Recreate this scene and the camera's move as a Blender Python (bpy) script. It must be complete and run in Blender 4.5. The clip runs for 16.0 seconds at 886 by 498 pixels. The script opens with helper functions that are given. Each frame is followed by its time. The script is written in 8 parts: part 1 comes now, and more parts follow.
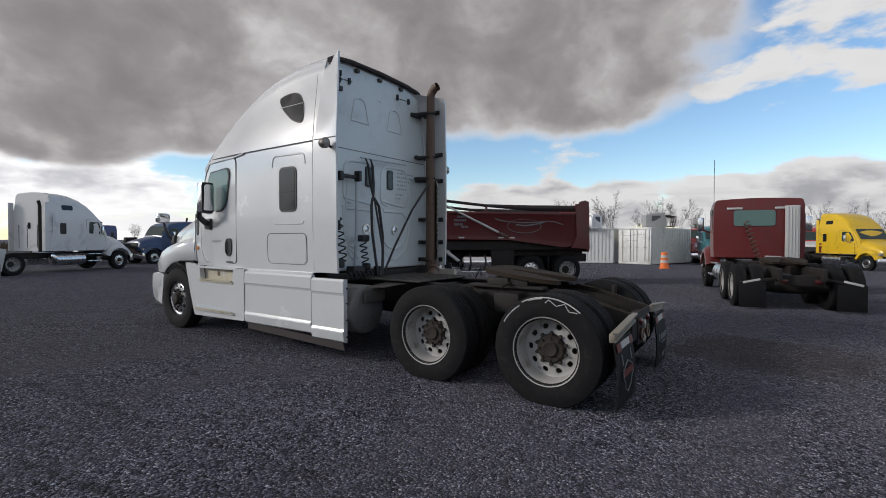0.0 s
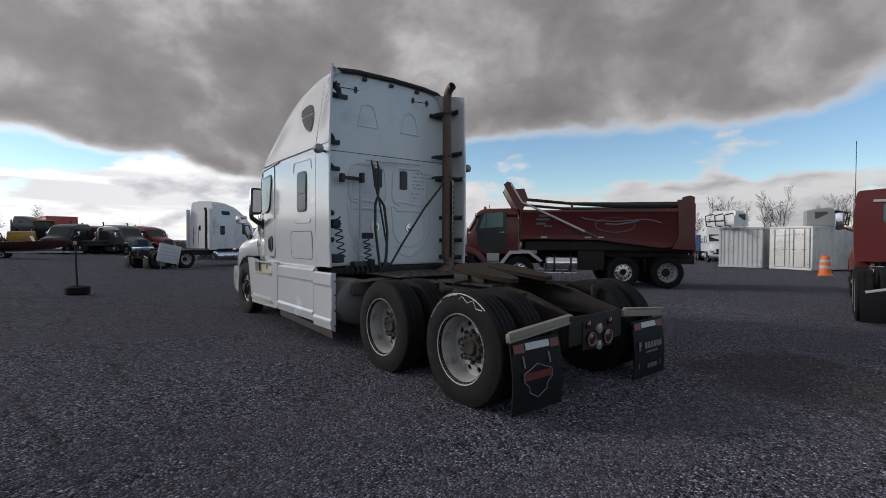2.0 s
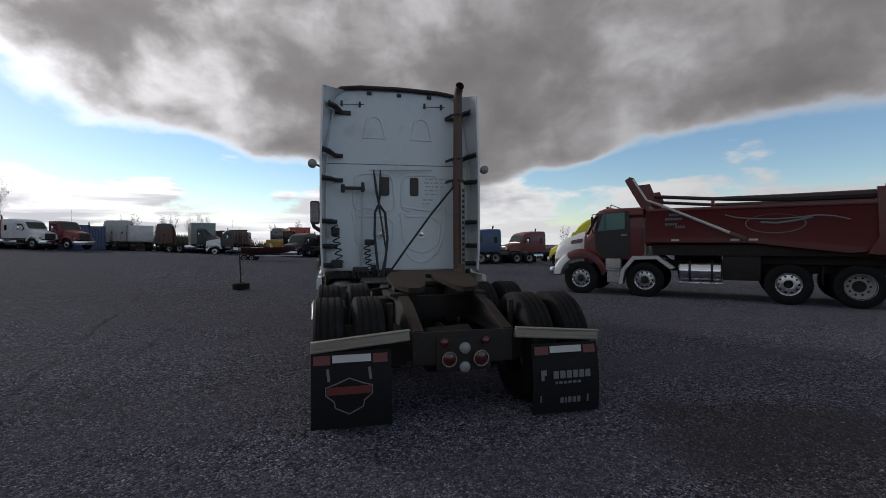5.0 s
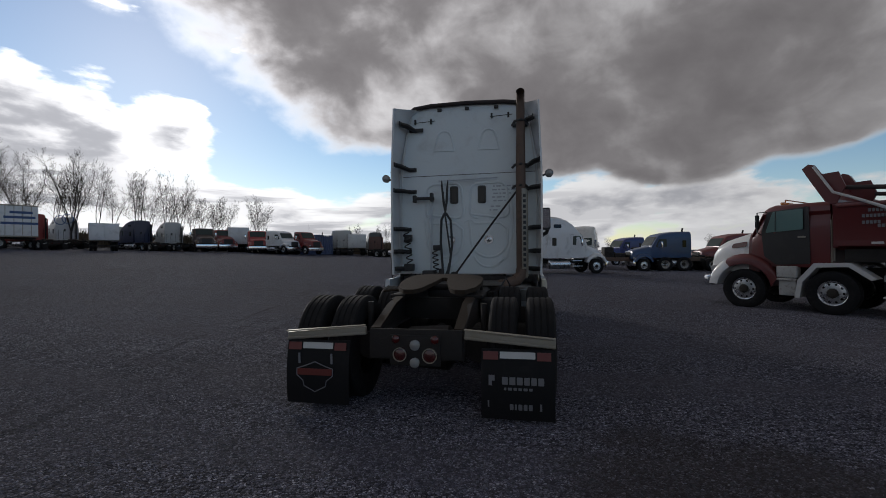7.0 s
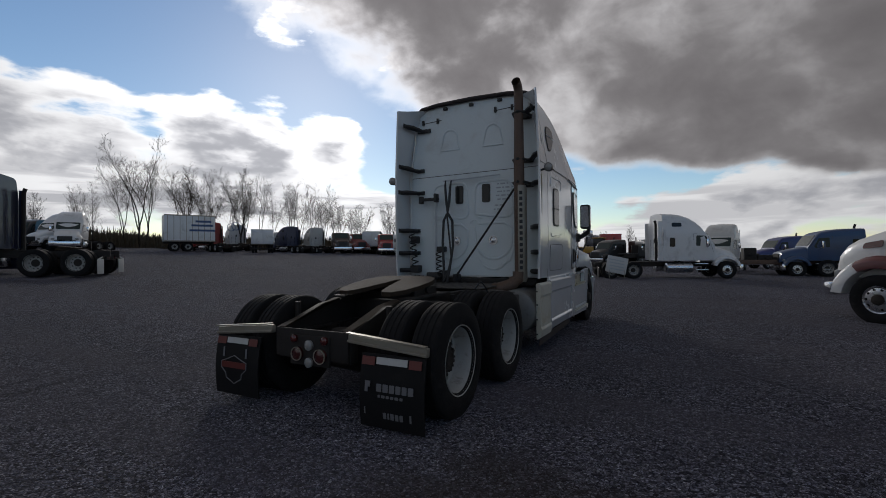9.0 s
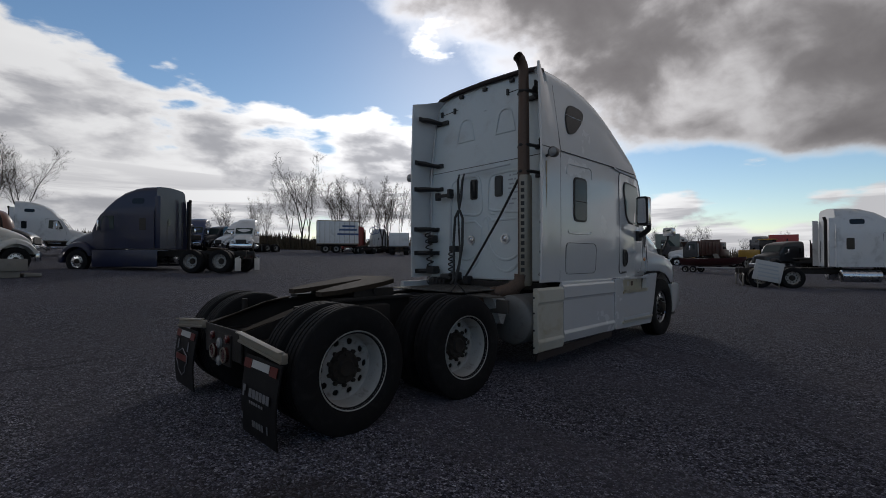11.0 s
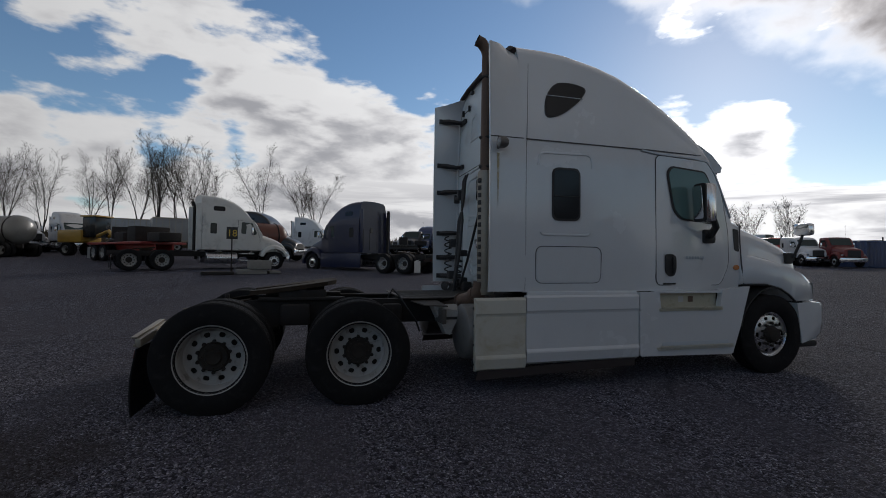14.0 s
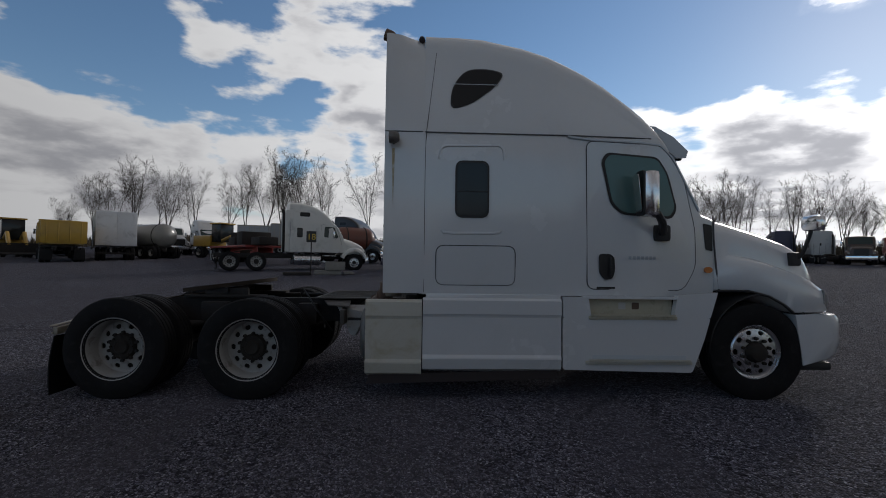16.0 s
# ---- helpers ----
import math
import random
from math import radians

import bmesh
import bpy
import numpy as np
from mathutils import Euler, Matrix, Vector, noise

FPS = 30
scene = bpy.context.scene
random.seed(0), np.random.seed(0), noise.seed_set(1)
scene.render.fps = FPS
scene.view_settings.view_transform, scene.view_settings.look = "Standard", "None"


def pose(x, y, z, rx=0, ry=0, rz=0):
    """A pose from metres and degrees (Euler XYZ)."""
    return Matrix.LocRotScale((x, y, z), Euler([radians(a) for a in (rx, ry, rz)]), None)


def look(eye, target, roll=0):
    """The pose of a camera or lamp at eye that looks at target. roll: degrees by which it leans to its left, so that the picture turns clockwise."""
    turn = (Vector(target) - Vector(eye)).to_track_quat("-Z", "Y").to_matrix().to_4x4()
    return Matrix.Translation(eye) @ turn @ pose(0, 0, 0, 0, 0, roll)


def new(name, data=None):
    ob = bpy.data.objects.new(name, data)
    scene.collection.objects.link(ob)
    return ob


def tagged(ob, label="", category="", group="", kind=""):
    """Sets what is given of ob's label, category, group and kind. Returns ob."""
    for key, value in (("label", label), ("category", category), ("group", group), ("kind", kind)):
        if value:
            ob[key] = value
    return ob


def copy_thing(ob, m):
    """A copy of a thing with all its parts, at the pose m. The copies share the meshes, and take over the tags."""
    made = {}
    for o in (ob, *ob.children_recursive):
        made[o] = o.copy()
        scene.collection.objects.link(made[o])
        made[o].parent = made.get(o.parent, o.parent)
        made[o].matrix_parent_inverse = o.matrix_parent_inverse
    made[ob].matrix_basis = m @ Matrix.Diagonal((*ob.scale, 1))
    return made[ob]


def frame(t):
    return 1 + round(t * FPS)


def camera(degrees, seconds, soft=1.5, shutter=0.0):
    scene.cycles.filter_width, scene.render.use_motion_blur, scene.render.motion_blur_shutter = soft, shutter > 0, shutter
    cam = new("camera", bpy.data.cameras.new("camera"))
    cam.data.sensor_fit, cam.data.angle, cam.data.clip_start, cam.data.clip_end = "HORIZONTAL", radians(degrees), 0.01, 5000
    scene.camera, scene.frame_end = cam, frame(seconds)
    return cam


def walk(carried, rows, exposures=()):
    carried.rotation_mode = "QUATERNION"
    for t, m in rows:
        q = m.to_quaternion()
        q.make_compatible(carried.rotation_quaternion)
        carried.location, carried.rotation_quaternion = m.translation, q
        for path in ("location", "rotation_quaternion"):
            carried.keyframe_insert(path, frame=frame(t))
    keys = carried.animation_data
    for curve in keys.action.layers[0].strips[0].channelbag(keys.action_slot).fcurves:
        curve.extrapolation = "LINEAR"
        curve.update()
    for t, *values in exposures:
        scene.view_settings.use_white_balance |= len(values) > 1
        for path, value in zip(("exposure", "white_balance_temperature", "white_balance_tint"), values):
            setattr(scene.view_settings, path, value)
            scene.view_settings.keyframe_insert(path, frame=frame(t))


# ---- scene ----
cam = camera(87.78, 16.0, soft=0.95)

PATH = [
    (0, (-5.067, -2.829, 1.478), (-3.410, -1.710, 1.439), 0.08),
    (0.5, (-4.826, -3.241, 1.458), (-3.273, -1.981, 1.424), 0.04),
    (1, (-4.517, -3.610, 1.468), (-3.054, -2.247, 1.429), 0.16),
    (1.5, (-4.209, -4.010, 1.449), (-2.839, -2.554, 1.414), 0.17),
    (2, (-3.807, -4.323, 1.428), (-2.556, -2.762, 1.393), 0.21),
    (2.5, (-3.365, -4.642, 1.456), (-2.222, -3.001, 1.424), 0.12),
    (3, (-2.974, -4.941, 1.463), (-1.962, -3.216, 1.434), 0.15),
    (3.5, (-2.493, -5.113, 1.465), (-1.598, -3.324, 1.435), 0.13),
    (6, (-0.051, -5.650, 1.441), (0.030, -3.652, 1.437), -0.38),
    (6.5, (0.484, -5.739, 1.436), (0.333, -3.745, 1.439), -0.38),
    (7, (0.973, -5.822, 1.446), (0.610, -3.855, 1.455), -0.38),
    (7.5, (1.549, -5.652, 1.428), (1.008, -3.726, 1.445), -0.44),
    (8, (2.034, -5.551, 1.461), (1.390, -3.658, 1.479), -0.42),
    (8.5, (2.491, -5.263, 1.438), (1.710, -3.421, 1.457), -0.45),
    (9, (2.928, -4.988, 1.426), (2.012, -3.211, 1.447), -0.42),
    (11.5, (4.558, -2.962, 1.370), (2.997, -1.713, 1.406), 0.14),
    (12, (4.852, -2.561, 1.411), (3.148, -1.514, 1.446), 0.24),
    (12.5, (5.074, -2.012, 1.424), (3.262, -1.167, 1.465), 0.40),
    (13, (5.362, -1.532, 1.433), (3.500, -0.805, 1.479), 0.50),
    (13.5, (5.528, -0.993, 1.402), (3.629, -0.367, 1.449), 0.53),
    (14, (5.712, -0.441, 1.400), (3.787, 0.099, 1.448), 0.57),
    (14.5, (5.841, 0.067, 1.391), (3.897, 0.535, 1.438), 0.54),
    (15, (5.868, 0.677, 1.393), (3.896, 1.012, 1.443), 0.50),
    (15.5, (5.919, 1.237, 1.423), (3.931, 1.447, 1.474), 0.61),
    (16, (5.875, 1.791, 1.397), (3.877, 1.854, 1.451), 0.74),
]
walk(cam, [(t, look(eye, target, roll)) for t, eye, target, roll in PATH],
     exposures=[(0, 0.52, 6350, 11), (1.5, 0.36, 6300, 11), (3.5, 0.32, 6250, 11), (6, -0.1, 6250, 11), (9, -0.32, 6250, 11), (12.5, -0.3, 6300, 11), (16, -0.28, 6250, 11)])

# ---- world, sun ----
SUN_AZ, SUN_EL = -43.0, 22.0   # degrees from +y towards +x, and above the horizon


def nd(tree, kind, **values):
    n = tree.nodes.new(kind)
    for key, value in values.items():
        if key in n.inputs:
            n.inputs[key].default_value = value
    return n


def calc(tree, op, a, b=None, c=None, clamp=False):
    """One math node; sockets or numbers go in."""
    n = tree.nodes.new("ShaderNodeMath")
    n.operation, n.use_clamp = op, clamp
    for i, v in enumerate((a, b, c)):
        if v is None:
            continue
        if isinstance(v, (int, float)):
            n.inputs[i].default_value = v
        else:
            tree.links.new(v, n.inputs[i])
    return n.outputs[0]


def step(tree, v, lo, hi):
    n = tree.nodes.new("ShaderNodeMapRange")
    n.interpolation_type = "SMOOTHSTEP"
    tree.links.new(v, n.inputs[0])
    n.inputs[1].default_value, n.inputs[2].default_value = lo, hi
    return n.outputs[0]


def mixcol(tree, f, a, b, blend="MIX"):
    n = tree.nodes.new("ShaderNodeMix")
    n.data_type, n.blend_type = "RGBA", blend
    for i, v in ((0, f), (6, a), (7, b)):
        if isinstance(v, (int, float, tuple)):
            n.inputs[i].default_value = v
        else:
            tree.links.new(v, n.inputs[i])
    return n.outputs[2]


def ramp(tree, v, stops):
    n = tree.nodes.new("ShaderNodeValToRGB")
    els = n.color_ramp.elements
    while len(els) < len(stops):
        els.new(0.5)
    for e, (p, c) in zip(els, stops):
        e.position, e.color = p, (*c, 1)
    tree.links.new(v, n.inputs[0])
    return n.outputs[0]


def noise_tex(tree, vec, scale, detail=4.0, rough=0.55, distort=0.0):
    n = tree.nodes.new("ShaderNodeTexNoise")
    n.inputs["Scale"].default_value, n.inputs["Detail"].default_value = scale, detail
    n.inputs["Roughness"].default_value, n.inputs["Distortion"].default_value = rough, distort
    if vec is not None:
        tree.links.new(vec, n.inputs["Vector"])
    return n.outputs["Fac"]


def build_sky():
    """Late autumn afternoon: a grey stratus deck overhead, blue gaps and a broken cumulus band round the horizon."""
    world = bpy.data.worlds.new("sky")
    scene.world = world
    world.use_nodes = True
    t = world.node_tree
    t.nodes.clear()
    out = t.nodes.new("ShaderNodeOutputWorld")
    sky = t.nodes.new("ShaderNodeTexSky")
    sky.sky_type, sky.sun_disc = "NISHITA", False
    sky.sun_elevation, sky.sun_rotation = radians(SUN_EL), radians(SUN_AZ)
    sky.air_density, sky.dust_density, sky.ozone_density = 1.0, 0.12, 1.3
    clear = nd(t, "ShaderNodeBackground", Strength=SKY_STRENGTH)
    deep = nd(t, "ShaderNodeHueSaturation", Saturation=1.12)
    t.links.new(sky.outputs[0], deep.inputs["Color"])
    t.links.new(deep.outputs[0], clear.inputs[0])
    co = t.nodes.new("ShaderNodeTexCoord").outputs["Generated"]
    sep = t.nodes.new("ShaderNodeSeparateXYZ")
    t.links.new(co, sep.inputs[0])
    x, y, z = sep.outputs
    zz = calc(t, "ADD", calc(t, "MAXIMUM", z, 0.0), 0.12)
    px, py = calc(t, "DIVIDE", x, zz), calc(t, "DIVIDE", y, zz)
    comb = t.nodes.new("ShaderNodeCombineXYZ")
    t.links.new(px, comb.inputs[0]), t.links.new(py, comb.inputs[1])
    plane = comb.outputs[0]
    z2 = calc(t, "ADD", calc(t, "MAXIMUM", z, 0.0), 0.42)
    comb2 = t.nodes.new("ShaderNodeCombineXYZ")
    t.links.new(calc(t, "DIVIDE", x, z2), comb2.inputs[0]), t.links.new(calc(t, "DIVIDE", y, z2), comb2.inputs[1])
    t.links.new(calc(t, "MULTIPLY", z, 1.2), comb2.inputs[2])
    soft = comb2.outputs[0]
    r = calc(t, "SQRT", calc(t, "ADD", calc(t, "MULTIPLY", px, px), calc(t, "MULTIPLY", py, py)))
    billow = t.nodes.new("ShaderNodeMapping")
    billow.inputs["Scale"].default_value = (1.0, 1.0, 1.35)
    billow.inputs["Location"].default_value = (0.7, 2.3, 1.1)
    t.links.new(co, billow.inputs[0])
    big = calc(t, "SUBTRACT", noise_tex(t, soft, 2.4, 8.0, 0.5, 0.1), 0.5)
    fine = calc(t, "SUBTRACT", noise_tex(t, billow.outputs[0], 7.5, 9.0, 0.52, 0.15), 0.5)
    wob = calc(t, "ADD", calc(t, "MULTIPLY", big, 1.5), calc(t, "MULTIPLY", fine, 0.95))
    # the deck: its edge towards the sun, its far edge, and its open side
    edge = calc(t, "MINIMUM", calc(t, "ADD", px, 1.22), calc(t, "SUBTRACT", 3.0, r))
    edge = calc(t, "MINIMUM", edge, calc(t, "ADD", calc(t, "ADD", py, 0.15), calc(t, "MULTIPLY", calc(t, "SUBTRACT", 1.7, px), 0.6)))

    def lobe(total, d, wide, amount):
        """Adds amount round the direction d, fading out at wide degrees."""
        n = t.nodes.new("ShaderNodeVectorMath")
        n.operation = "DOT_PRODUCT"
        n.inputs[1].default_value = Vector(d).normalized()
        t.links.new(co, n.inputs[0])
        return calc(t, "ADD", total, calc(t, "MULTIPLY", step(t, n.outputs["Value"], math.cos(radians(wide)), math.cos(radians(wide * 0.25))), amount))

    for d, wide, amount in (((0.19, 0.96, 0.23), 15, 0.7), ((0.37, 0.90, 0.22), 15, 0.6), ((-0.05, 0.98, 0.24), 12, 0.4)):
        edge = lobe(edge, d, wide, amount)
    deck = calc(t, "ADD", edge, calc(t, "MULTIPLY", wob, 0.55))
    deck_a = step(t, deck, -0.06, 0.22)
    deck_n = calc(t, "ADD", calc(t, "MULTIPLY", noise_tex(t, billow.outputs[0], 2.6, 7.0, 0.5, 0.25), 0.62), calc(t, "MULTIPLY", noise_tex(t, billow.outputs[0], 8.5, 7.0, 0.52, 0.3), 0.38))
    thick = calc(t, "MULTIPLY", step(t, deck, 0.02, 0.42), step(t, deck_n, 0.67, 0.33))
    # cumulus, flattened towards the horizon
    def puff(dz):
        stretch = t.nodes.new("ShaderNodeMapping")
        stretch.inputs["Scale"].default_value = (1.0, 1.0, 2.7)
        stretch.inputs["Location"].default_value = (3.1, 1.7, 0.4 + dz)
        t.links.new(co, stretch.inputs[0])
        c1 = noise_tex(t, stretch.outputs[0], 3.3, 8.0, 0.52, 0.15)
        c2 = noise_tex(t, stretch.outputs[0], 9.0, 7.0, 0.52, 0.15)
        c3 = noise_tex(t, stretch.outputs[0], 24.0, 6.0, 0.55, 0.1)
        heap = calc(t, "ADD", c1, calc(t, "MULTIPLY", calc(t, "SUBTRACT", c2, 0.5), 0.34))
        soft_heap = calc(t, "ADD", c1, calc(t, "MULTIPLY", calc(t, "SUBTRACT", c2, 0.5), 0.2))
        return calc(t, "ADD", heap, calc(t, "MULTIPLY", calc(t, "SUBTRACT", c3, 0.5), 0.12)), soft_heap
    low = calc(t, "MULTIPLY", step(t, z, 0.40, 0.03), calc(t, "MULTIPLY_ADD", step(t, x, 0.5, -0.3), 0.35, 0.65))
    cn, cs = puff(0.0)
    dens = calc(t, "ADD", cn, calc(t, "MULTIPLY", low, 0.21))
    # a clear belt under the deck's far edge
    belt = calc(t, "MULTIPLY", step(t, calc(t, "ADD", calc(t, "MULTIPLY", x, 0.8), y), -0.2, 0.5),
                calc(t, "MULTIPLY", step(t, z, 0.10, 0.145), step(t, z, 0.30, 0.2)))
    dens = calc(t, "SUBTRACT", dens, calc(t, "MULTIPLY", belt, 0.16))
    # the large heaps and the open gaps between them
    for d, wide, amount in (((-0.90, -0.14, 0.41), 11, 0.20), ((-0.84, -0.33, 0.43), 9, 0.16), ((-0.80, -0.46, 0.37), 6, 0.12),
                            ((-0.94, -0.15, 0.30), 7, 0.12), ((-0.96, 0.02, 0.275), 9, 0.18), ((-0.94, 0.22, 0.25), 8, 0.18), ((-0.90, 0.37, 0.22), 8, 0.17), ((-0.94, -0.29, 0.20), 9, 0.14),
                            ((-0.96, 0.24, 0.16), 10, 0.10), ((-0.90, -0.39, 0.22), 8, 0.12), ((-0.79, -0.59, 0.18), 12, 0.17), ((-0.84, 0.50, 0.19), 8, 0.15), ((-0.76, 0.62, 0.17), 9, 0.14),
                            ((-0.64, 0.75, 0.15), 9, 0.12), ((-0.77, 0.50, 0.405), 3.5, 0.20), ((-0.64, 0.73, 0.245), 4.5, 0.17), ((-0.73, 0.65, 0.22), 4, 0.14),
                            ((-0.80, 0.48, 0.33), 12, -0.20), ((-0.88, 0.28, 0.38), 10, -0.20), ((-0.93, -0.23, 0.34), 4, -0.14), ((-0.78, -0.53, 0.32), 9, -0.2), ((-0.86, 0.14, 0.48), 10, -0.22),
                            ((0.25, 0.96, 0.13), 7, 0.13), ((-0.16, 0.98, 0.13), 8, -0.12), ((0.0, 0.98, 0.15), 6, -0.10), ((-0.34, 0.93, 0.14), 9, -0.12), ((0.35, 0.93, 0.09), 7, 0.10), ((0.12, 0.98, 0.12), 6, 0.07), ((0.92, 0.37, 0.085), 5, 0.2), ((0.88, 0.47, 0.09), 5, 0.2), ((0.97, 0.24, 0.075), 5, 0.2), ((0.99, 0.07, 0.08), 5, 0.22), ((0.99, -0.02, 0.095), 5, 0.2), ((0.99, -0.10, 0.09), 5, 0.2),
                            ((0.98, -0.17, 0.08), 5, 0.2), ((0.96, -0.28, 0.08), 6, 0.18), ((-0.80, 0.36, 0.48), 10, -0.2), ((-0.69, 0.66, 0.30), 8, -0.18), ((-0.53, 0.82, 0.21), 6, -0.12), ((-0.96, -0.12, 0.235), 4, -0.10)):
        dens = lobe(dens, d, wide, amount * 0.85)
    cum_a = step(t, dens, 0.535, 0.635)
    # grey bases: where the cloud goes on above
    base = step(t, calc(t, "SUBTRACT", puff(0.10)[1], cs), -0.09, 0.09)
    cum_t = calc(t, "MULTIPLY", step(t, dens, 0.57, 0.80), calc(t, "MULTIPLY_ADD", base, 0.66, 0.06))
    # brightness: thin edges let the light through, most of all round the sun
    s = Vector((math.sin(radians(SUN_AZ)) * math.cos(radians(SUN_EL)), math.cos(radians(SUN_AZ)) * math.cos(radians(SUN_EL)), math.sin(radians(SUN_EL))))
    dot = t.nodes.new("ShaderNodeVectorMath")
    dot.operation = "DOT_PRODUCT"
    dot.inputs[1].default_value = s
    t.links.new(co, dot.inputs[0])
    near = calc(t, "POWER", calc(t, "MAXIMUM", dot.outputs["Value"], 0.0), 14.0)
    wide = calc(t, "POWER", calc(t, "MAXIMUM", dot.outputs["Value"], 0.0), 3.0)
    deck_c = ramp(t, thick, [(0.0, (0.50, 0.485, 0.475)), (0.25, (0.345, 0.328, 0.322)), (0.6, (0.245, 0.229, 0.226)), (1.0, (0.182, 0.168, 0.167))])
    # thin grey bands lying low over the horizon
    flat = t.nodes.new("ShaderNodeMapping")
    flat.inputs["Scale"].default_value, flat.inputs["Location"].default_value = (1.6, 1.6, 21.0), (4.3, 0.6, 2.2)
    t.links.new(co, flat.inputs[0])
    bands = calc(t, "MULTIPLY", step(t, noise_tex(t, flat.outputs[0], 1.7, 5.0, 0.55, 0.25), 0.44, 0.62), step(t, z, 0.22, 0.10))
    cum_t = calc(t, "MAXIMUM", cum_t, calc(t, "MULTIPLY", bands, calc(t, "MULTIPLY_ADD", wide, 0.55, 0.20)))
    cum_c = ramp(t, cum_t, [(0.0, (0.72, 0.71, 0.69)), (0.3, (0.57, 0.56, 0.555)), (0.65, (0.38, 0.378, 0.39)), (1.0, (0.26, 0.262, 0.28))])
    col = mixcol(t, deck_a, cum_c, deck_c)
    thin = calc(t, "SUBTRACT", 1.0, calc(t, "MAXIMUM", calc(t, "MULTIPLY", deck_a, step(t, thick, 0.1, 0.7)), calc(t, "MULTIPLY", cum_t, 0.8)))
    lit = calc(t, "MULTIPLY_ADD", step(t, dot.outputs["Value"], -0.2, 0.7), 0.40, 0.72)
    own = calc(t, "ADD", calc(t, "MULTIPLY", deck_a, calc(t, "MULTIPLY_ADD", wide, 0.40, 0.84)), calc(t, "MULTIPLY", calc(t, "SUBTRACT", 1.0, deck_a), lit))
    gain = calc(t, "ADD", own, calc(t, "MULTIPLY", thin, calc(t, "ADD", calc(t, "MULTIPLY", near, 1.0), calc(t, "MULTIPLY", wide, 0.45))))
    cloud = t.nodes.new("ShaderNodeBackground")
    t.links.new(col, cloud.inputs[0])
    t.links.new(calc(t, "MULTIPLY", gain, CLOUD_STRENGTH), cloud.inputs[1])
    mix = t.nodes.new("ShaderNodeMixShader")
    t.links.new(calc(t, "MAXIMUM", deck_a, cum_a), mix.inputs[0])
    t.links.new(clear.outputs[0], mix.inputs[1])
    t.links.new(cloud.outputs[0], mix.inputs[2])
    t.links.new(mix.outputs[0], out.inputs[0])
    lamp = bpy.data.lights.new("sun", "SUN")
    lamp.energy, lamp.angle, lamp.color = SUN_STRENGTH, radians(10), (1.0, 0.93, 0.84)
    ob = new("sun", lamp)
    ob.matrix_world = look(s * 100, (0, 0, 0))


SKY_STRENGTH, CLOUD_STRENGTH, SUN_STRENGTH = 0.114, 1.03, 1.25
build_sky()


# ---- materials ----
def surface(name, color, rough=0.5, metal=0.0, dirt=0.0, dirt_color=(0.06, 0.05, 0.045), scale=3.0, grain=60.0, var=0.12,
            bump=0.0, coat=0.0, tint=False, spec=0.5):
    """A painted, metal, rubber or mineral surface with variation at two scales. tint: takes each object's own colour."""
    m = bpy.data.materials.new(name)
    m.use_nodes = True
    t = m.node_tree
    b = t.nodes["Principled BSDF"]
    co = t.nodes.new("ShaderNodeTexCoord").outputs["Object"]
    n1, n2 = noise_tex(t, co, scale, 5.0, 0.6), noise_tex(t, co, grain, 3.0, 0.6)
    if tint:
        base = t.nodes.new("ShaderNodeObjectInfo").outputs["Color"]
    else:
        base = (*color, 1)
    f = calc(t, "MULTIPLY_ADD", calc(t, "ADD", calc(t, "MULTIPLY", n1, 0.65), calc(t, "MULTIPLY", n2, 0.35)), 2 * var, 1 - var)
    cc = t.nodes.new("ShaderNodeCombineColor")
    for i in range(3):
        t.links.new(f, cc.inputs[i])
    col = mixcol(t, 1.0, base, cc.outputs[0], "MULTIPLY")
    if dirt:
        n3 = noise_tex(t, co, scale * 1.7, 8.0, 0.68, 0.6)
        amount = calc(t, "MULTIPLY", step(t, n3, 0.5, 0.72), dirt)
        col = mixcol(t, amount, col, (*dirt_color, 1))
    t.links.new(col, b.inputs["Base Color"])
    t.links.new(calc(t, "MULTIPLY_ADD", n1, 0.24, rough - 0.12, clamp=True), b.inputs["Roughness"])
    b.inputs["Metallic"].default_value = metal
    b.inputs["Specular IOR Level"].default_value = spec
    b.inputs["Coat Weight"].default_value = coat
    b.inputs["Coat Roughness"].default_value = 0.07
    if bump:
        bn = nd(t, "ShaderNodeBump", Strength=bump, Distance=0.01)
        t.links.new(calc(t, "ADD", n1, n2), bn.inputs["Height"])
        t.links.new(bn.outputs[0], b.inputs["Normal"])
    return m


def glass(name, color, rough=0.03):
    m = surface(name, color, rough + 0.12, 0.0, var=0.05, spec=0.32)
    m.node_tree.nodes["Principled BSDF"].inputs["Coat Weight"].default_value = 0.08
    m.node_tree.nodes["Principled BSDF"].inputs["Coat Roughness"].default_value = 0.02
    return m


def glowless(name, color):
    return surface(name, color, 0.25, 0.0, var=0.1, coat=0.6)


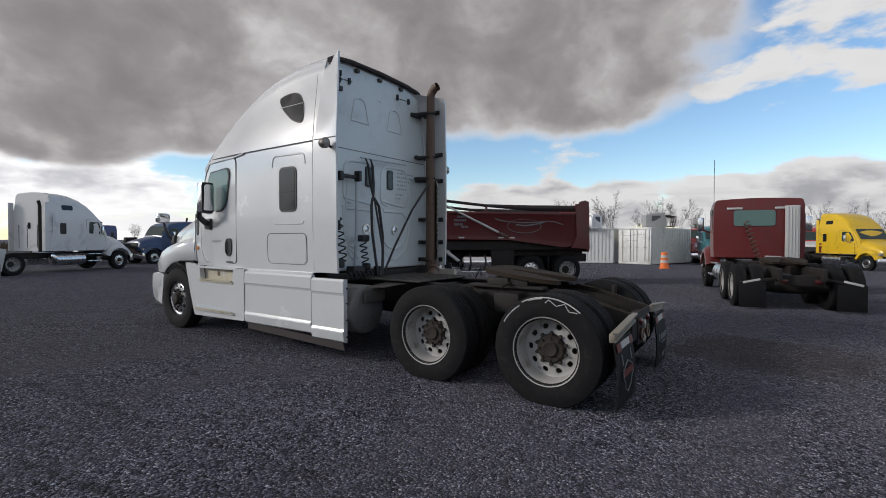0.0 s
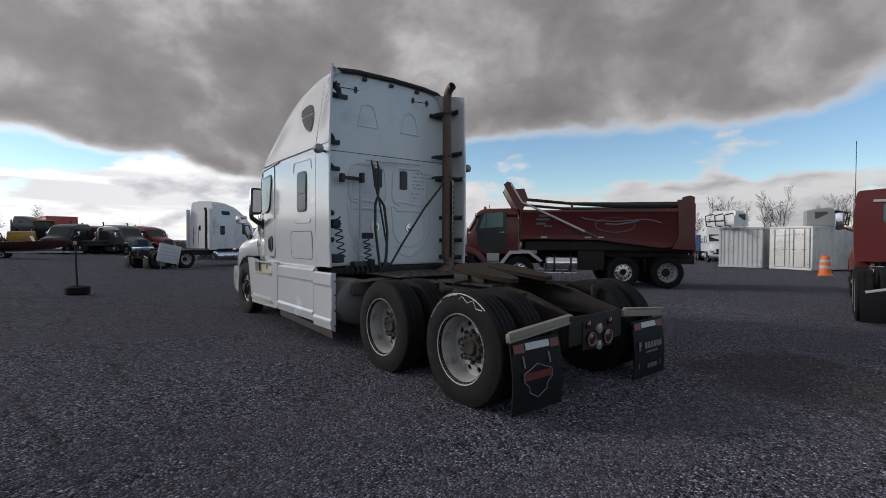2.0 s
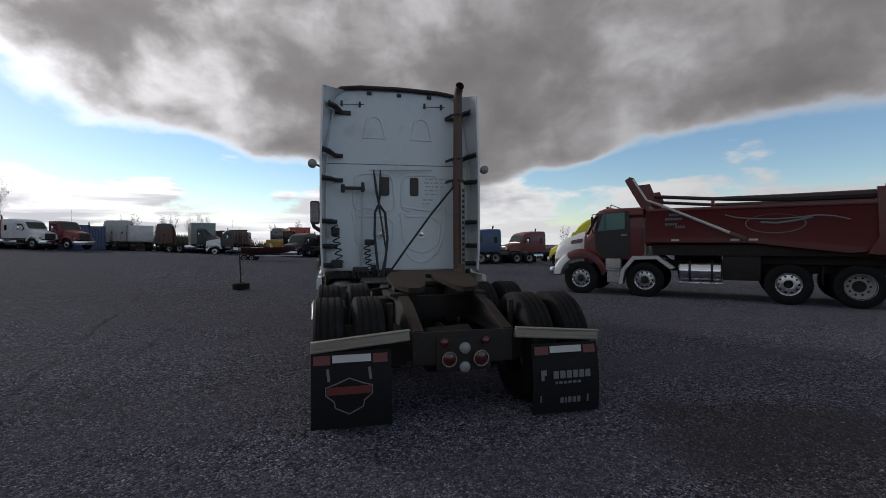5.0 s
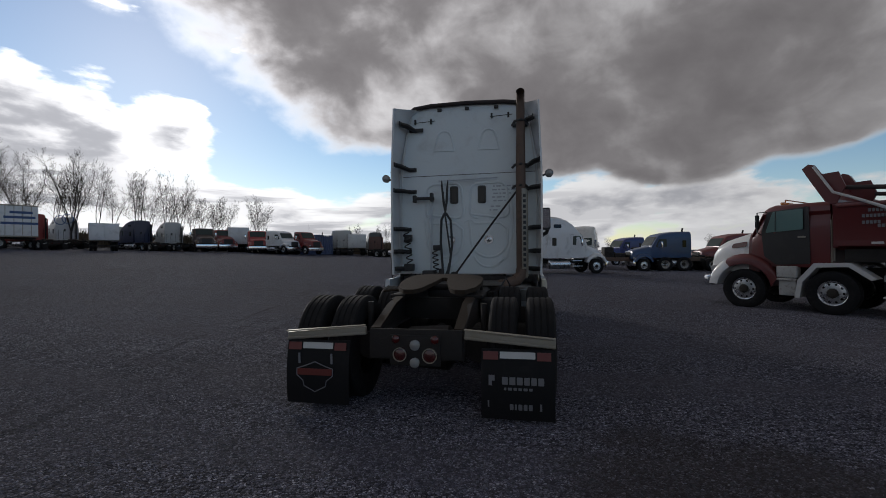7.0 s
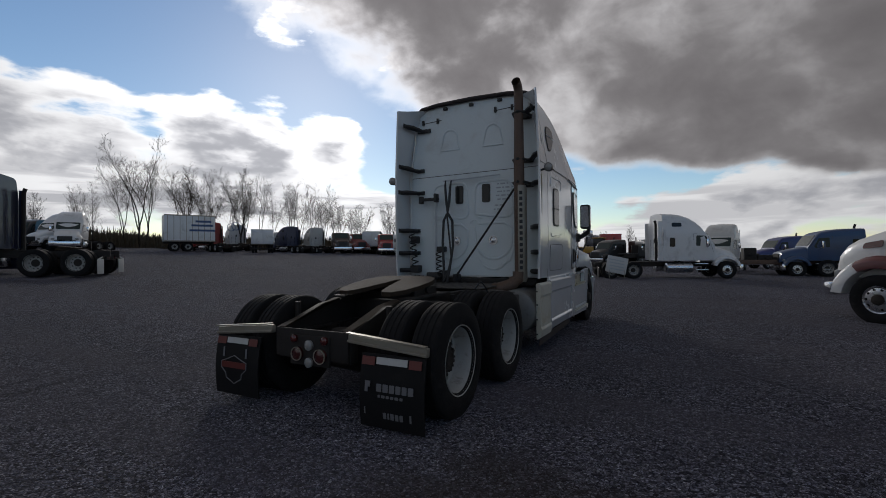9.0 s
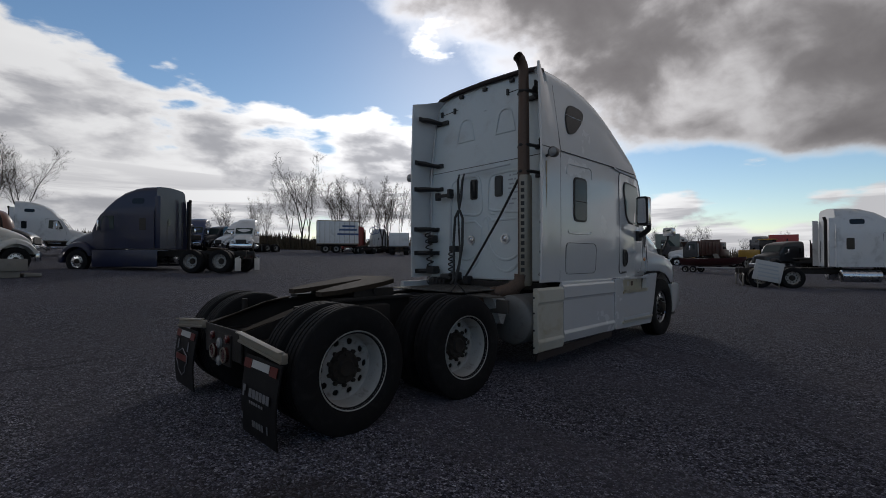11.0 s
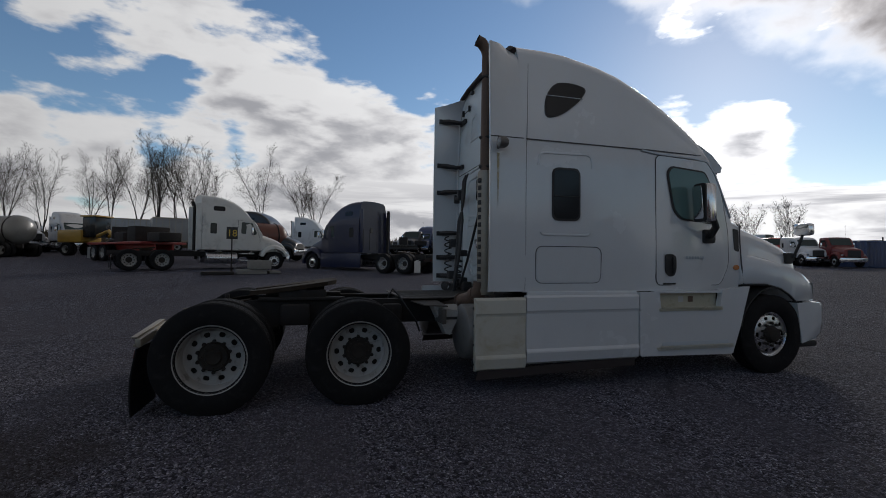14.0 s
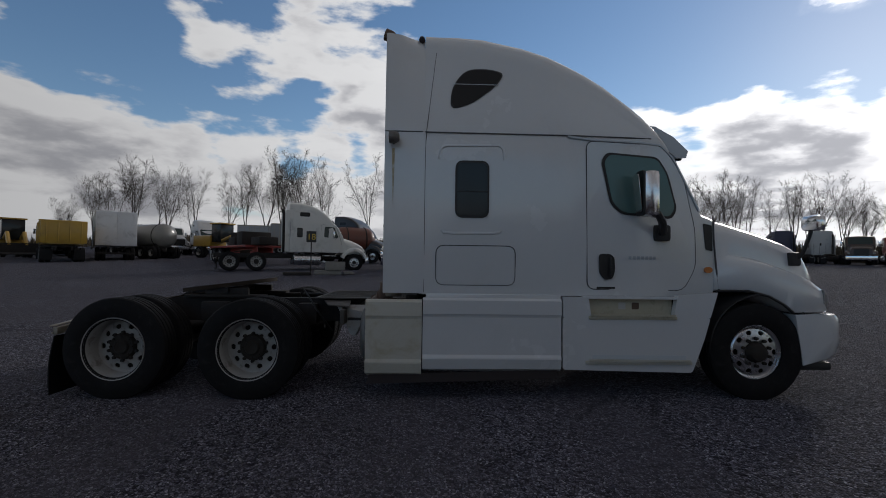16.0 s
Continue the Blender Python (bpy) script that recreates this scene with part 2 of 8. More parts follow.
M = {}
M["white"] = surface("white_paint", (0.585, 0.60, 0.61), 0.24, dirt=0.10, dirt_color=(0.42, 0.40, 0.37), scale=1.1, grain=25, var=0.05, coat=0.9)
M["back"] = surface("back_wall_shade_tint", (0.62, 0.685, 0.705), 0.42, dirt=0.35, dirt_color=(0.38, 0.38, 0.37), scale=1.3, grain=30, var=0.07, coat=0.2)
M["paint"] = surface("vehicle_paint", (1, 1, 1), 0.38, dirt=0.3, dirt_color=(0.045, 0.040, 0.036), scale=0.8, grain=20, var=0.1, coat=0.22, tint=True)
M["tyre"] = surface("tyre_rubber", (0.007, 0.007, 0.008), 0.82, dirt=0.55, dirt_color=(0.025, 0.024, 0.023), scale=5, grain=90, var=0.25, bump=0.3, spec=0.25)
M["rim"] = surface("white_wheel_paint", (0.36, 0.355, 0.34), 0.6, dirt=0.75, dirt_color=(0.12, 0.10, 0.085), scale=6, grain=60, var=0.12)
M["alu"] = surface("polished_aluminium", (0.62, 0.63, 0.65), 0.28, 1.0, dirt=0.3, dirt_color=(0.2, 0.19, 0.18), scale=6, var=0.1)
M["chrome"] = surface("chrome", (0.75, 0.76, 0.78), 0.16, 1.0, scale=4, var=0.06)
M["mirror"] = surface("mirror_glass", (0.8, 0.82, 0.83), 0.13, 1.0, scale=4, var=0.03)
M["lamp_body"] = surface("dull_lamp_body", (0.16, 0.15, 0.14), 0.45, 0.6, dirt=0.5, scale=8, var=0.2)
M["galv"] = surface("galvanised_bar", (0.29, 0.265, 0.22), 0.5, 0.5, dirt=0.4, dirt_color=(0.25, 0.2, 0.13), scale=5, var=0.15)
M["hub"] = surface("oily_rusty_hub", (0.022, 0.017, 0.013), 0.8, dirt=0.7, dirt_color=(0.014, 0.013, 0.012), scale=12, grain=120, var=0.3, bump=0.4)
M["frame"] = surface("dirty_black_frame", (0.011, 0.0085, 0.0075), 0.75, dirt=0.5, dirt_color=(0.030, 0.023, 0.017), scale=4, grain=70, var=0.3, bump=0.3)
M["deck"] = surface("dirty_deck_plate", (0.075, 0.068, 0.06), 0.7, 0.2, dirt=0.7, dirt_color=(0.06, 0.05, 0.045), scale=4, grain=60, var=0.25, bump=0.2)
M["fifth"] = surface("greasy_steel_plate", (0.030, 0.021, 0.014), 0.85, spec=0.25, dirt=0.6, dirt_color=(0.022, 0.018, 0.015), scale=4, grain=60, var=0.3, bump=0.3)
M["rust"] = surface("rusty_exhaust", (0.115, 0.075, 0.055), 0.6, 0.3, dirt=0.6, dirt_color=(0.05, 0.035, 0.03), scale=6, grain=70, var=0.25, bump=0.3)
M["black"] = surface("black_plastic", (0.018, 0.018, 0.019), 0.55, dirt=0.3, dirt_color=(0.05, 0.05, 0.05), scale=5, var=0.2)
M["seal"] = surface("dark_rubber_seal", (0.03, 0.022, 0.022), 0.75, scale=8, var=0.25)
M["flap"] = surface("mudflap_rubber", (0.008, 0.008, 0.009), 0.6, dirt=0.35, dirt_color=(0.022, 0.021, 0.020), scale=4, var=0.2, spec=0.2)
M["glass"] = glass("tinted_glass", (0.012, 0.014, 0.016))
M["cabglass"] = glass("cab_glass", (0.03, 0.046, 0.045))
# opaque; daylight showing through the cab is put into the teal
M["doorglass"] = glass("door_glass", (0.11, 0.185, 0.175))
M["skirt"] = surface("dirty_cream_skirt", (0.50, 0.485, 0.42), 0.45, dirt=0.7, dirt_color=(0.36, 0.31, 0.20), scale=1.6, grain=30, var=0.1)
M["rust_run"] = surface("rust_run", (0.40, 0.33, 0.20), 0.6, dirt=0.8, dirt_color=(0.62, 0.62, 0.58), scale=9, var=0.2)
M["red_lamp"] = glowless("red_lens", (0.07, 0.006, 0.006))
M["deep_red"] = glowless("deep_red_lens", (0.05, 0.006, 0.006))
M["tank"] = surface("dull_tank_metal", (0.17, 0.17, 0.165), 0.6, 0.4, dirt=0.6, dirt_color=(0.09, 0.08, 0.07), scale=4, var=0.2)
M["clear_lamp"] = glowless("clear_lens", (0.24, 0.24, 0.235))
M["amber"] = glowless("amber_lens", (0.55, 0.2, 0.05))
M["tape_red"] = surface("red_reflective_tape", (0.12, 0.018, 0.014), 0.4, scale=20, var=0.12)
M["tape_white"] = surface("white_reflective_tape", (0.48, 0.48, 0.47), 0.4, scale=20, var=0.12)
M["letter"] = surface("white_lettering", (0.15, 0.15, 0.16), 0.6, dirt=0.4, scale=25, var=0.1)
M["ink"] = surface("faint_marker", (0.36, 0.40, 0.43), 0.6, scale=20, var=0.2)
M["gap"] = surface("panel_gap", (0.07, 0.07, 0.075), 0.8, scale=8, var=0.2)
M["groove"] = surface("panel_crease", (0.46, 0.50, 0.535), 0.45, scale=5, var=0.08)
M["step"] = surface("worn_step_plate", (0.46, 0.43, 0.33), 0.5, 0.1, dirt=0.7, dirt_color=(0.3, 0.28, 0.2), scale=6, var=0.15)
M["bark"] = surface("grey_bark", (0.030, 0.025, 0.021), 0.9, dirt=0.4, dirt_color=(0.04, 0.036, 0.03), scale=2, grain=20, var=0.3, bump=0.4)
M["twig"] = surface("bare_twigs", (0.032, 0.024, 0.018), 0.9, scale=2, var=0.25)
M["brush"] = surface("dead_brush", (0.085, 0.066, 0.042), 0.95, scale=0.4, grain=4, var=0.45)
M["concrete"] = surface("weathered_concrete", (0.22, 0.21, 0.19), 0.9, dirt=0.4, dirt_color=(0.15, 0.14, 0.13), scale=4, var=0.2, bump=0.3)
M["signface"] = surface("black_sign_face", (0.02, 0.02, 0.02), 0.5, scale=5, var=0.15)
M["signyellow"] = surface("yellow_sign_paint", (0.6, 0.42, 0.06), 0.5, scale=8, var=0.12)
M["orange"] = surface("orange_plastic", (0.75, 0.17, 0.03), 0.5, scale=5, var=0.12)


def gravel():
    """Packed grey crushed stone, darker where wheels ran, with brown damp stains."""
    m = bpy.data.materials.new("crushed_stone")
    m.use_nodes = True
    t = m.node_tree
    b = t.nodes["Principled BSDF"]
    co = t.nodes.new("ShaderNodeTexCoord").outputs["Object"]
    vor = t.nodes.new("ShaderNodeTexVoronoi")
    vor.inputs["Scale"].default_value = 46.0
    t.links.new(co, vor.inputs["Vector"])
    cell = t.nodes.new("ShaderNodeSeparateColor")
    t.links.new(vor.outputs["Color"], cell.inputs[0])
    chip = t.nodes.new("ShaderNodeTexVoronoi")
    chip.inputs["Scale"].default_value = 105.0
    t.links.new(co, chip.inputs["Vector"])
    chipc = t.nodes.new("ShaderNodeSeparateColor")
    t.links.new(chip.outputs["Color"], chipc.inputs[0])
    rim = t.nodes.new("ShaderNodeTexVoronoi")
    rim.feature = "DISTANCE_TO_EDGE"
    rim.inputs["Scale"].default_value = 46.0
    t.links.new(co, rim.inputs["Vector"])
    shade = [(0.0, (0.020, 0.020, 0.027)), (0.45, (0.084, 0.083, 0.106)), (0.88, (0.205, 0.203, 0.25)), (1.0, (0.42, 0.415, 0.47))]
    coarse, small = ramp(t, cell.outputs[0], shade), ramp(t, chipc.outputs[0], shade)
    coarse = mixcol(t, step(t, rim.outputs["Distance"], 0.20, 0.02), coarse, (0.012, 0.012, 0.016, 1))
    stone = mixcol(t, step(t, cell.outputs[1], 0.62, 0.7), coarse, small)
    n1 = noise_tex(t, co, 0.22, 6.0, 0.62, 0.6)
    n2 = noise_tex(t, co, 1.3, 6.0, 0.6, 0.3)
    n3 = noise_tex(t, co, 14.0, 3.0, 0.6)
    fines = mixcol(t, step(t, n2, 0.48, 0.9), stone, (0.066, 0.064, 0.083, 1))
    f = calc(t, "MULTIPLY_ADD", n1, 0.85, 0.92)
    f = calc(t, "MULTIPLY", f, calc(t, "MULTIPLY_ADD", n3, 0.5, 0.75))
    cc = t.nodes.new("ShaderNodeCombineColor")
    for i in range(3):
        t.links.new(f, cc.inputs[i])
    col = mixcol(t, 1.0, fines, cc.outputs[0], "MULTIPLY")
    # wheel tracks: long bands, one set along the yard and one across
    for rot, sc, amt in ((0.35, 0.19, 0.36), (1.25, 0.13, 0.36), (-0.2, 0.3, 0.3)):
        mp = t.nodes.new("ShaderNodeMapping")
        mp.inputs["Rotation"].default_value = (0, 0, rot)
        mp.inputs["Scale"].default_value = (sc * 0.06, sc, 1)
        t.links.new(co, mp.inputs[0])
        band = noise_tex(t, mp.outputs[0], 4.0, 3.0, 0.5, 0.2)
        col = mixcol(t, calc(t, "MULTIPLY", step(t, band, 0.52, 0.64), amt), col, (0.115, 0.109, 0.130, 1))
    # thin dark ruts: across (nx, ny) at a distance c
    rut = 0.0
    for nx, ny, c, w in ((0.68, 0.73, 3.45, 0.07), (0.42, 0.91, 4.25, 0.06), (0.995, 0.10, -3.3, 0.08), (0.97, 0.22, -3.9, 0.06), (0.97, -0.26, 6.9, 0.08), (0.30, 0.954, -9.5, 0.09), (0.22, 0.975, 8.2, 0.1), (-0.35, 0.94, 9.6, 0.1)):
        n = t.nodes.new("ShaderNodeVectorMath")
        n.operation = "DOT_PRODUCT"
        n.inputs[1].default_value = (nx, ny, 0)
        t.links.new(co, n.inputs[0])
        off = calc(t, "ABSOLUTE", calc(t, "ADD", calc(t, "SUBTRACT", n.outputs["Value"], c), calc(t, "MULTIPLY", calc(t, "SUBTRACT", n2, 0.5), 0.35)))
        rut = calc(t, "MAXIMUM", step(t, off, w, w * 0.2), rut)
    rut = calc(t, "MULTIPLY", rut, step(t, noise_tex(t, co, 0.9, 4.0, 0.6), 0.42, 0.60))
    col = mixcol(t, calc(t, "MULTIPLY", rut, 0.5), col, (0.024, 0.023, 0.028, 1))
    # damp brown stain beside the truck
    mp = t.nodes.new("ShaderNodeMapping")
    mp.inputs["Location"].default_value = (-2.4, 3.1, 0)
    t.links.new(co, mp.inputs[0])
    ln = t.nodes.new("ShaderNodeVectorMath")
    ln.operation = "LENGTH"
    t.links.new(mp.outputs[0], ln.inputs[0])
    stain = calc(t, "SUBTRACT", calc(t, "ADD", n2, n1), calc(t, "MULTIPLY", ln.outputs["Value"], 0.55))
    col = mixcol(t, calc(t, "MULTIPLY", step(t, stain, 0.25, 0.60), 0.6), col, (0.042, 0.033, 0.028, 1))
    t.links.new(col, b.inputs["Base Color"])
    b.inputs["Roughness"].default_value = 0.95
    b.inputs["Diffuse Roughness"].default_value = 1.0
    b.inputs["Specular IOR Level"].default_value = 0.12
    bn = nd(t, "ShaderNodeBump", Strength=1.0, Distance=0.03)
    t.links.new(calc(t, "SUBTRACT", calc(t, "MULTIPLY", n3, 0.6), vor.outputs["Distance"]), bn.inputs["Height"])
    t.links.new(bn.outputs[0], b.inputs["Normal"])
    return m


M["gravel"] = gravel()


# ---- mesh helpers ----
def box(bm, c, s, bevel=0.0, rot=None):
    """A box round c with sides s, edges bevelled."""
    r = bmesh.ops.create_cube(bm, size=1.0)
    vs = r["verts"]
    m = Matrix.Translation(c) @ (rot.to_4x4() if rot else Matrix.Identity(4)) @ Matrix.Diagonal((*s, 1))
    bmesh.ops.transform(bm, matrix=m, verts=vs)
    if bevel:
        es = list({e for v in vs for e in v.link_edges})
        bmesh.ops.bevel(bm, geom=es, offset=bevel, segments=2, affect="EDGES", profile=0.6)
    return bm


def tube(bm, path, r, seg=8, caps=True):
    """A round pipe along points; r is a number or one radius a point."""
    pts = [Vector(p) for p in path]
    rs = r if isinstance(r, (list, tuple)) else [r] * len(pts)
    rings, side = [], None
    for i, p in enumerate(pts):
        d = (pts[min(i + 1, len(pts) - 1)] - pts[max(i - 1, 0)]).normalized()
        if side is None:
            side = d.cross(Vector((0, 0, 1)) if abs(d.z) < 0.9 else Vector((1, 0, 0))).normalized()
        side = (side - d * side.dot(d)).normalized()
        up = d.cross(side)
        rings.append([bm.verts.new(p + rs[i] * (math.cos(a) * side + math.sin(a) * up)) for a in (2 * math.pi * k / seg for k in range(seg))])
    for a, b in zip(rings, rings[1:]):
        for k in range(seg):
            bm.faces.new((a[k], a[(k + 1) % seg], b[(k + 1) % seg], b[k]))
    if caps:
        bm.faces.new(rings[0][::-1]), bm.faces.new(rings[-1])
    return bm


def lathe(bm, prof, seg=40, axis_x=True, skip=None):
    """Turns (along, radius) points round the x axis. skip(i, k): leave that face out."""
    rings = [[bm.verts.new((a, r * math.cos(q), r * math.sin(q))) for q in (2 * math.pi * k / seg for k in range(seg))] for a, r in prof]
    for i, (a, b) in enumerate(zip(rings, rings[1:])):
        for k in range(seg):
            if skip and skip(i, k):
                continue
            bm.faces.new((a[k], b[k], b[(k + 1) % seg], a[(k + 1) % seg]))
    return rings


def slab(bm, poly, depth, place):
    """A flat plate: poly is a list of (u, v), place(u, v, w) puts it in space with w from 0 to depth."""
    lo = [bm.verts.new(place(u, v, 0.0)) for u, v in poly]
    hi = [bm.verts.new(place(u, v, depth)) for u, v in poly]
    bm.faces.new(lo[::-1]), bm.faces.new(hi)
    n = len(poly)
    for i in range(n):
        bm.faces.new((lo[i], lo[(i + 1) % n], hi[(i + 1) % n], hi[i]))
    return bm


def round_poly(pts, r, seg=4):
    """Rounds the corners of a polygon."""
    out, n = [], len(pts)
    for i in range(n):
        p, a, b = Vector(pts[i]), Vector(pts[i - 1]), Vector(pts[(i + 1) % n])
        q = min(r, (a - p).length * 0.45, (b - p).length * 0.45)
        s, e = p + (a - p).normalized() * q, p + (b - p).normalized() * q
        for k in range(seg + 1):
            f = k / seg
            out.append(tuple((1 - f) ** 2 * s + 2 * f * (1 - f) * p + f * f * e))
    return out


def rect(u0, v0, u1, v1, r=0.0, seg=4):
    pts = [(u0, v0), (u1, v0), (u1, v1), (u0, v1)]
    return round_poly(pts, r, seg) if r else pts


def loft(bm, rings, close=True, cap=True):
    """Skins rings of points."""
    vs = [[bm.verts.new(p) for p in ring] for ring in rings]
    n = len(vs[0])
    for a, b in zip(vs, vs[1:]):
        for k in range(n if close else n - 1):
            bm.faces.new((a[k], a[(k + 1) % n], b[(k + 1) % n], b[k]))
    if cap and close:
        bm.faces.new(vs[0][::-1]), bm.faces.new(vs[-1])
    return bm


def mesh_of(name, bm, material, sharp=38):
    bmesh.ops.recalc_face_normals(bm, faces=bm.faces)
    me = bpy.data.meshes.new(name)
    bm.to_mesh(me)
    bm.free()
    me.materials.append(material)
    me.polygons.foreach_set("use_smooth", [True] * len(me.polygons))
    me.set_sharp_from_angle(angle=radians(sharp))
    return me


def part(name, bm, material, parent, label="", sharp=38, color=None):
    ob = new(name, bm if isinstance(bm, bpy.types.Mesh) else mesh_of(name, bm, material, sharp))
    ob.parent = parent
    if color:
        ob.color = (*color, 1)
    return tagged(ob, label)


def thing(name, m, label, category, group=""):
    """An Empty at the base of a thing."""
    ob = new(name)
    ob.empty_display_size = 0.3
    ob.matrix_basis = m
    return tagged(ob, label, category, group)


def lone(name, bm, material, m, label, category, group="", kind="", sharp=38, color=None):
    ob = new(name, bm if isinstance(bm, bpy.types.Mesh) else mesh_of(name, bm, material, sharp))
    ob.matrix_basis = m
    if color:
        ob.color = (*color, 1)
    return tagged(ob, label, category, group, kind)


def smooth(a, b, v):
    f = min(1.0, max(0.0, (v - a) / (b - a)))
    return f * f * (3 - 2 * f)


def level(x, y):
    """Height of the yard: flat under the truck, climbing to the west and falling gently to the east."""
    r = math.hypot(x, y)
    f = 120 / r if r > 120 else 1.0
    return 0.042 * max(0.0, -x * f - 1.5) - 0.009 * max(0.0, x * f - 1.5)


def stand(x, y, heading, dz=0.0):
    """A pose on the ground, its own y axis along the compass direction (dx, dy)."""
    return pose(x, y, level(x, y) + dz, 0, 0, math.degrees(math.atan2(-heading[0], heading[1])))


# ---- the ground ----
def build_ground():
    bm = bmesh.new()
    radii = [0.0, 3, 6, 9, 12, 15, 18, 22, 26, 30, 38, 48, 60, 80, 120, 250, 600, 1600, 4500]
    seg = 72
    rings = []
    for r in radii[1:]:
        rings.append([bm.verts.new((r * math.cos(a), r * math.sin(a), level(r * math.cos(a), r * math.sin(a)))) for a in (2 * math.pi * k / seg for k in range(seg))])
    c = bm.verts.new((0, 0, 0))
    for k in range(seg):
        bm.faces.new((c, rings[0][k], rings[0][(k + 1) % seg]))
    for a, b in zip(rings, rings[1:]):
        for k in range(seg):
            bm.faces.new((a[k], b[k], b[(k + 1) % seg], a[(k + 1) % seg]))
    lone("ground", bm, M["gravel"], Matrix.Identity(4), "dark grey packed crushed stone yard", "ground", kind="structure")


build_ground()


def build_stones():
    """Loose stones lying on the packed surface, nearest the walk."""
    rng = random.Random(5)
    verts, faces = [], []
    for _ in range(60000):
        a = radians(rng.uniform(185, 395))
        r = rng.uniform(1.8, 9.0) if rng.random() < 0.9 else rng.uniform(9, 14)
        x, y, s = r * math.cos(a), r * math.sin(a), rng.uniform(0.004, 0.013)
        q, base = rng.uniform(0, 6.3), len(verts)
        for k in range(4):
            w = q + k * 1.57 + rng.uniform(-0.4, 0.4)
            verts.append((x + s * math.cos(w), y + s * math.sin(w) * rng.uniform(0.6, 1.0), level(x, y) + rng.uniform(-0.004, s * 0.4)))
        verts.append((x + rng.uniform(-0.3, 0.3) * s, y, level(x, y) + s * rng.uniform(0.5, 0.95)))
        for k in range(4):
            faces.append((base + k, base + (k + 1) % 4, base + 4))
    me = bpy.data.meshes.new("loose_stones")
    me.from_pydata(verts, [], faces)
    m = surface("stone_chips", (0.11, 0.11, 0.12), 0.85, scale=30, grain=200, var=0.3)
    t = m.node_tree
    isl = t.nodes.new("ShaderNodeNewGeometry").outputs["Random Per Island"]
    t.links.new(ramp(t, isl, [(0.0, (0.03, 0.031, 0.036)), (0.6, (0.085, 0.086, 0.096)), (0.93, (0.17, 0.167, 0.195)), (1.0, (0.30, 0.295, 0.32))]), t.nodes["Principled BSDF"].inputs["Base Color"])
    me.materials.append(m)
    lone("loose_stones", me, None, Matrix.Identity(4), "scattered grey crushed stone chips on the yard", "gravel", kind="stuff")


build_stones()


# ---- wheels ----
def tyre_bm(r=0.505, w=0.27, seg=56, grooves=(-0.42, 0.0, 0.42)):
    bm = bmesh.new()
    h = w / 2
    prof = [(-h * 0.78, 0.285), (-h * 0.98, 0.33), (-h, 0.40), (-h * 0.94, 0.455), (-h * 0.84, r - 0.012), (-h * 0.72, r)]
    for g in grooves:      # tread grooves
        prof += [(h * (g - 0.07), r), (h * (g - 0.06), r - 0.007), (h * (g + 0.06), r - 0.007), (h * (g + 0.07), r)]
    prof += [(h * 0.72, r), (h * 0.84, r - 0.012), (h * 0.94, 0.455), (h, 0.40), (h * 0.98, 0.33), (h * 0.78, 0.285), (-h * 0.78, 0.285)]
    lathe(bm, prof, seg)
    return bm


def holed_band(bm, x0, r0, x1, r1, hole):
    """A dished ring with ten round hand holes."""
    for k in range(10):
        base, mid = k * 36.0, (r0 + r1) / 2
        edge = [(-18, 0), (-6, 0), (6, 0), (18, 0), (18, 0.33), (18, 0.67), (18, 1), (6, 1), (-6, 1), (-18, 1), (-18, 0.67), (-18, 0.33)]
        outer, inner = [], []
        for a, f in edge:
            r, q = r0 + (r1 - r0) * f, radians(base + a)
            outer.append(bm.verts.new((x0 + (x1 - x0) * f, r * math.cos(q), r * math.sin(q))))
            d = Vector((radians(a) * mid, r - mid))
            d = d.normalized() * hole
            q, r = radians(base) + d.x / mid, mid + d.y
            inner.append(bm.verts.new((x0 + (x1 - x0) * (r - r0) / (r1 - r0), r * math.cos(q), r * math.sin(q))))
        deep = [bm.verts.new((v.co.x - 0.012, v.co.y, v.co.z)) for v in inner]
        for i in range(12):
            j = (i + 1) % 12
            bm.faces.new((outer[i], outer[j], inner[j], inner[i]))
            bm.faces.new((inner[i], inner[j], deep[j], deep[i]))


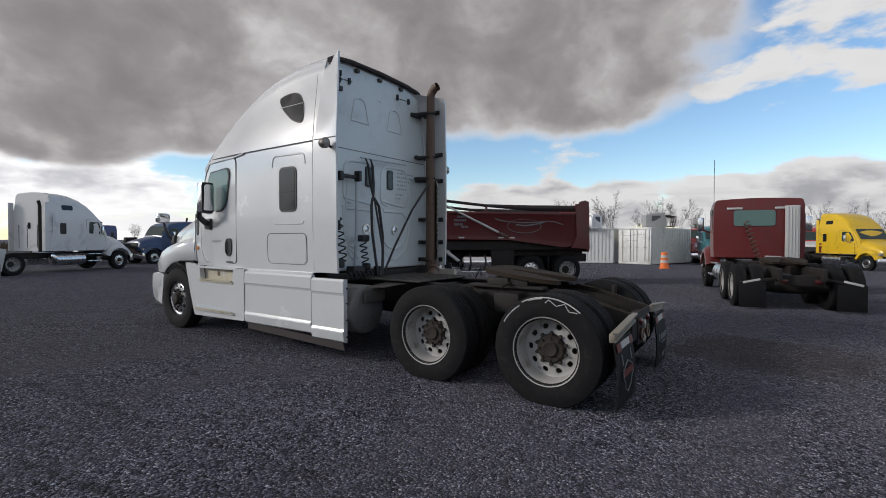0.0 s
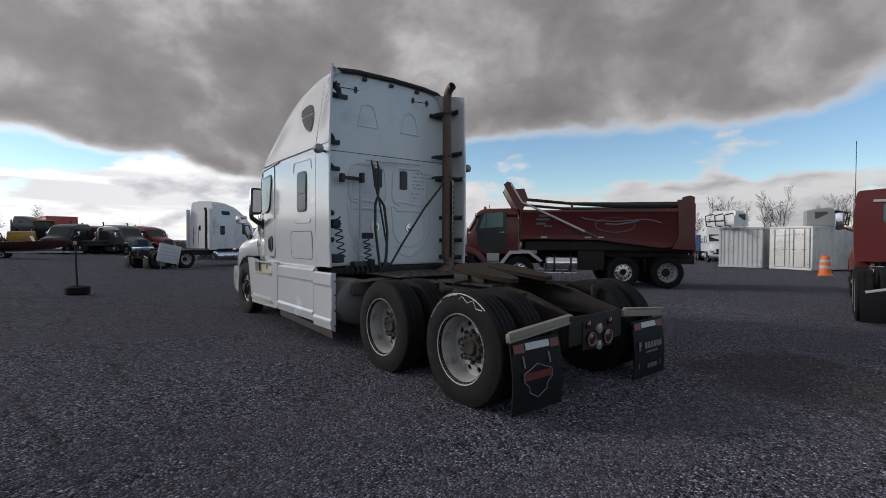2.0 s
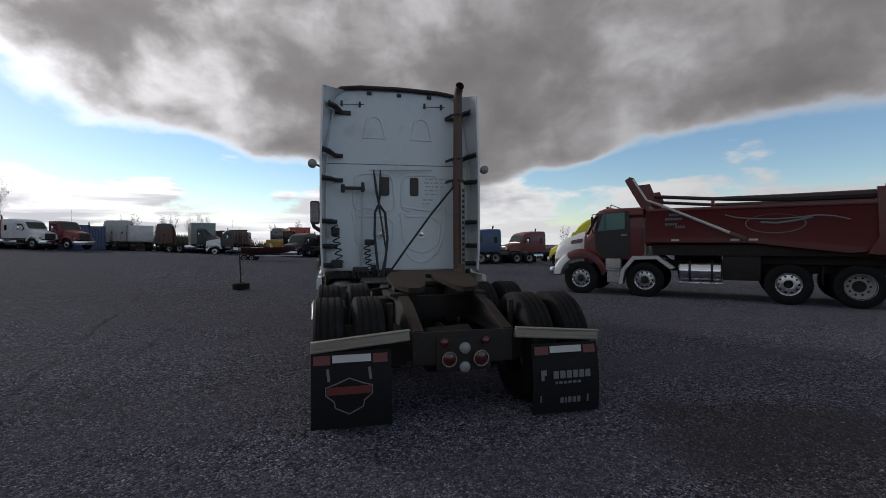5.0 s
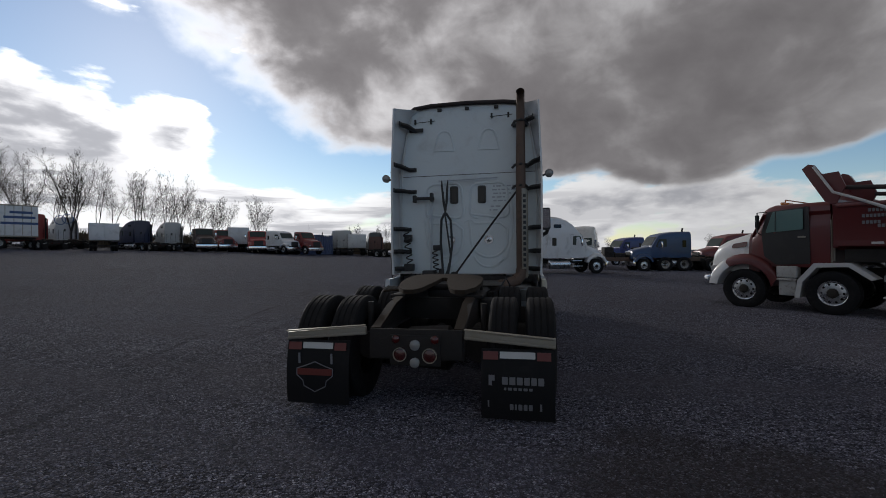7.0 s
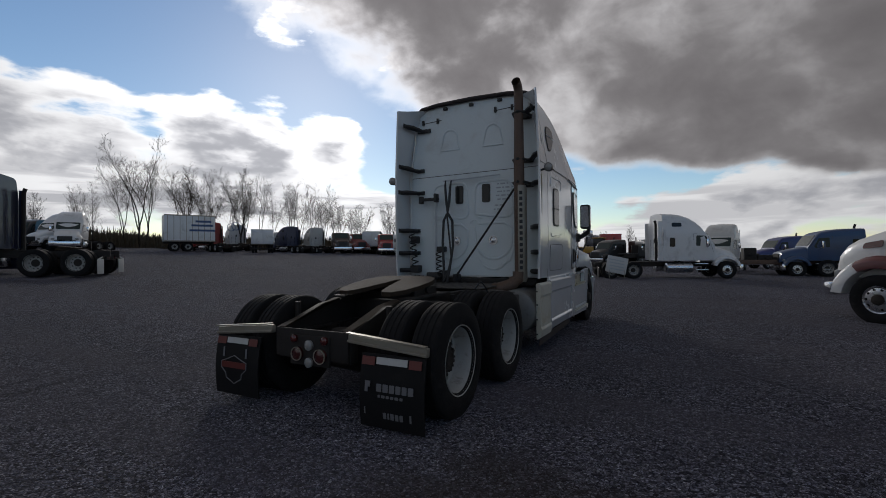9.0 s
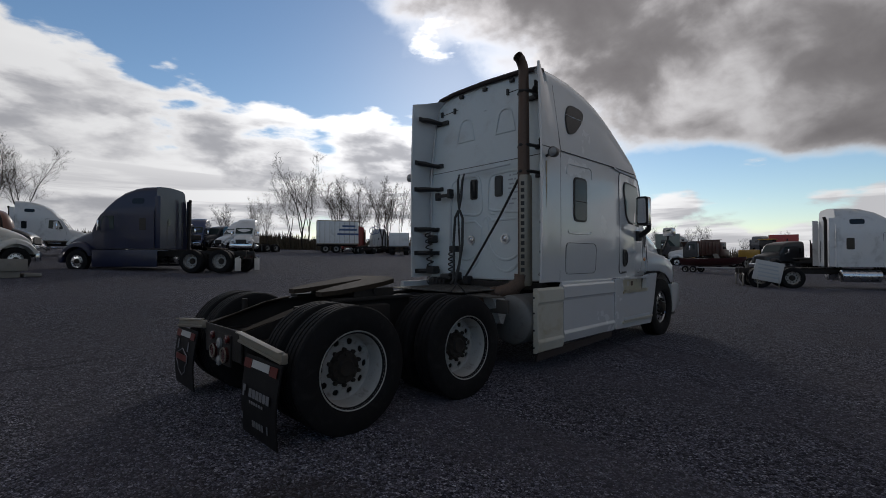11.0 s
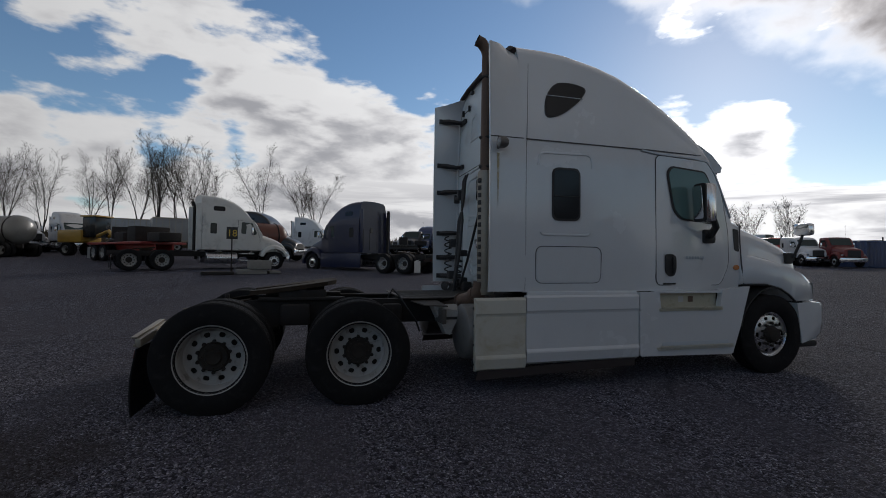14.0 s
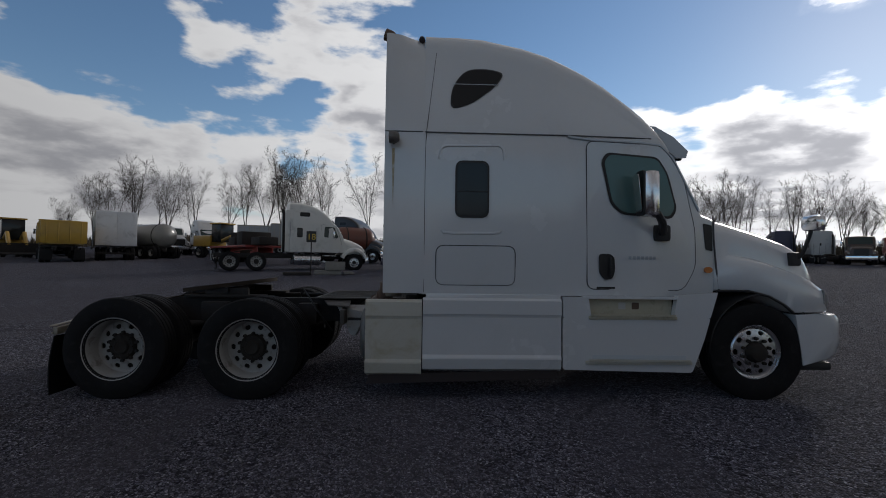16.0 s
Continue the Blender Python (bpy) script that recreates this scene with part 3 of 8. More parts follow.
def wheel_meshes(seg=60, tyre=None):
    out = {"tyre": mesh_of("tyre", tyre or tyre_bm(), M["tyre"], 30)}
    bm = bmesh.new()   # dished drive wheel
    lathe(bm, [(0.125, 0.300), (0.130, 0.309), (0.118, 0.311), (0.112, 0.296), (0.095, 0.282), (0.03, 0.272), (-0.055, 0.264), (-0.058, 0.246)], seg)
    lathe(bm, [(-0.058, 0.247), (-0.056, 0.236)], seg)
    holed_band(bm, -0.044, 0.176, -0.056, 0.238, 0.028)
    lathe(bm, [(-0.044, 0.177), (-0.038, 0.140), (-0.06, 0.120)], seg)
    lathe(bm, [(0.112, 0.311), (0.05, 0.312), (-0.13, 0.292)], seg)
    out["dish"] = mesh_of("dish", bm, M["rim"], 40)
    bm = bmesh.new()
    lathe(bm, [(-0.06, 0.168), (-0.05, 0.165), (-0.04, 0.132), (-0.012, 0.124), (-0.004, 0.118), (-0.004, 0.078), (0.012, 0.070), (0.018, 0.060), (0.014, 0.052), (0.014, 0.0)], 24)
    out["hub"] = mesh_of("hub", bm, M["hub"], 40)
    bm = bmesh.new()   # polished steer wheel
    lathe(bm, [(0.105, 0.300), (0.112, 0.309), (0.10, 0.311), (0.095, 0.296), (0.06, 0.276), (0.055, 0.262), (0.070, 0.246), (0.075, 0.236)], seg)
    holed_band(bm, 0.084, 0.176, 0.075, 0.238, 0.028)
    lathe(bm, [(0.084, 0.177), (0.088, 0.118), (0.07, 0.10)], seg)
    lathe(bm, [(0.10, 0.311), (-0.12, 0.292)], seg)
    out["steer"] = mesh_of("steer", bm, M["alu"], 40)
    bm = bmesh.new()
    lathe(bm, [(0.07, 0.112), (0.12, 0.102), (0.155, 0.085), (0.165, 0.06), (0.168, 0.0)], 24)
    out["cap"] = mesh_of("cap", bm, M["hub"], 40)
    bm = bmesh.new()   # drum behind the holes
    lathe(bm, [(-0.10, 0.0), (-0.10, 0.26), (-0.30, 0.26), (-0.30, 0.0)], 24)
    out["drum"] = mesh_of("drum", bm, M["frame"], 40)
    bm = bmesh.new()
    tube(bm, [(-0.05, 0, 0), (-0.012, 0, 0)], [0.019, 0.017], 6)
    out["nut"] = mesh_of("nut", bm, M["hub"], 40)
    return out


W = wheel_meshes()
PLAIN = wheel_meshes(30, tyre_bm(seg=30, grooves=(0.0,)))


def wheel(parent, x, y, r=0.49, dual=True, steer=False, rim_mesh=None, nuts=False):
    """One wheel end at the side x, as a part with its tyres, hub and drum."""
    s, kit = 1 if x > 0 else -1, W if nuts else PLAIN
    m = Matrix.Translation((x, y, r)) @ (Matrix.Identity(4) if s > 0 else Matrix.Rotation(math.pi, 4, "Z"))
    wh = part("wheel", rim_mesh or (kit["steer"] if steer else kit["dish"]), None, parent)
    wh.matrix_basis = m
    part("tyre", kit["tyre"], None, wh)
    if dual:
        inner = part("inner_tyre", kit["tyre"], None, wh)
        inner.matrix_basis = Matrix.Translation((-0.335, 0, 0))
    part("hub", kit["cap"] if steer else kit["hub"], None, wh, "" if steer else "oil-stained rusty wheel hub")
    part("brake_drum", kit["drum"], None, wh)
    for k in range(10 if nuts else 0):
        a = 2 * math.pi * (k + 0.5) / 10
        if not steer and k < 8:
            q = 2 * math.pi * k / 8
            o = part("hub_bolt", W["nut"], None, wh)
            o.matrix_basis = Matrix.Translation((0.020, 0.105 * math.cos(q), 0.105 * math.sin(q))) @ Matrix.Diagonal((0.6, 0.6, 0.6, 1))
        o = part("lug_nut", W["nut"], None, wh)
        o.matrix_basis = Matrix.Translation((0.135 if steer else 0.0, 0.142 * math.cos(a), 0.142 * math.sin(a)))
    return wh


# ---- the white sleeper tractor ----
def table(y, pts):
    if y <= pts[0][0]:
        return pts[0][1]
    for (a, b), (c, d) in zip(pts, pts[1:]):
        if y <= c:
            return b + (d - b) * (y - a) / (c - a)
    return pts[-1][1]


class Shell:
    """The shape of a conventional sleeper cab: half width and roof height along its length."""

    def __init__(self, width, roof, belt=2.69, floor=1.04, lean=0.2):
        self.width, self.roof, self.belt, self.floor, self.lean, self.corner = width, roof, belt, floor, lean, 0.26

    def x(self, y, z):
        w = table(y, self.width)
        if z > self.belt:
            w -= self.lean * (z - self.belt) + 0.10 * smooth(2.6, 4.1, y) * (z - self.belt)
        return w - 0.02 * smooth(1.5, 1.0, z)

    def ring(self, y):
        zt = table(y, self.roof)
        top = min(self.belt, zt - 0.10)
        half = [(self.x(y, z), z) for z in (self.floor, self.floor + 0.03, 1.3, 1.6, 1.9, 2.2, 2.45, 2.6)]
        half = [(x, self.floor + (z - self.floor) * (top - self.floor) / (2.69 - self.floor)) for x, z in half]
        zs = max(top + 0.02, zt - min(0.24, self.corner * 1.3))
        for k in range(1, 5):
            z = top + (zs - top) * k / 4
            half.append((self.x(y, z), z))
        x0 = self.x(y, zs)
        for k in range(1, 7):
            a = math.pi / 2 * k / 6
            half.append((x0 - self.corner * (1 - math.cos(a)), zs + (zt - zs) * math.sin(a)))
        half += [((x0 - self.corner) * 0.6, zt + 0.025), ((x0 - self.corner) * 0.2, zt + 0.04)]
        right = [(x, y, z) for x, z in half]
        return right + [(-x, y, z) for x, z in half[::-1]]

    def skin(self, bm, stations):
        return loft(bm, [self.ring(y) for y in stations])

    def drape(self, s, off=0.0):
        """Places (y, z) on the side s of the cab, w metres proud of it."""
        return lambda u, v, w: (s * (self.x(u, v) + off + w), u, v)


def strip(pts, width):
    """A ribbon polygon along a polyline."""
    ps = [Vector(p) for p in pts]
    left, right = [], []
    for i, p in enumerate(ps):
        d = (ps[min(i + 1, len(ps) - 1)] - ps[max(i - 1, 0)]).normalized()
        n = Vector((-d.y, d.x)) * width / 2
        left.append(tuple(p + n)), right.append(tuple(p - n))
    return left + right[::-1]


def ribbon(bm, pts, width, depth, place):
    """A thin raised bead along a polyline on a surface, piece by piece."""
    ps = [Vector(p) for p in pts]
    rows = []
    for i, p in enumerate(ps):
        d = (ps[min(i + 1, len(ps) - 1)] - ps[max(i - 1, 0)]).normalized()
        n = Vector((-d.y, d.x)) * width / 2
        a, b = p + n, p - n
        rows.append([bm.verts.new(place(a.x, a.y, -0.002)), bm.verts.new(place(p.x + (a.x - p.x) * 0.5, p.y + (a.y - p.y) * 0.5, depth)),
                     bm.verts.new(place(p.x + (b.x - p.x) * 0.5, p.y + (b.y - p.y) * 0.5, depth)), bm.verts.new(place(b.x, b.y, -0.002))])
    for a, b in zip(rows, rows[1:]):
        for k in range(3):
            bm.faces.new((a[k], a[k + 1], b[k + 1], b[k]))
    return bm


def arc(cx, cy, r, a0, a1, n=12):
    return [(cx + r * math.cos(radians(a0 + (a1 - a0) * k / n)), cy + r * math.sin(radians(a0 + (a1 - a0) * k / n))) for k in range(n + 1)]


def sprung(bm, p0, p1, r, turns, thick, n=10):
    """A coiled hose between two points."""
    p0, p1 = Vector(p0), Vector(p1)
    d = p1 - p0
    u = d.normalized().cross(Vector((0, 1, 0))).normalized()
    v = d.normalized().cross(u)
    pts = []
    for k in range(turns * n + 1):
        a = 2 * math.pi * k / n
        pts.append(p0 + d * k / (turns * n) + r * (math.cos(a) * u + math.sin(a) * v))
    return tube(bm, pts, thick, 5)


def profile_slab(bm, prof, y0, y1, s, x):
    """A skirt panel: prof is (dx, z) of its outer face, run from y0 to y1 at the side s."""
    outer = [(s * (x + dx), z) for dx, z in prof]
    inner = [(s * (x - 0.07), z) for dx, z in prof[::-1]]
    ring = outer + inner
    return loft(bm, [[(px, y0 + 0.012, pz) if i in (0,) else (px, y0, pz) for i, (px, pz) in enumerate(ring)], [(px, y1, pz) for px, pz in ring]])


CAB = 0.06      # how far the cab and all its panels stand ahead of the tables below


def main_truck():
    t = thing("semi_truck", Matrix.Identity(4), "white high-roof sleeper tractor with bare fifth wheel and dirty frame", "truck")
    sh = Shell(width=[(1.6, 1.20), (3.3, 1.20), (4.0, 1.16), (4.66, 1.03), (4.80, 1.01)],
               roof=[(1.6, 3.855), (1.78, 3.85), (2.0, 3.85), (2.29, 3.83), (2.71, 3.74), (3.0, 3.65), (3.21, 3.55), (3.4, 3.45), (3.6, 3.325), (3.85, 3.115), (4.0, 2.97), (4.12, 2.845),
                     (4.22, 2.70), (4.36, 2.46), (4.5, 2.21), (4.66, 1.95), (4.80, 1.90)])
    sh.corner = 0.21
    bm = bmesh.new()
    sh.skin(bm, [1.67, 1.70, 1.78, 2.0, 2.29, 2.71, 3.0, 3.21, 3.4, 3.6, 3.85, 4.0, 4.12, 4.22, 4.36, 4.5, 4.66, 4.74, 4.80])
    part("cab_shell", bm, M["white"], t, "glossy white sleeper cab")
    # back wall, the blue of its shade put into the colour, set 4 mm behind the shell's end
    bm = bmesh.new()
    wall = [(-1.13, 1.06), (1.13, 1.06), (1.15, 2.6), (1.06, 3.3), (0.985, 3.66), (0.95, 3.75), (0.80, 3.815), (0.3, 3.835), (-0.3, 3.835), (-0.80, 3.815), (-0.95, 3.75), (-0.985, 3.66), (-1.06, 3.3), (-1.15, 2.6)]
    slab(bm, wall, 0.006, lambda u, v, w: (u, 1.669 - w, v))
    part("back_wall", bm, M["back"], t, "pressed back wall, white tinted bluish as in shade")
    B = lambda u, v, w: (u, 1.663 - w, v)
    part("seam", ribbon(bmesh.new(), [(-1.10, 2.675), (1.10, 2.70)], 0.012, 0.004, B), M["gap"], t)
    def rib(pts, w, d):   # one pressed rib of the wall
        part("pressed_rib", ribbon(bmesh.new(), pts, w, d * 0.75, B), M["back"], t)

    for sx in (-1, 1):
        c = 0.37 * sx - 0.02
        rib(arc(c, 3.30, 0.12, 20, 160) + [(c - 0.17, 3.09), (c + 0.17, 3.09), (c + 0.12 * math.cos(radians(20)), 3.30 + 0.12 * math.sin(radians(20)))], 0.040, 0.014)
        rib(round_poly([(c - 0.32, 1.97), (c - 0.30, 2.53), (c + 0.28, 2.55), (c + 0.33, 1.97)], 0.14) + [(c - 0.31, 2.03)], 0.045, 0.016)
        rib([(c - 0.33, 1.92), (c - 0.3, 1.70)] + arc(c, 1.62, 0.30, 180, 360, 16) + [(c + 0.3, 1.78), (c + 0.18, 1.88), (c - 0.25, 1.88)], 0.045, 0.016)
        rib(arc(c, 1.42, 0.26, 200, 340, 12), 0.040, 0.014)
    rib([(-0.62, 2.35), (-0.68, 1.75), (-0.6, 1.35), (-0.42, 1.2)], 0.040, 0.014)
    rib([(0.72, 2.3), (0.74, 1.7), (0.62, 1.3), (0.42, 1.18)], 0.040, 0.014)
    rib(arc(0.03, 1.86, 0.08, 0, 180), 0.02, 0.010)
    rib(arc(0.0, 3.43, 0.05, 40, 140), 0.02, 0.008)
    for x in (-0.224, 0.236):
        bm = bmesh.new()
        slab(bm, rect(x - 0.068, 2.205, x + 0.068, 2.495, 0.035), 0.012, B)
        w = part("back_window", bm, M["black"], t)
        bm = bmesh.new()
        slab(bm, rect(x - 0.052, 2.225, x + 0.052, 2.475, 0.03), 0.004, lambda u, v, w: (u, 1.651 - w, v))
        part("pane", bm, M["glass"], w)
    for x, z in ((0.348, 1.608), (-0.28, 1.605)):
        bm = bmesh.new()
        lathe(bm, [(0.0, 0.075), (0.02, 0.07), (0.02, 0.05), (0.008, 0.045), (0.014, 0.02), (0.016, 0.0)], 20)
        bmesh.ops.transform(bm, matrix=Matrix.Translation((x, 1.663, z)) @ Matrix.Rotation(radians(-90), 4, "Z"), verts=bm.verts)
        part("round_vent", bm, M["alu"], t)
    bm = bmesh.new()   # faint hand writing, not readable
    for k, (z, a, b) in enumerate([(2.47, 0.42, 0.80), (2.41, 0.40, 0.76), (2.35, 0.42, 0.70), (2.29, 0.40, 0.66), (2.23, 0.42, 0.60), (2.14, 0.38, 0.48), (2.08, 0.36, 0.46)]):
        x = a
        while x < b:
            L = 0.03 + 0.05 * ((k * 7 + int(x * 100)) % 3) / 2
            slab(bm, rect(x, z, x + L, z + 0.022), 0.001, B)
            x += L + 0.022
    tagged(part("marker_writing", bm, M["ink"], t), kind="stuff")
    bm = bmesh.new()   # black edge seal along the roof's rear lip
    pts = [(-0.97, 1.635, 3.755), (-0.88, 1.63, 3.81), (-0.6, 1.63, 3.845), (0, 1.63, 3.86), (0.6, 1.63, 3.845), (0.88, 1.63, 3.81), (0.97, 1.635, 3.755)]
    tube(bm, pts, 0.034, 8)
    part("edge_seal", bm, M["seal"], t)
    for x, z in ((-0.72, 3.58), (0.56, 3.62)):
        bm = bmesh.new()
        ribbon(bm, [(x - 0.18, z), (x + 0.18, z + 0.02)], 0.014, 0.006, B)
        for d in (-0.17, 0.1):
            slab(bm, rect(x + d, z - 0.03, x + d + 0.03, z + 0.05), 0.03, B)
        part("clip_rail", bm, M["black"], t)
    for x in (-0.46, 0.0, 0.48):
        bm = bmesh.new()
        box(bm, (x, 1.645, 3.77), (0.07, 0.05, 0.05), 0.012)
        part("seal_clip", bm, M["black"], t)

    # side extenders behind the cab, with their struts
    for s in (-1, 1):
        bm = bmesh.new()
        rings = []
        for y, zt, x0 in ((1.672, 3.80, 0.0), (1.55, 3.775, 0.004), (1.42, 3.755, 0.008), (1.29, 3.735, 0.012), (1.272, 3.73, 0.006)):
            col, f = [], smooth(1.67, 1.27, y)
            for z in (1.05, 1.4, 1.9, 2.4, 2.66, 2.72, 3.0, 3.3, 3.55, 3.64, 3.70, zt):
                x = sh.x(1.7, z) - x0 * 0.3 + 0.001
                if z > 2.69:
                    x += (z - 2.69) * 0.16 * f
                if z > 3.58:   # rolls in along the roof's shoulder where it meets the cab
                    x -= 0.26 * (1 - math.cos(math.asin(min(1.0, (z - 3.58) / 0.24)))) * (1 - f)
                col.append((x, z))
            rings.append([(s * x, y, z) for x, z in col] + [(s * (x - 0.028), y, z) for x, z in col[::-1]])
        loft(bm, rings)
        ext = part("side_extender", bm, M["white"], t)
        for z in (3.45, 2.79, 2.42, 1.79, 1.42, 1.14):
            bm = bmesh.new()
            e = sh.x(1.7, z) + (max(0, z - 2.69) * 0.12) - (0.045 if z > 3 else 0.0)
            rise = 0.05 if z > 2.6 else 0.0
            tube(bm, [(s * (e - 0.03), 1.40, z + rise), (s * (e - 0.12), 1.46, z + rise * 0.6), (s * (e - 0.2), 1.58, z), (s * (0.88 if z > 3 else 0.92 if z > 2 else 1.0), 1.64, z)], [0.038, 0.042, 0.034, 0.028], 6)
            box(bm, (s * (e - 0.035), 1.40, z + rise), (0.02, 0.16, 0.07), 0.008)
            box(bm, (s * (0.86 if z > 3 else 0.93 if z > 2 else 1.02), 1.645, z), (0.24 if z > 3 else 0.14, 0.04, 0.062), 0.008)
            part("strut", bm, M["black"], ext, "black extender strut")
        bm = bmesh.new()   # light reveal strip between wall and extender
        tube(bm, [(s * 1.11, 1.64, 1.2), (s * 1.12, 1.64, 2.2), (s * 1.10, 1.64, 2.8), (s * 1.0, 1.64, 3.5), (s * 0.93, 1.64, 3.66)], 0.012, 6)
        part("wall_flange", bm, M["white"], t)

    # seams, doors and windows of both sides
    for s in (-1, 1):
        D = sh.drape(s)
        bm = bmesh.new()
        ribbon(bm, [(1.68 + k * 0.12, 2.697 - 0.0005 * k) for k in range(20)] + [(4.05, 2.69)], 0.014, 0.002, D)
        ribbon(bm, [(1.275, 2.70), (1.45, 2.70), (1.66, 2.70)], 0.014, 0.004, D)
        part("roof_seam", bm, M["gap"], t)
        bm = bmesh.new()
        ribbon(bm, [(1.79 - 0.095 * min(1, k / 6), 3.60 - k * 0.15) for k in range(7)] + [(1.687, 2.5), (1.686, 2.1), (1.687, 1.6), (1.687, 1.06)], 0.007, 0.002, D)
        part("rear_seam", bm, M["gap"], t)
        for pts, w, dep in (([(1.83, 2.42)] + arc(1.91, 2.49, 0.07, 180, 90, 5) + arc(2.42, 2.50, 0.07, 90, 0, 5) + [(2.50, 2.42)], 0.03, 0.009),
                            ([(1.86, 1.70), (1.88, 1.672), (1.95, 1.665), (2.38, 1.668), (2.45, 1.675), (2.47, 1.70)], 0.03, 0.009)):
            bm = bmesh.new()
            ribbon(bm, pts, w, dep, D)
            part("pressed_frame", bm, M["white"], t)
        bm = bmesh.new()
        slab(bm, rect(1.995, 1.822, 2.342, 2.408, 0.085, 6), 0.012, D)
        win = part("sleeper_window", bm, M["black"], t)
        bm = bmesh.new()
        slab(bm, rect(2.016, 1.845, 2.321, 2.385, 0.07, 6), 0.005, sh.drape(s, 0.0115))
        pane = part("pane", bm, M["glass"], win, "dark tinted sleeper window")
        bm = bmesh.new()
        ribbon(bm, [(2.02, 2.09), (2.32, 2.09)], 0.014, 0.004, sh.drape(s, 0.0165))
        part("window_bar", bm, M["black"], win)
        bm = bmesh.new()
        box_pts = rect(1.806, 1.137, 2.618, 1.54, 0.09, 6)
        ribbon(bm, box_pts + [box_pts[0]], 0.010, 0.003, D)
        part("hatch_seam", bm, M["gap"], t)
        bm = bmesh.new()
        slab(bm, rect(1.82, 1.151, 2.604, 1.526, 0.08, 6), 0.005, D)
        part("luggage_hatch", bm, M["white"], t)
        # tear-shaped window in the roof fairing
        bm = bmesh.new()
        tear = round_poly([(1.93, 2.945), (1.955, 3.21), (2.10, 3.41), (2.34, 3.42), (2.52, 3.375), (2.40, 3.205), (2.15, 3.01)], 0.12, 5)
        slab(bm, tear, 0.010, D)
        rw = part("roof_window", bm, M["black"], t)
        bm = bmesh.new()
        mid = Vector((2.17, 3.22))
        slab(bm, [tuple(mid + (Vector(p) - mid) * 0.94) for p in tear], 0.004, sh.drape(s, 0.0095))
        part("pane", bm, M["glass"], rw)
        bm = bmesh.new()
        ribbon(bm, [(1.97, 3.235), (2.44, 3.235)], 0.012, 0.004, sh.drape(s, 0.0135))
        part("window_bar", bm, M["groove"], rw)
        # door
        bm = bmesh.new()
        outline = round_poly([(3.365, 1.11), (4.44, 1.10), (4.58, 1.34), (4.57, 1.75), (4.42, 2.33), (4.18, 2.62), (3.345, 2.64)], 0.09, 5)
        slab(bm, outline, 0.007, D)
        door = part("door", bm, M["white"], t, "white cab door")
        bm = bmesh.new()
        ribbon(bm, outline + [outline[0]], 0.013, 0.0088, sh.drape(s, 0.0))
        part("door_gap", bm, M["gap"], door)
        bm = bmesh.new()
        wout = round_poly([(3.50, 2.44), (3.56, 2.525), (4.12, 2.495), (4.24, 2.33), (4.35, 1.96), (4.29, 1.85), (3.72, 1.885), (3.60, 1.99)], 0.06, 4)
        slab(bm, wout, 0.008, sh.drape(s, 0.0065))
        dw = part("door_window", bm, M["black"], door)
        bm = bmesh.new()
        mid = Vector((3.93, 2.2))
        slab(bm, [tuple(mid + (Vector(p) - mid) * 0.93) for p in wout], 0.004, sh.drape(s, 0.0145))
        part("pane", bm, M["doorglass"], dw)
        bm = bmesh.new()
        slab(bm, round_poly([(3.48, 1.45), (3.49, 1.27), (3.55, 1.205), (3.63, 1.22), (3.655, 1.30), (3.645, 1.44), (3.60, 1.475), (3.50, 1.475)], 0.03), 0.010, sh.drape(s, 0.0065))
        hd = part("door_handle", bm, M["black"], door)
        bm = bmesh.new()
        tube(bm, [(s * (sh.x(3.6, 1.3) + 0.016), 3.60, 1.24), (s * (sh.x(3.6, 1.3) + 0.035), 3.60, 1.28), (s * (sh.x(3.6, 1.4) + 0.035), 3.60, 1.40), (s * (sh.x(3.6, 1.4) + 0.016), 3.60, 1.44)], 0.012, 6)
        part("pull", bm, M["black"], hd)
        bm = bmesh.new()
        slab(bm, rect(3.465, 1.115, 3.66, 1.135, 0.006), 0.003, sh.drape(s, 0.0065))
        part("name_plate", bm, M["black"], door)
        bm = bmesh.new()   # faded lettering ghost on the door
        for k in range(7):
            slab(bm, rect(3.80 + k * 0.045, 1.42, 3.83 + k * 0.045, 1.455), 0.0008, sh.drape(s, 0.0068))
        part("lettering_ghost", bm, M["ink"], door)
        bm = bmesh.new()   # roof drip rail over the door
        ribbon(bm, [(3.15, 2.68), (3.4, 2.65), (3.9, 2.64), (4.15, 2.625), (4.3, 2.5), (4.42, 2.3), (4.62, 1.95)], 0.035, 0.022, sh.drape(s, -0.005))
        part("drip_rail", bm, M["groove"], t)
        # marker lamp on the extender
        bm = bmesh.new()
        tube(bm, [(s * 1.19, 1.36, 2.575), (s * 1.26, 1.36, 2.60)], 0.016, 8)
        lathe_at = Matrix.Translation((s * 1.30, 1.37, 2.61)) @ Matrix.Rotation(radians(90), 4, "Z")
        b2 = bmesh.new()
        lathe(b2, [(-0.06, 0.0), (-0.055, 0.038), (-0.025, 0.060), (0.03, 0.064), (0.045, 0.060)], 20)
        bmesh.ops.transform(b2, matrix=lathe_at.copy() @ Matrix.Rotation(math.pi, 4, "Z"), verts=b2.verts)
        lampo = part("work_lamp", bm, M["black"], t)
        part("housing", b2, M["lamp_body"], lampo, "dull metal lamp housing")
        b3 = bmesh.new()
        lathe(b3, [(0.036, 0.058), (0.05, 0.042), (0.056, 0.0)], 20)
        bmesh.ops.transform(b3, matrix=lathe_at @ Matrix.Rotation(math.pi, 4, "Z"), verts=b3.verts)
        part("lens", b3, M["clear_lamp"], lampo)
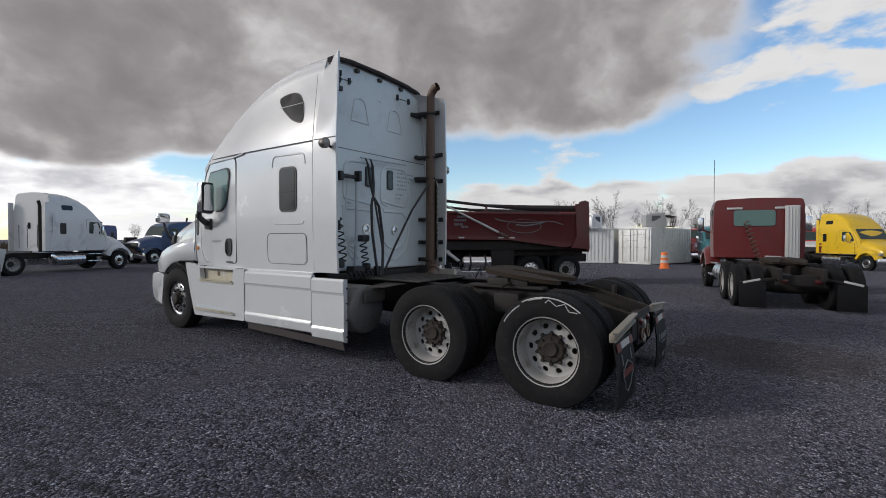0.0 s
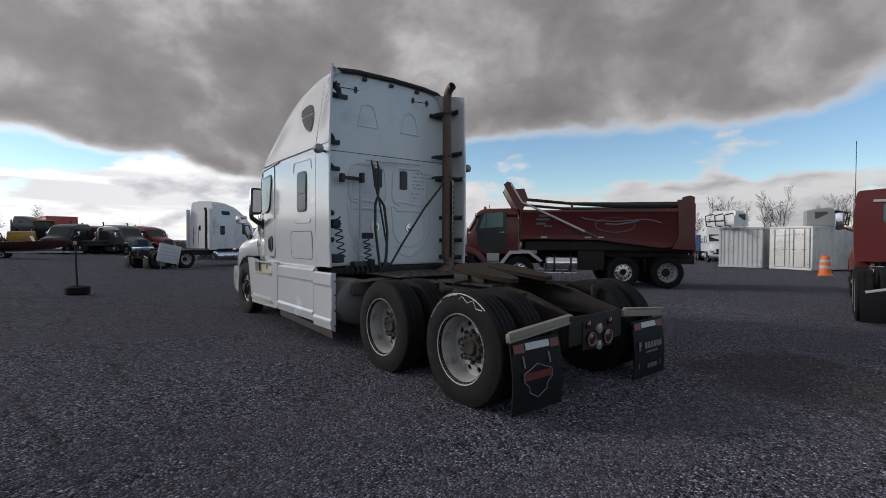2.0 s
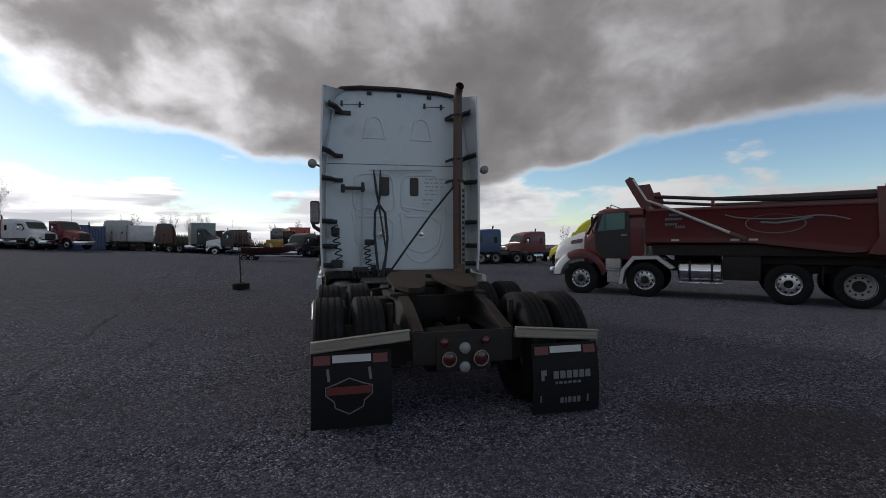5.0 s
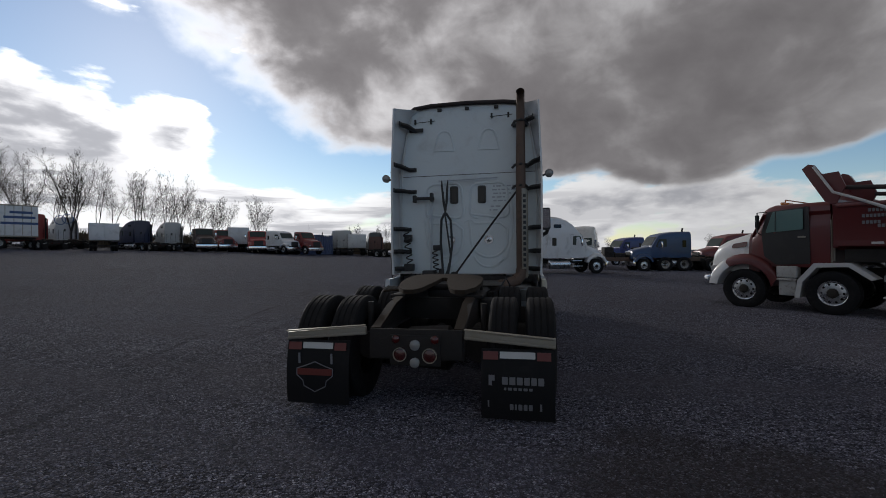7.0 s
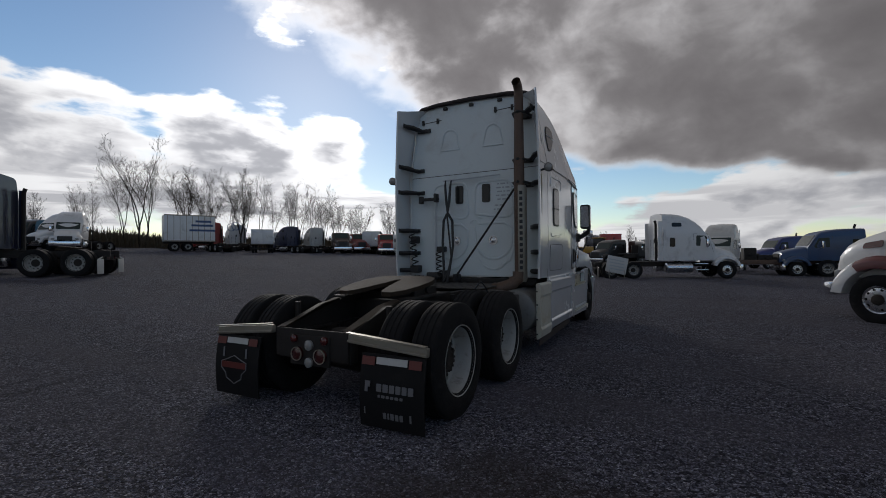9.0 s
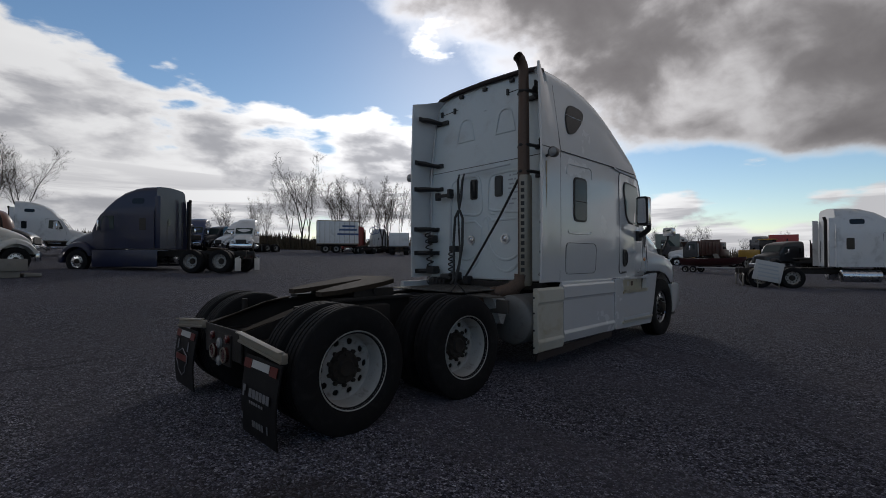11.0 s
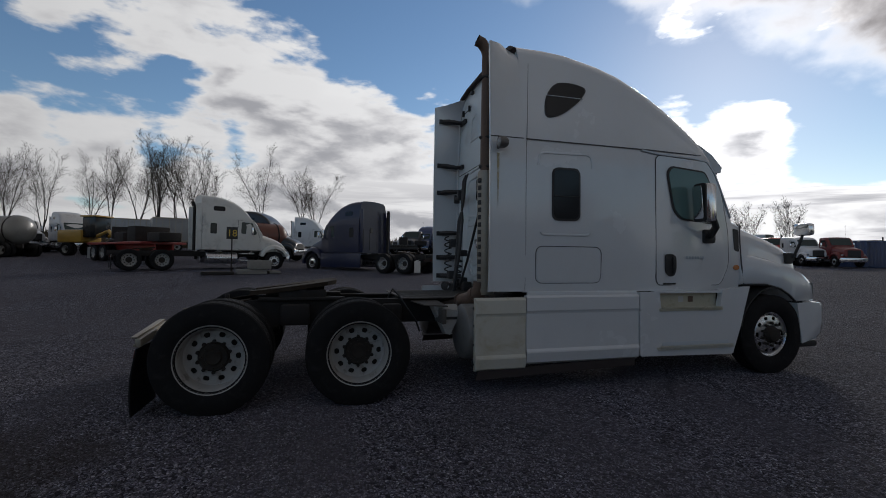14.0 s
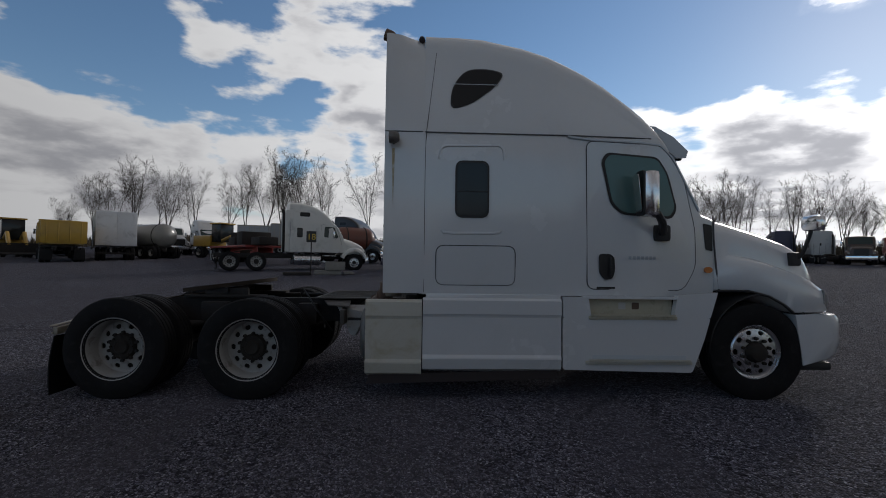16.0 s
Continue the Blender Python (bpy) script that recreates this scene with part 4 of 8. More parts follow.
        if s > 0:   # rust run under the lamp
            part("rust_streak", slab(bmesh.new(), [(1.345, 2.52), (1.375, 2.52), (1.372, 2.30), (1.362, 1.95), (1.354, 2.20)], 0.0025, lambda u, v, w: (sh.x(1.7, v) + 0.001 + w, u, v)), M["rust_run"], t, "thin brown rust streak")
        # amber marker
        bm = bmesh.new()
        slab(bm, [(4.73 + 0.050 * math.cos(a), 1.320 + 0.033 * math.sin(a)) for a in (k * math.pi / 8 for k in range(16))], 0.02, sh.drape(s, 0.001))
        part("marker_lamp", bm, M["amber"], t)
        # door mirror
        bm = bmesh.new()
        box(bm, (s * 1.345, 3.93, 2.08), (0.18, 0.16, 0.46), 0.05)
        mir = part("mirror", bm, M["chrome"], t, "chrome door mirror")
        bm = bmesh.new()
        slab(bm, rect(-0.07, -0.19, 0.07, 0.19, 0.03), 0.004, lambda u, v, w: (s * 1.345 + u, 3.822 - w - 0.10 * v - 0.008, 2.08 + v))
        part("mirror_glass", bm, M["mirror"], mir)
        part("bezel", slab(bmesh.new(), rect(-0.088, -0.226, 0.088, 0.226, 0.045), 0.018, lambda u, v, w: (s * 1.345 + u, 3.856 - w, 2.08 + v)), M["black"], mir)
        bm = bmesh.new()
        tube(bm, [(s * 1.39, 4.0, 1.88), (s * 1.36, 4.06, 1.80), (s * 1.22, 4.14, 1.72), (s * 1.12, 4.16, 1.70)], [0.035, 0.04, 0.045, 0.05], 8)
        box(bm, (s * 1.15, 4.16, 1.70), (0.08, 0.17, 0.17), 0.03)
        part("mirror_arm", bm, M["black"], mir)
        # bonnet mirror
        bm = bmesh.new()
        tube(bm, [(s * 0.90, 5.80, 1.44), (s * 0.95, 5.83, 1.50), (s * 1.01, 5.85, 1.66), (s * 1.03, 5.87, 1.78)], 0.02, 6)
        box(bm, (s * 0.895, 5.78, 1.45), (0.07, 0.12, 0.15), 0.02)
        bmir = part("bonnet_mirror", bm, M["black"], t)
        bm = bmesh.new()
        box(bm, (s * 1.04, 5.88, 1.84), (0.22, 0.12, 0.17), 0.045)
        part("mirror_head", bm, M["chrome"], bmir)

    # roof visor, its underside's shade put into the grey, and windscreen
    bm = bmesh.new()
    rings = []
    for y, z, w in ((4.06, 2.90, 0.86), (4.22, 2.84, 0.95), (4.40, 2.73, 1.0), (4.54, 2.60, 1.0), (4.53, 2.56, 1.0), (4.42, 2.54, 1.0), (4.20, 2.70, 0.96)):
        rings.append([(-w, y - 0.08, z - 0.06), (-w * 0.9, y, z), (-w * 0.5, y + 0.03, z + 0.02), (0, y + 0.04, z + 0.03), (w * 0.5, y + 0.03, z + 0.02), (w * 0.9, y, z), (w, y - 0.08, z - 0.06)])
    loft(bm, rings + [rings[0]], close=False, cap=False)
    for sx in (-1, 1):
        slab(bm, [(4.02, 2.87), (4.16, 2.86), (4.36, 2.75), (4.52, 2.60), (4.50, 2.53), (4.40, 2.52), (4.22, 2.66)], 0.03, lambda u, v, w: (sx * (0.985 + w), u, v))
    part("sun_visor", bm, M["groove"], t, "roof visor, greyed all over for its shaded underside")
    bm = bmesh.new()
    slab(bm, rect(-0.90, 0.03, 0.90, 0.80, 0.1), 0.012, lambda u, v, w: (u, 4.655 - v * 0.555 + w, 1.98 + v * 0.86 + w * 0.5))
    part("windscreen", bm, M["cabglass"], t)

    # bonnet with its flared wheel arches, and the bumper
    bm, rings = bmesh.new(), []
    TOP = [(4.80, 1.905), (5.0, 1.865), (5.42, 1.75), (5.8, 1.635), (5.98, 1.53), (6.08, 1.37), (6.15, 1.10)]
    CREST = [(4.80, 1.40), (5.0, 1.44), (5.25, 1.41), (5.5, 1.34), (5.75, 1.25), (5.95, 1.14), (6.15, 0.99)]
    ARCH = [(4.80, 1.10), (5.1, 1.11), (5.3, 1.055), (5.45, 0.975), (5.56, 0.885), (6.15, 0.885)]
    FLANK = [(4.80, 1.03), (5.0, 1.11), (5.3, 1.17), (5.7, 1.165), (5.95, 1.10), (6.06, 1.02), (6.15, 0.88)]
    SIDE = [(4.80, 1.0), (5.0, 0.975), (5.4, 0.93), (5.7, 0.89), (5.95, 0.84), (6.15, 0.74)]
    for y in (4.80, 4.85, 4.92, 5.0, 5.15, 5.3, 5.38, 5.45, 5.5, 5.56, 5.65, 5.75, 5.85, 5.95, 6.02, 6.08, 6.12, 6.15):
        zt, zc, zb, xf, xs = (table(y, q) for q in (TOP, CREST, ARCH, FLANK, SIDE))
        half = [(xf - 0.02, zb), (xf, zb + 0.02), (xf, zb + (zc - zb) * 0.45), (xf - 0.008, zb + (zc - zb) * 0.75), (xf - 0.03, zc - 0.02), (xs + (xf - xs) * 0.45, zc + 0.018), (xs + 0.008, zc + 0.045),
                (xs, zc + (zt - zc) * 0.4), (xs * 0.985, zc + (zt - zc) * 0.62), (xs * 0.94, zc + (zt - zc) * 0.82), (xs * 0.85, zt - 0.025), (xs * 0.7, zt), (xs * 0.4, zt + 0.015), (0.05, zt + 0.02)]
        rings.append([(x, y, z) for x, z in half] + [(-x, y, z) for x, z in half[::-1]])
    loft(bm, rings)
    bon = part("bonnet", bm, M["white"], t, sharp=50)
    for s in (-1, 1):
        bm, rings = bmesh.new(), []   # dark liner over the wheel
        for x in (0.62, 1.15):
            rings.append([(s * x, y, z) for y, z in arc(5.25, 0.50, 0.58, 35, 185, 18)] + [(s * x, y, z) for y, z in arc(5.25, 0.50, 0.565, 185, 35, 18)])
        loft(bm, rings)
        part("wheel_liner", bm, M["black"], t)
        bm = bmesh.new()   # rolled black edge of the arch
        tube(bm, [(s * (table(y, FLANK) - 0.012), y, table(y, ARCH) - 0.004) for y in (4.82, 4.9, 5.1, 5.2, 5.3, 5.38, 5.45, 5.5, 5.56)], 0.014, 6)
        part("arch_lip", bm, M["black"], bon)
        bm, rings = bmesh.new(), []   # headlamp wrapped round the corner
        for k in range(6):
            y = 5.93 + 0.044 * k
            x, hi, lo = table(y, FLANK) + 0.004, table(y, CREST) - 0.03 - 0.012 * k, 0.91 + 0.035 * max(0, 2 - k)
            rings.append([(s * x, y, lo), (s * x, y, hi), (s * (x - 0.05), y - 0.004, hi + 0.004), (s * (x - 0.05), y - 0.004, lo)])
        loft(bm, rings)
        part("headlamp", bm, M["clear_lamp"], t)
        bm = bmesh.new()
        ribbon(bm, [(4.79, 1.88), (4.795, 1.66), (4.81, 1.46), (4.83, 1.2), (4.84, 1.11)], 0.022, 0.006, lambda u, v, w: (s * (1.024 + w + max(0.0, 1.5 - v) * 0.035), u, v))
        part("bonnet_gap", bm, M["gap"], t)
        bm = bmesh.new()   # intake louvre between door and bonnet
        slab(bm, round_poly([(4.67, 1.82), (4.775, 1.80), (4.785, 1.52), (4.70, 1.54)], 0.02), 0.006, sh.drape(s, 0.002))
        part("cowl_louvre", bm, M["black"], t)
    bm = bmesh.new()
    rings = []
    for x in (-1.175, -1.14, -1.02, -0.8, 0.8, 1.02, 1.14, 1.175):
        e = {0.8: 0.0, 1.02: 0.05, 1.14: 0.15, 1.175: 0.24}[abs(x)]
        rings.append([(x, y - e * (1 if y > 5.95 else 0.0), z) for y, z in ((5.57, 0.865), (6.02, 0.875), (6.17, 0.865), (6.21, 0.82), (6.22, 0.62), (6.18, 0.46), (6.10, 0.40), (6.0, 0.37), (5.65, 0.34))])
    loft(bm, rings)
    part("bumper", bm, M["white"], t)
    bm = bmesh.new()
    box(bm, (0, 5.84, 0.315), (2.2, 0.36, 0.09), 0.03)
    part("air_dam", bm, M["black"], t)

    # skirts and steps
    prof = [(-0.05, 0.205), (-0.012, 0.23), (0.008, 0.33), (0.005, 0.345), (-0.008, 0.372), (-0.012, 0.60), (-0.011, 0.78), (-0.005, 0.80), (0.003, 0.815), (0.0, 0.95), (-0.02, 0.975)]
    for s in (-1, 1):
        for y0, y1, dz in ((1.110, 1.673, 0.012), (1.683, 3.085, 0.035)):
            bm = bmesh.new()
            profile_slab(bm, [(dx, z + dz * (1 if z > 0.5 else 2)) for dx, z in prof], y0, y1, s, 1.245)
            sk = part("side_skirt", bm, M["skirt"] if y0 < 1.2 and s > 0 else M["white"], t, "dirt-stained white side skirt" if y0 < 1.2 else "", sharp=6)
            if y0 < 1.2:
                for z in (0.3, 0.5, 0.7, 0.88):
                    part("bolt", tube(bmesh.new(), [(s * 1.19, 1.106, z), (s * 1.19, 1.098, z)], 0.012, 8), M["black"], sk)
        part("sill_panel", box(bmesh.new(), (s * 1.185, 2.40, 1.012), (0.03, 1.38, 0.072), 0.008), M["white"], t)
        bm = bmesh.new()   # rubber lip under the skirts
        slab(bm, [(1.15, 0.235), (3.05, 0.29), (3.05, 0.20), (1.12, 0.14)], 0.012, lambda u, v, w: (s * (1.20 + w), u, v))
        part("skirt_lip", bm, M["seal"], t)
        P = lambda u, v, w: (s * (1.175 + w), u, v)
        bm = bmesh.new()
        slab(bm, round_poly([(3.10, 0.30), (4.43, 0.275), (4.56, 0.62), (4.62, 0.83), (3.10, 0.83)], 0.03), 0.07, P)
        slab(bm, [(3.10, 0.83), (3.39, 0.83), (3.36, 1.035), (3.10, 1.035)], 0.07, P)
        slab(bm, [(4.24, 0.83), (4.62, 0.83), (4.70, 1.09), (4.28, 1.06)], 0.07, P)
        slab(bm, [(3.30, 1.015), (4.40, 1.015), (4.40, 1.045), (3.30, 1.045)], 0.06, P)
        steps = part("step_fairing", bm, M["white"], t)
        bm = bmesh.new()
        slab(bm, rect(3.37, 0.83, 4.26, 1.02), 0.01, lambda u, v, w: (s * (1.15 + w), u, v))
        part("kick_plate", bm, M["step"], steps, "scuffed cream kick plate")
        for z, y0, y1, out in ((0.825, 3.36, 4.27, 0.095), (0.375, 3.33, 4.42, 0.105)):
            bm = bmesh.new()
            box(bm, (s * (1.165 + out / 2), (y0 + y1) / 2, z), (out, y1 - y0, 0.035), 0.012)
            for k in range(2):
                box(bm, (s * (1.172 + out), (y0 + y1) / 2, z + 0.02 + 0.012 * k), (0.02, (y1 - y0) * 0.95, 0.008))
            part("step", bm, M["step" if z > 0.5 else "skirt"], steps)
        for y, mat in ((3.70, "tape_white"), (3.84, "rust")):
            part("sticker", slab(bmesh.new(), rect(y, 0.905, y + 0.075, 0.975, 0.012), 0.001, lambda u, v, w: (s * (1.1605 + w), u, v)), M[mat], steps)
        bm = bmesh.new()
        slab(bm, rect(3.40, 0.405, 4.36, 0.45, 0.015), 0.003, lambda u, v, w: (s * (1.245 + w), u, v))
        part("step_pocket", bm, M["groove"], steps)
        # tank behind the skirt
        bm = bmesh.new()
        lathe(bm, [(0.0, 0.0), (0.02, 0.24), (0.05, 0.29), (0.08, 0.30), (1.6, 0.30), (1.65, 0.0)], 28)
        bmesh.ops.transform(bm, matrix=Matrix.Translation((s * 0.88, 1.02, 0.60)) @ Matrix.Rotation(radians(90), 4, "Z"), verts=bm.verts)
        part("fuel_tank", bm, M["tank"], t, "dull grey fuel tank")
    for o in t.children:
        o.location.y += CAB
        o.location.z += 0.022
    chassis(t)
    return t


def chassis(t):
    """Frame, deck plates, fifth wheel, exhaust, hoses, tail."""
    for s in (-1, 1):
        bm = bmesh.new()
        sec = [(0.43, 0.95), (0.35, 0.95), (0.35, 0.93), (0.42, 0.93), (0.42, 0.70), (0.35, 0.70), (0.35, 0.68), (0.43, 0.68)]
        rings = []
        for y, d0, d1 in ((6.0, 0, 0), (-1.05, 0, 0), (-1.32, -0.03, 0), (-1.86, -0.20, 0.0)):
            rings.append([(s * x, y, z + (d0 if z > 0.8 else d1)) for x, z in sec])
        loft(bm, rings)
        rail = part("frame_rail", bm, M["frame"], t)
        bm = bmesh.new()   # bare ramp plate on the sloping tail of the rail
        slab(bm, [(-1.08, 0.0), (-1.34, 0.0), (-1.86, 0.0), (-1.86, 0.085), (-1.08, 0.085)], 0.012,
             lambda u, v, w: (s * (0.335 + v), u, 0.955 + w - 0.03 * smooth(-1.05, -1.32, u) - max(0, (-1.32 - u)) * 0.315))
        part("ramp_plate", bm, M["fifth"], rail, "worn bare steel ramp plate")
        # side tanks, hangers and torque parts near the axles
        for y in (0.0, -1.31):
            bm = bmesh.new()
            box(bm, (s * 0.50, y, 0.62), (0.12, 0.36, 0.20), 0.03)
            tube(bm, [(s * 0.52, y + 0.3, 0.55), (s * 0.52, y - 0.3, 0.55)], 0.13, 12)
            tube(bm, [(s * 0.56, y - 0.16, 0.55), (s * 0.56, y - 0.16, 0.95)], 0.03, 8)
            part("air_spring", bm, M["frame"], t)
        part("hanger_bracket", box(bmesh.new(), (s * 0.52, -0.62, 0.80), (0.14, 0.30, 0.22), 0.03), M["frame"], t)
        part("hanger_bracket", box(bmesh.new(), (s * 0.50, 0.42, 0.78), (0.12, 0.22, 0.24), 0.03), M["frame"], t)
    for y, z in ((-1.80, 0.60), (-0.66, 0.80), (0.6, 0.80), (2.5, 0.8), (4.4, 0.8)):
        bm = bmesh.new()
        box(bm, (0, y, z), (0.84, 0.10, 0.24), 0.015)
        part("crossmember", bm, M["frame"], t)
    for y in (0.0, -1.31):
        bm = bmesh.new()
        tube(bm, [(-1.05, y, 0.49), (-0.3, y, 0.49), (-0.2, y, 0.49), (0.2, y, 0.49), (0.3, y, 0.49), (1.05, y, 0.49)], [0.07, 0.08, 0.2, 0.22, 0.09, 0.07], 14)
        tube(bm, [(0.03, y, 0.5), (0.03, y + 0.5, 0.60)], [0.12, 0.06], 12)
        part("axle", bm, M["frame"], t)
    bm = bmesh.new()
    tube(bm, [(-0.95, 5.23, 0.45), (0.95, 5.23, 0.45)], 0.06, 10)
    part("front_axle", bm, M["frame"], t)
    bm = bmesh.new()
    box(bm, (0, 4.6, 0.85), (0.8, 1.6, 0.5), 0.08)
    part("engine_block", bm, M["frame"], t)
    # deck plate behind the cab
    bm = bmesh.new()
    slab(bm, rect(-0.62, 0.52, 0.62, 1.60, 0.02), 0.012, lambda u, v, w: (u, v, 0.962 + w))
    deckp = part("deck_plate", bm, M["deck"], t, "dirty aluminium deck plate")
    for k in range(10):
        part("tread_rib", box(bmesh.new(), (-0.5 + 0.11 * k, 1.05, 0.976), (0.02, 1.0, 0.006)), M["deck"], deckp)
    for s, y0 in ((1, 0.62), (-1, 0.75)):
        bm = bmesh.new()
        slab(bm, [(y0, 0.0), (y0 + 0.30, 0.0), (y0 + 0.34, 0.34), (y0 + 0.10, 0.26)], 0.012, lambda u, v, w: (s * (0.60 + v), u, 0.93 - v * 0.10 + w))
        box(bm, (s * 0.85, y0 + 0.28, 0.80), (0.34, 0.05, 0.16), 0.015)
        part("deck_wing", bm, M["deck"], t)
    bm = bmesh.new()
    loft(bm, [[(0.72, 0.80, 0.905), (0.72, 1.12, 0.905), (0.72, 1.09, 0.74), (0.72, 1.02, 0.58), (0.72, 0.96, 0.58)], [(0.86, 0.82, 0.895), (0.86, 1.12, 0.84), (0.86, 1.08, 0.72), (0.86, 1.01, 0.58), (0.86, 0.96, 0.60)]])
    brk = part("tank_bracket", bm, M["rim"], t, "dirty white sheet metal bracket")
    part("bracket_slot", box(bmesh.new(), (0.862, 1.01, 0.765), (0.006, 0.16, 0.03), 0.002), M["black"], brk)
    part("brake_line", tube(bmesh.new(), [(0.62, 0.36, 0.98), (0.68, 0.40, 1.08), (0.72, 0.47, 1.0), (0.74, 0.56, 0.86), (0.72, 0.66, 0.72), (0.62, 0.72, 0.60)], 0.010, 6), M["black"], t)
    # fifth wheel, tilted, open to the rear
    bm = bmesh.new()
    half = [(0.0, -0.42), (0.035, -0.44), (0.06, -0.62), (0.16, -1.02), (0.22, -1.10), (0.33, -1.10), (0.42, -0.96), (0.46, -0.72), (0.46, -0.46), (0.40, -0.28), (0.26, -0.19), (0.0, -0.17)]
    outline = half + [(-x, y) for x, y in half[-2:0:-1]]
    slab(bm, outline, 0.045, lambda u, v, w: (u, v, 1.075 + w + (v + 0.5) * 0.13))
    fw = part("fifth_wheel", bm, M["fifth"], t, "greasy brown fifth wheel plate")
    bm = bmesh.new()
    for s in (-1, 1):
        box(bm, (s * 0.40, -0.55, 1.0), (0.06, 0.5, 0.12), 0.02)
        box(bm, (s * 0.42, -0.55, 0.965), (0.16, 0.9, 0.03), 0.008)
    tube(bm, [(-0.46, -0.55, 1.03), (0.46, -0.55, 1.03)], 0.035, 10)
    part("pivot_bracket", bm, M["frame"], fw)
    bm = bmesh.new()
    tube(bm, [(-0.45, -0.6, 1.0), (-0.62, -0.62, 0.99), (-0.70, -0.62, 0.98)], 0.014, 6)
    part("release_handle", bm, M["fifth"], fw)
    # wheels
    for s in (-1, 1):
        for y in (0.0, -1.31):
            wheel(t, s * 1.08, y, nuts=True)
        wheel(t, s * 1.04, 5.23, dual=False, steer=True, nuts=True)
    # chalk scrawl on the left rear tyre's shoulder
    bm = bmesh.new()
    for r, a0, a1 in ((0.480, 62, 130), (0.462, 30, 58), (0.470, 70, 88)):
        tube(bm, [(-1.213 + (0.012 if r > 0.475 else 0.004), -1.31 + r * math.cos(radians(a)), 0.49 + r * math.sin(radians(a))) for a in range(a0, a1 + 1, 4)], 0.006, 4)
    tube(bm, [(-1.211, -1.31 + rr * math.cos(radians(a)), 0.49 + rr * math.sin(radians(a))) for rr, a in ((0.465, 128), (0.43, 120), (0.47, 112), (0.425, 104), (0.465, 94), (0.435, 90))], 0.005, 4)
    part("tyre_chalk_mark", bm, M["tape_white"], t, "white crayon scrawl")

    # tail: mudflap hangers, flaps, lamps
    for s, xa, xb, za, zb in ((-1, -0.455, -1.21, 0.780, 0.715), (1, 0.43, 1.195, 0.760, 0.700)):
        bm = bmesh.new()
        L = abs(xb - xa)
        rot = Matrix.Rotation(math.atan2(zb - za, xb - xa) if s > 0 else math.atan2(za - zb, xa - xb), 3, "Y").inverted()
        mid = Vector(((xa + xb) / 2, -1.88, (za + zb) / 2 - 0.04))
        box(bm, mid, (L, 0.05, 0.075), 0.012, rot)
        box(bm, mid + Vector((0, -0.03, 0.05)), (L, 0.05, 0.012), 0.004, rot)
        box(bm, mid + Vector((0, -0.03, -0.02)), (L, 0.012, 0.02), 0.004, rot)
        hang = part("flap_hanger", bm, M["galv"], t, "bent galvanised mudflap hanger")
        x0, x1 = (-1.205, -0.605) if s < 0 else (0.575, 1.185)
        ztop, zlow = (0.645, 0.075) if s < 0 else (0.615, 0.03)
        bm = bmesh.new()
        rings = []
        for k in range(9):
            f = k / 8
            y = -1.885 - 0.03 * math.sin(f * 3.0) - 0.02 * f
            rings.append([(x0, y, ztop + (zlow - ztop) * f), (x1, y - 0.01 * f, ztop + (zlow - ztop) * f), (x1, y - 0.012 - 0.01 * f, ztop + (zlow - ztop) * f), (x0, y - 0.012, ztop + (zlow - ztop) * f)])
        loft(bm, rings)
        flap = part("mudflap", bm, M["flap"], t, "black rubber mudflap with white print")
        F = lambda u, v, w: (u, -1.905 - 0.035 * math.sin((ztop - v) / (ztop - zlow) * 3.0) - 0.026 * (ztop - v) / (ztop - zlow) - w, v)
        w3 = (x1 - x0)
        for a, b, mat in ((0.03, 0.235, "tape_red"), (0.26, 0.74, "tape_white"), (0.765, 0.95, "tape_red")):
            bm = bmesh.new()
            slab(bm, rect(x0 + w3 * a, ztop - (0.074 if "white" in mat else 0.086), x0 + w3 * b, ztop - 0.02), 0.004, F)
            part("reflector", bm, M[mat], flap)
        if s < 0:     # printed shield badge as plain shapes
            c = (x0 + x1) / 2 - 0.02
            bm = bmesh.new()
            sh_pts = [(-0.20, 0.0), (-0.20, 0.075), (-0.12, 0.10), (0, 0.15), (0.12, 0.10), (0.20, 0.075), (0.20, 0.0), (0.13, -0.06), (0.12, -0.12), (0, -0.185), (-0.12, -0.12), (-0.13, -0.06), (-0.20, 0.0)]
            ribbon(bm, [(c + x * 0.86, 0.335 + z * 0.80) for x, z in sh_pts], 0.010, 0.003, F)
            ribbon(bm, [(c - 0.16, 0.53), (c - 0.15, 0.44)], 0.022, 0.003, F)
            ribbon(bm, [(c + 0.15, 0.53), (c + 0.16, 0.44)], 0.022, 0.003, F)
            part("print_outline", bm, M["letter"], flap)
            bm = bmesh.new()
            slab(bm, rect(c - 0.165, 0.338, c + 0.165, 0.395, 0.01), 0.003, F)
            part("print_band", bm, M["tape_red"], flap)
        else:
            for z, h, x, wd in ((0.330, 0.062, 0.752, (0.048, 0.050, 0.048, 0.046, 0.044, 0.048)), (0.284, 0.022, 0.768, (0.02, 0.034, 0.028, 0.03, 0.034, 0.028)), (0.120, 0.050, 0.815, (0.030, 0.016, 0.032, 0.03, 0.03))):
                for w in wd:   # printed words as plain bars
                    part("print_bar", slab(bmesh.new(), rect(x, z, x + w, z + h, 0.006, 2), 0.002, F), M["letter"], flap)
                    x += w + 0.012
            part("print_mark", slab(bmesh.new(), [(0.640, 0.32), (0.668, 0.32), (0.668, 0.36), (0.690, 0.36), (0.690, 0.405), (0.640, 0.405)], 0.003, F), M["letter"], flap)
            for u0, v0, u1, v1 in ((0.632, 0.14, 0.644, 0.195), (1.062, 0.12, 1.078, 0.18)):
                part("print_mark", slab(bmesh.new(), rect(u0, v0, u1, v1), 0.003, F), M["letter"], flap)
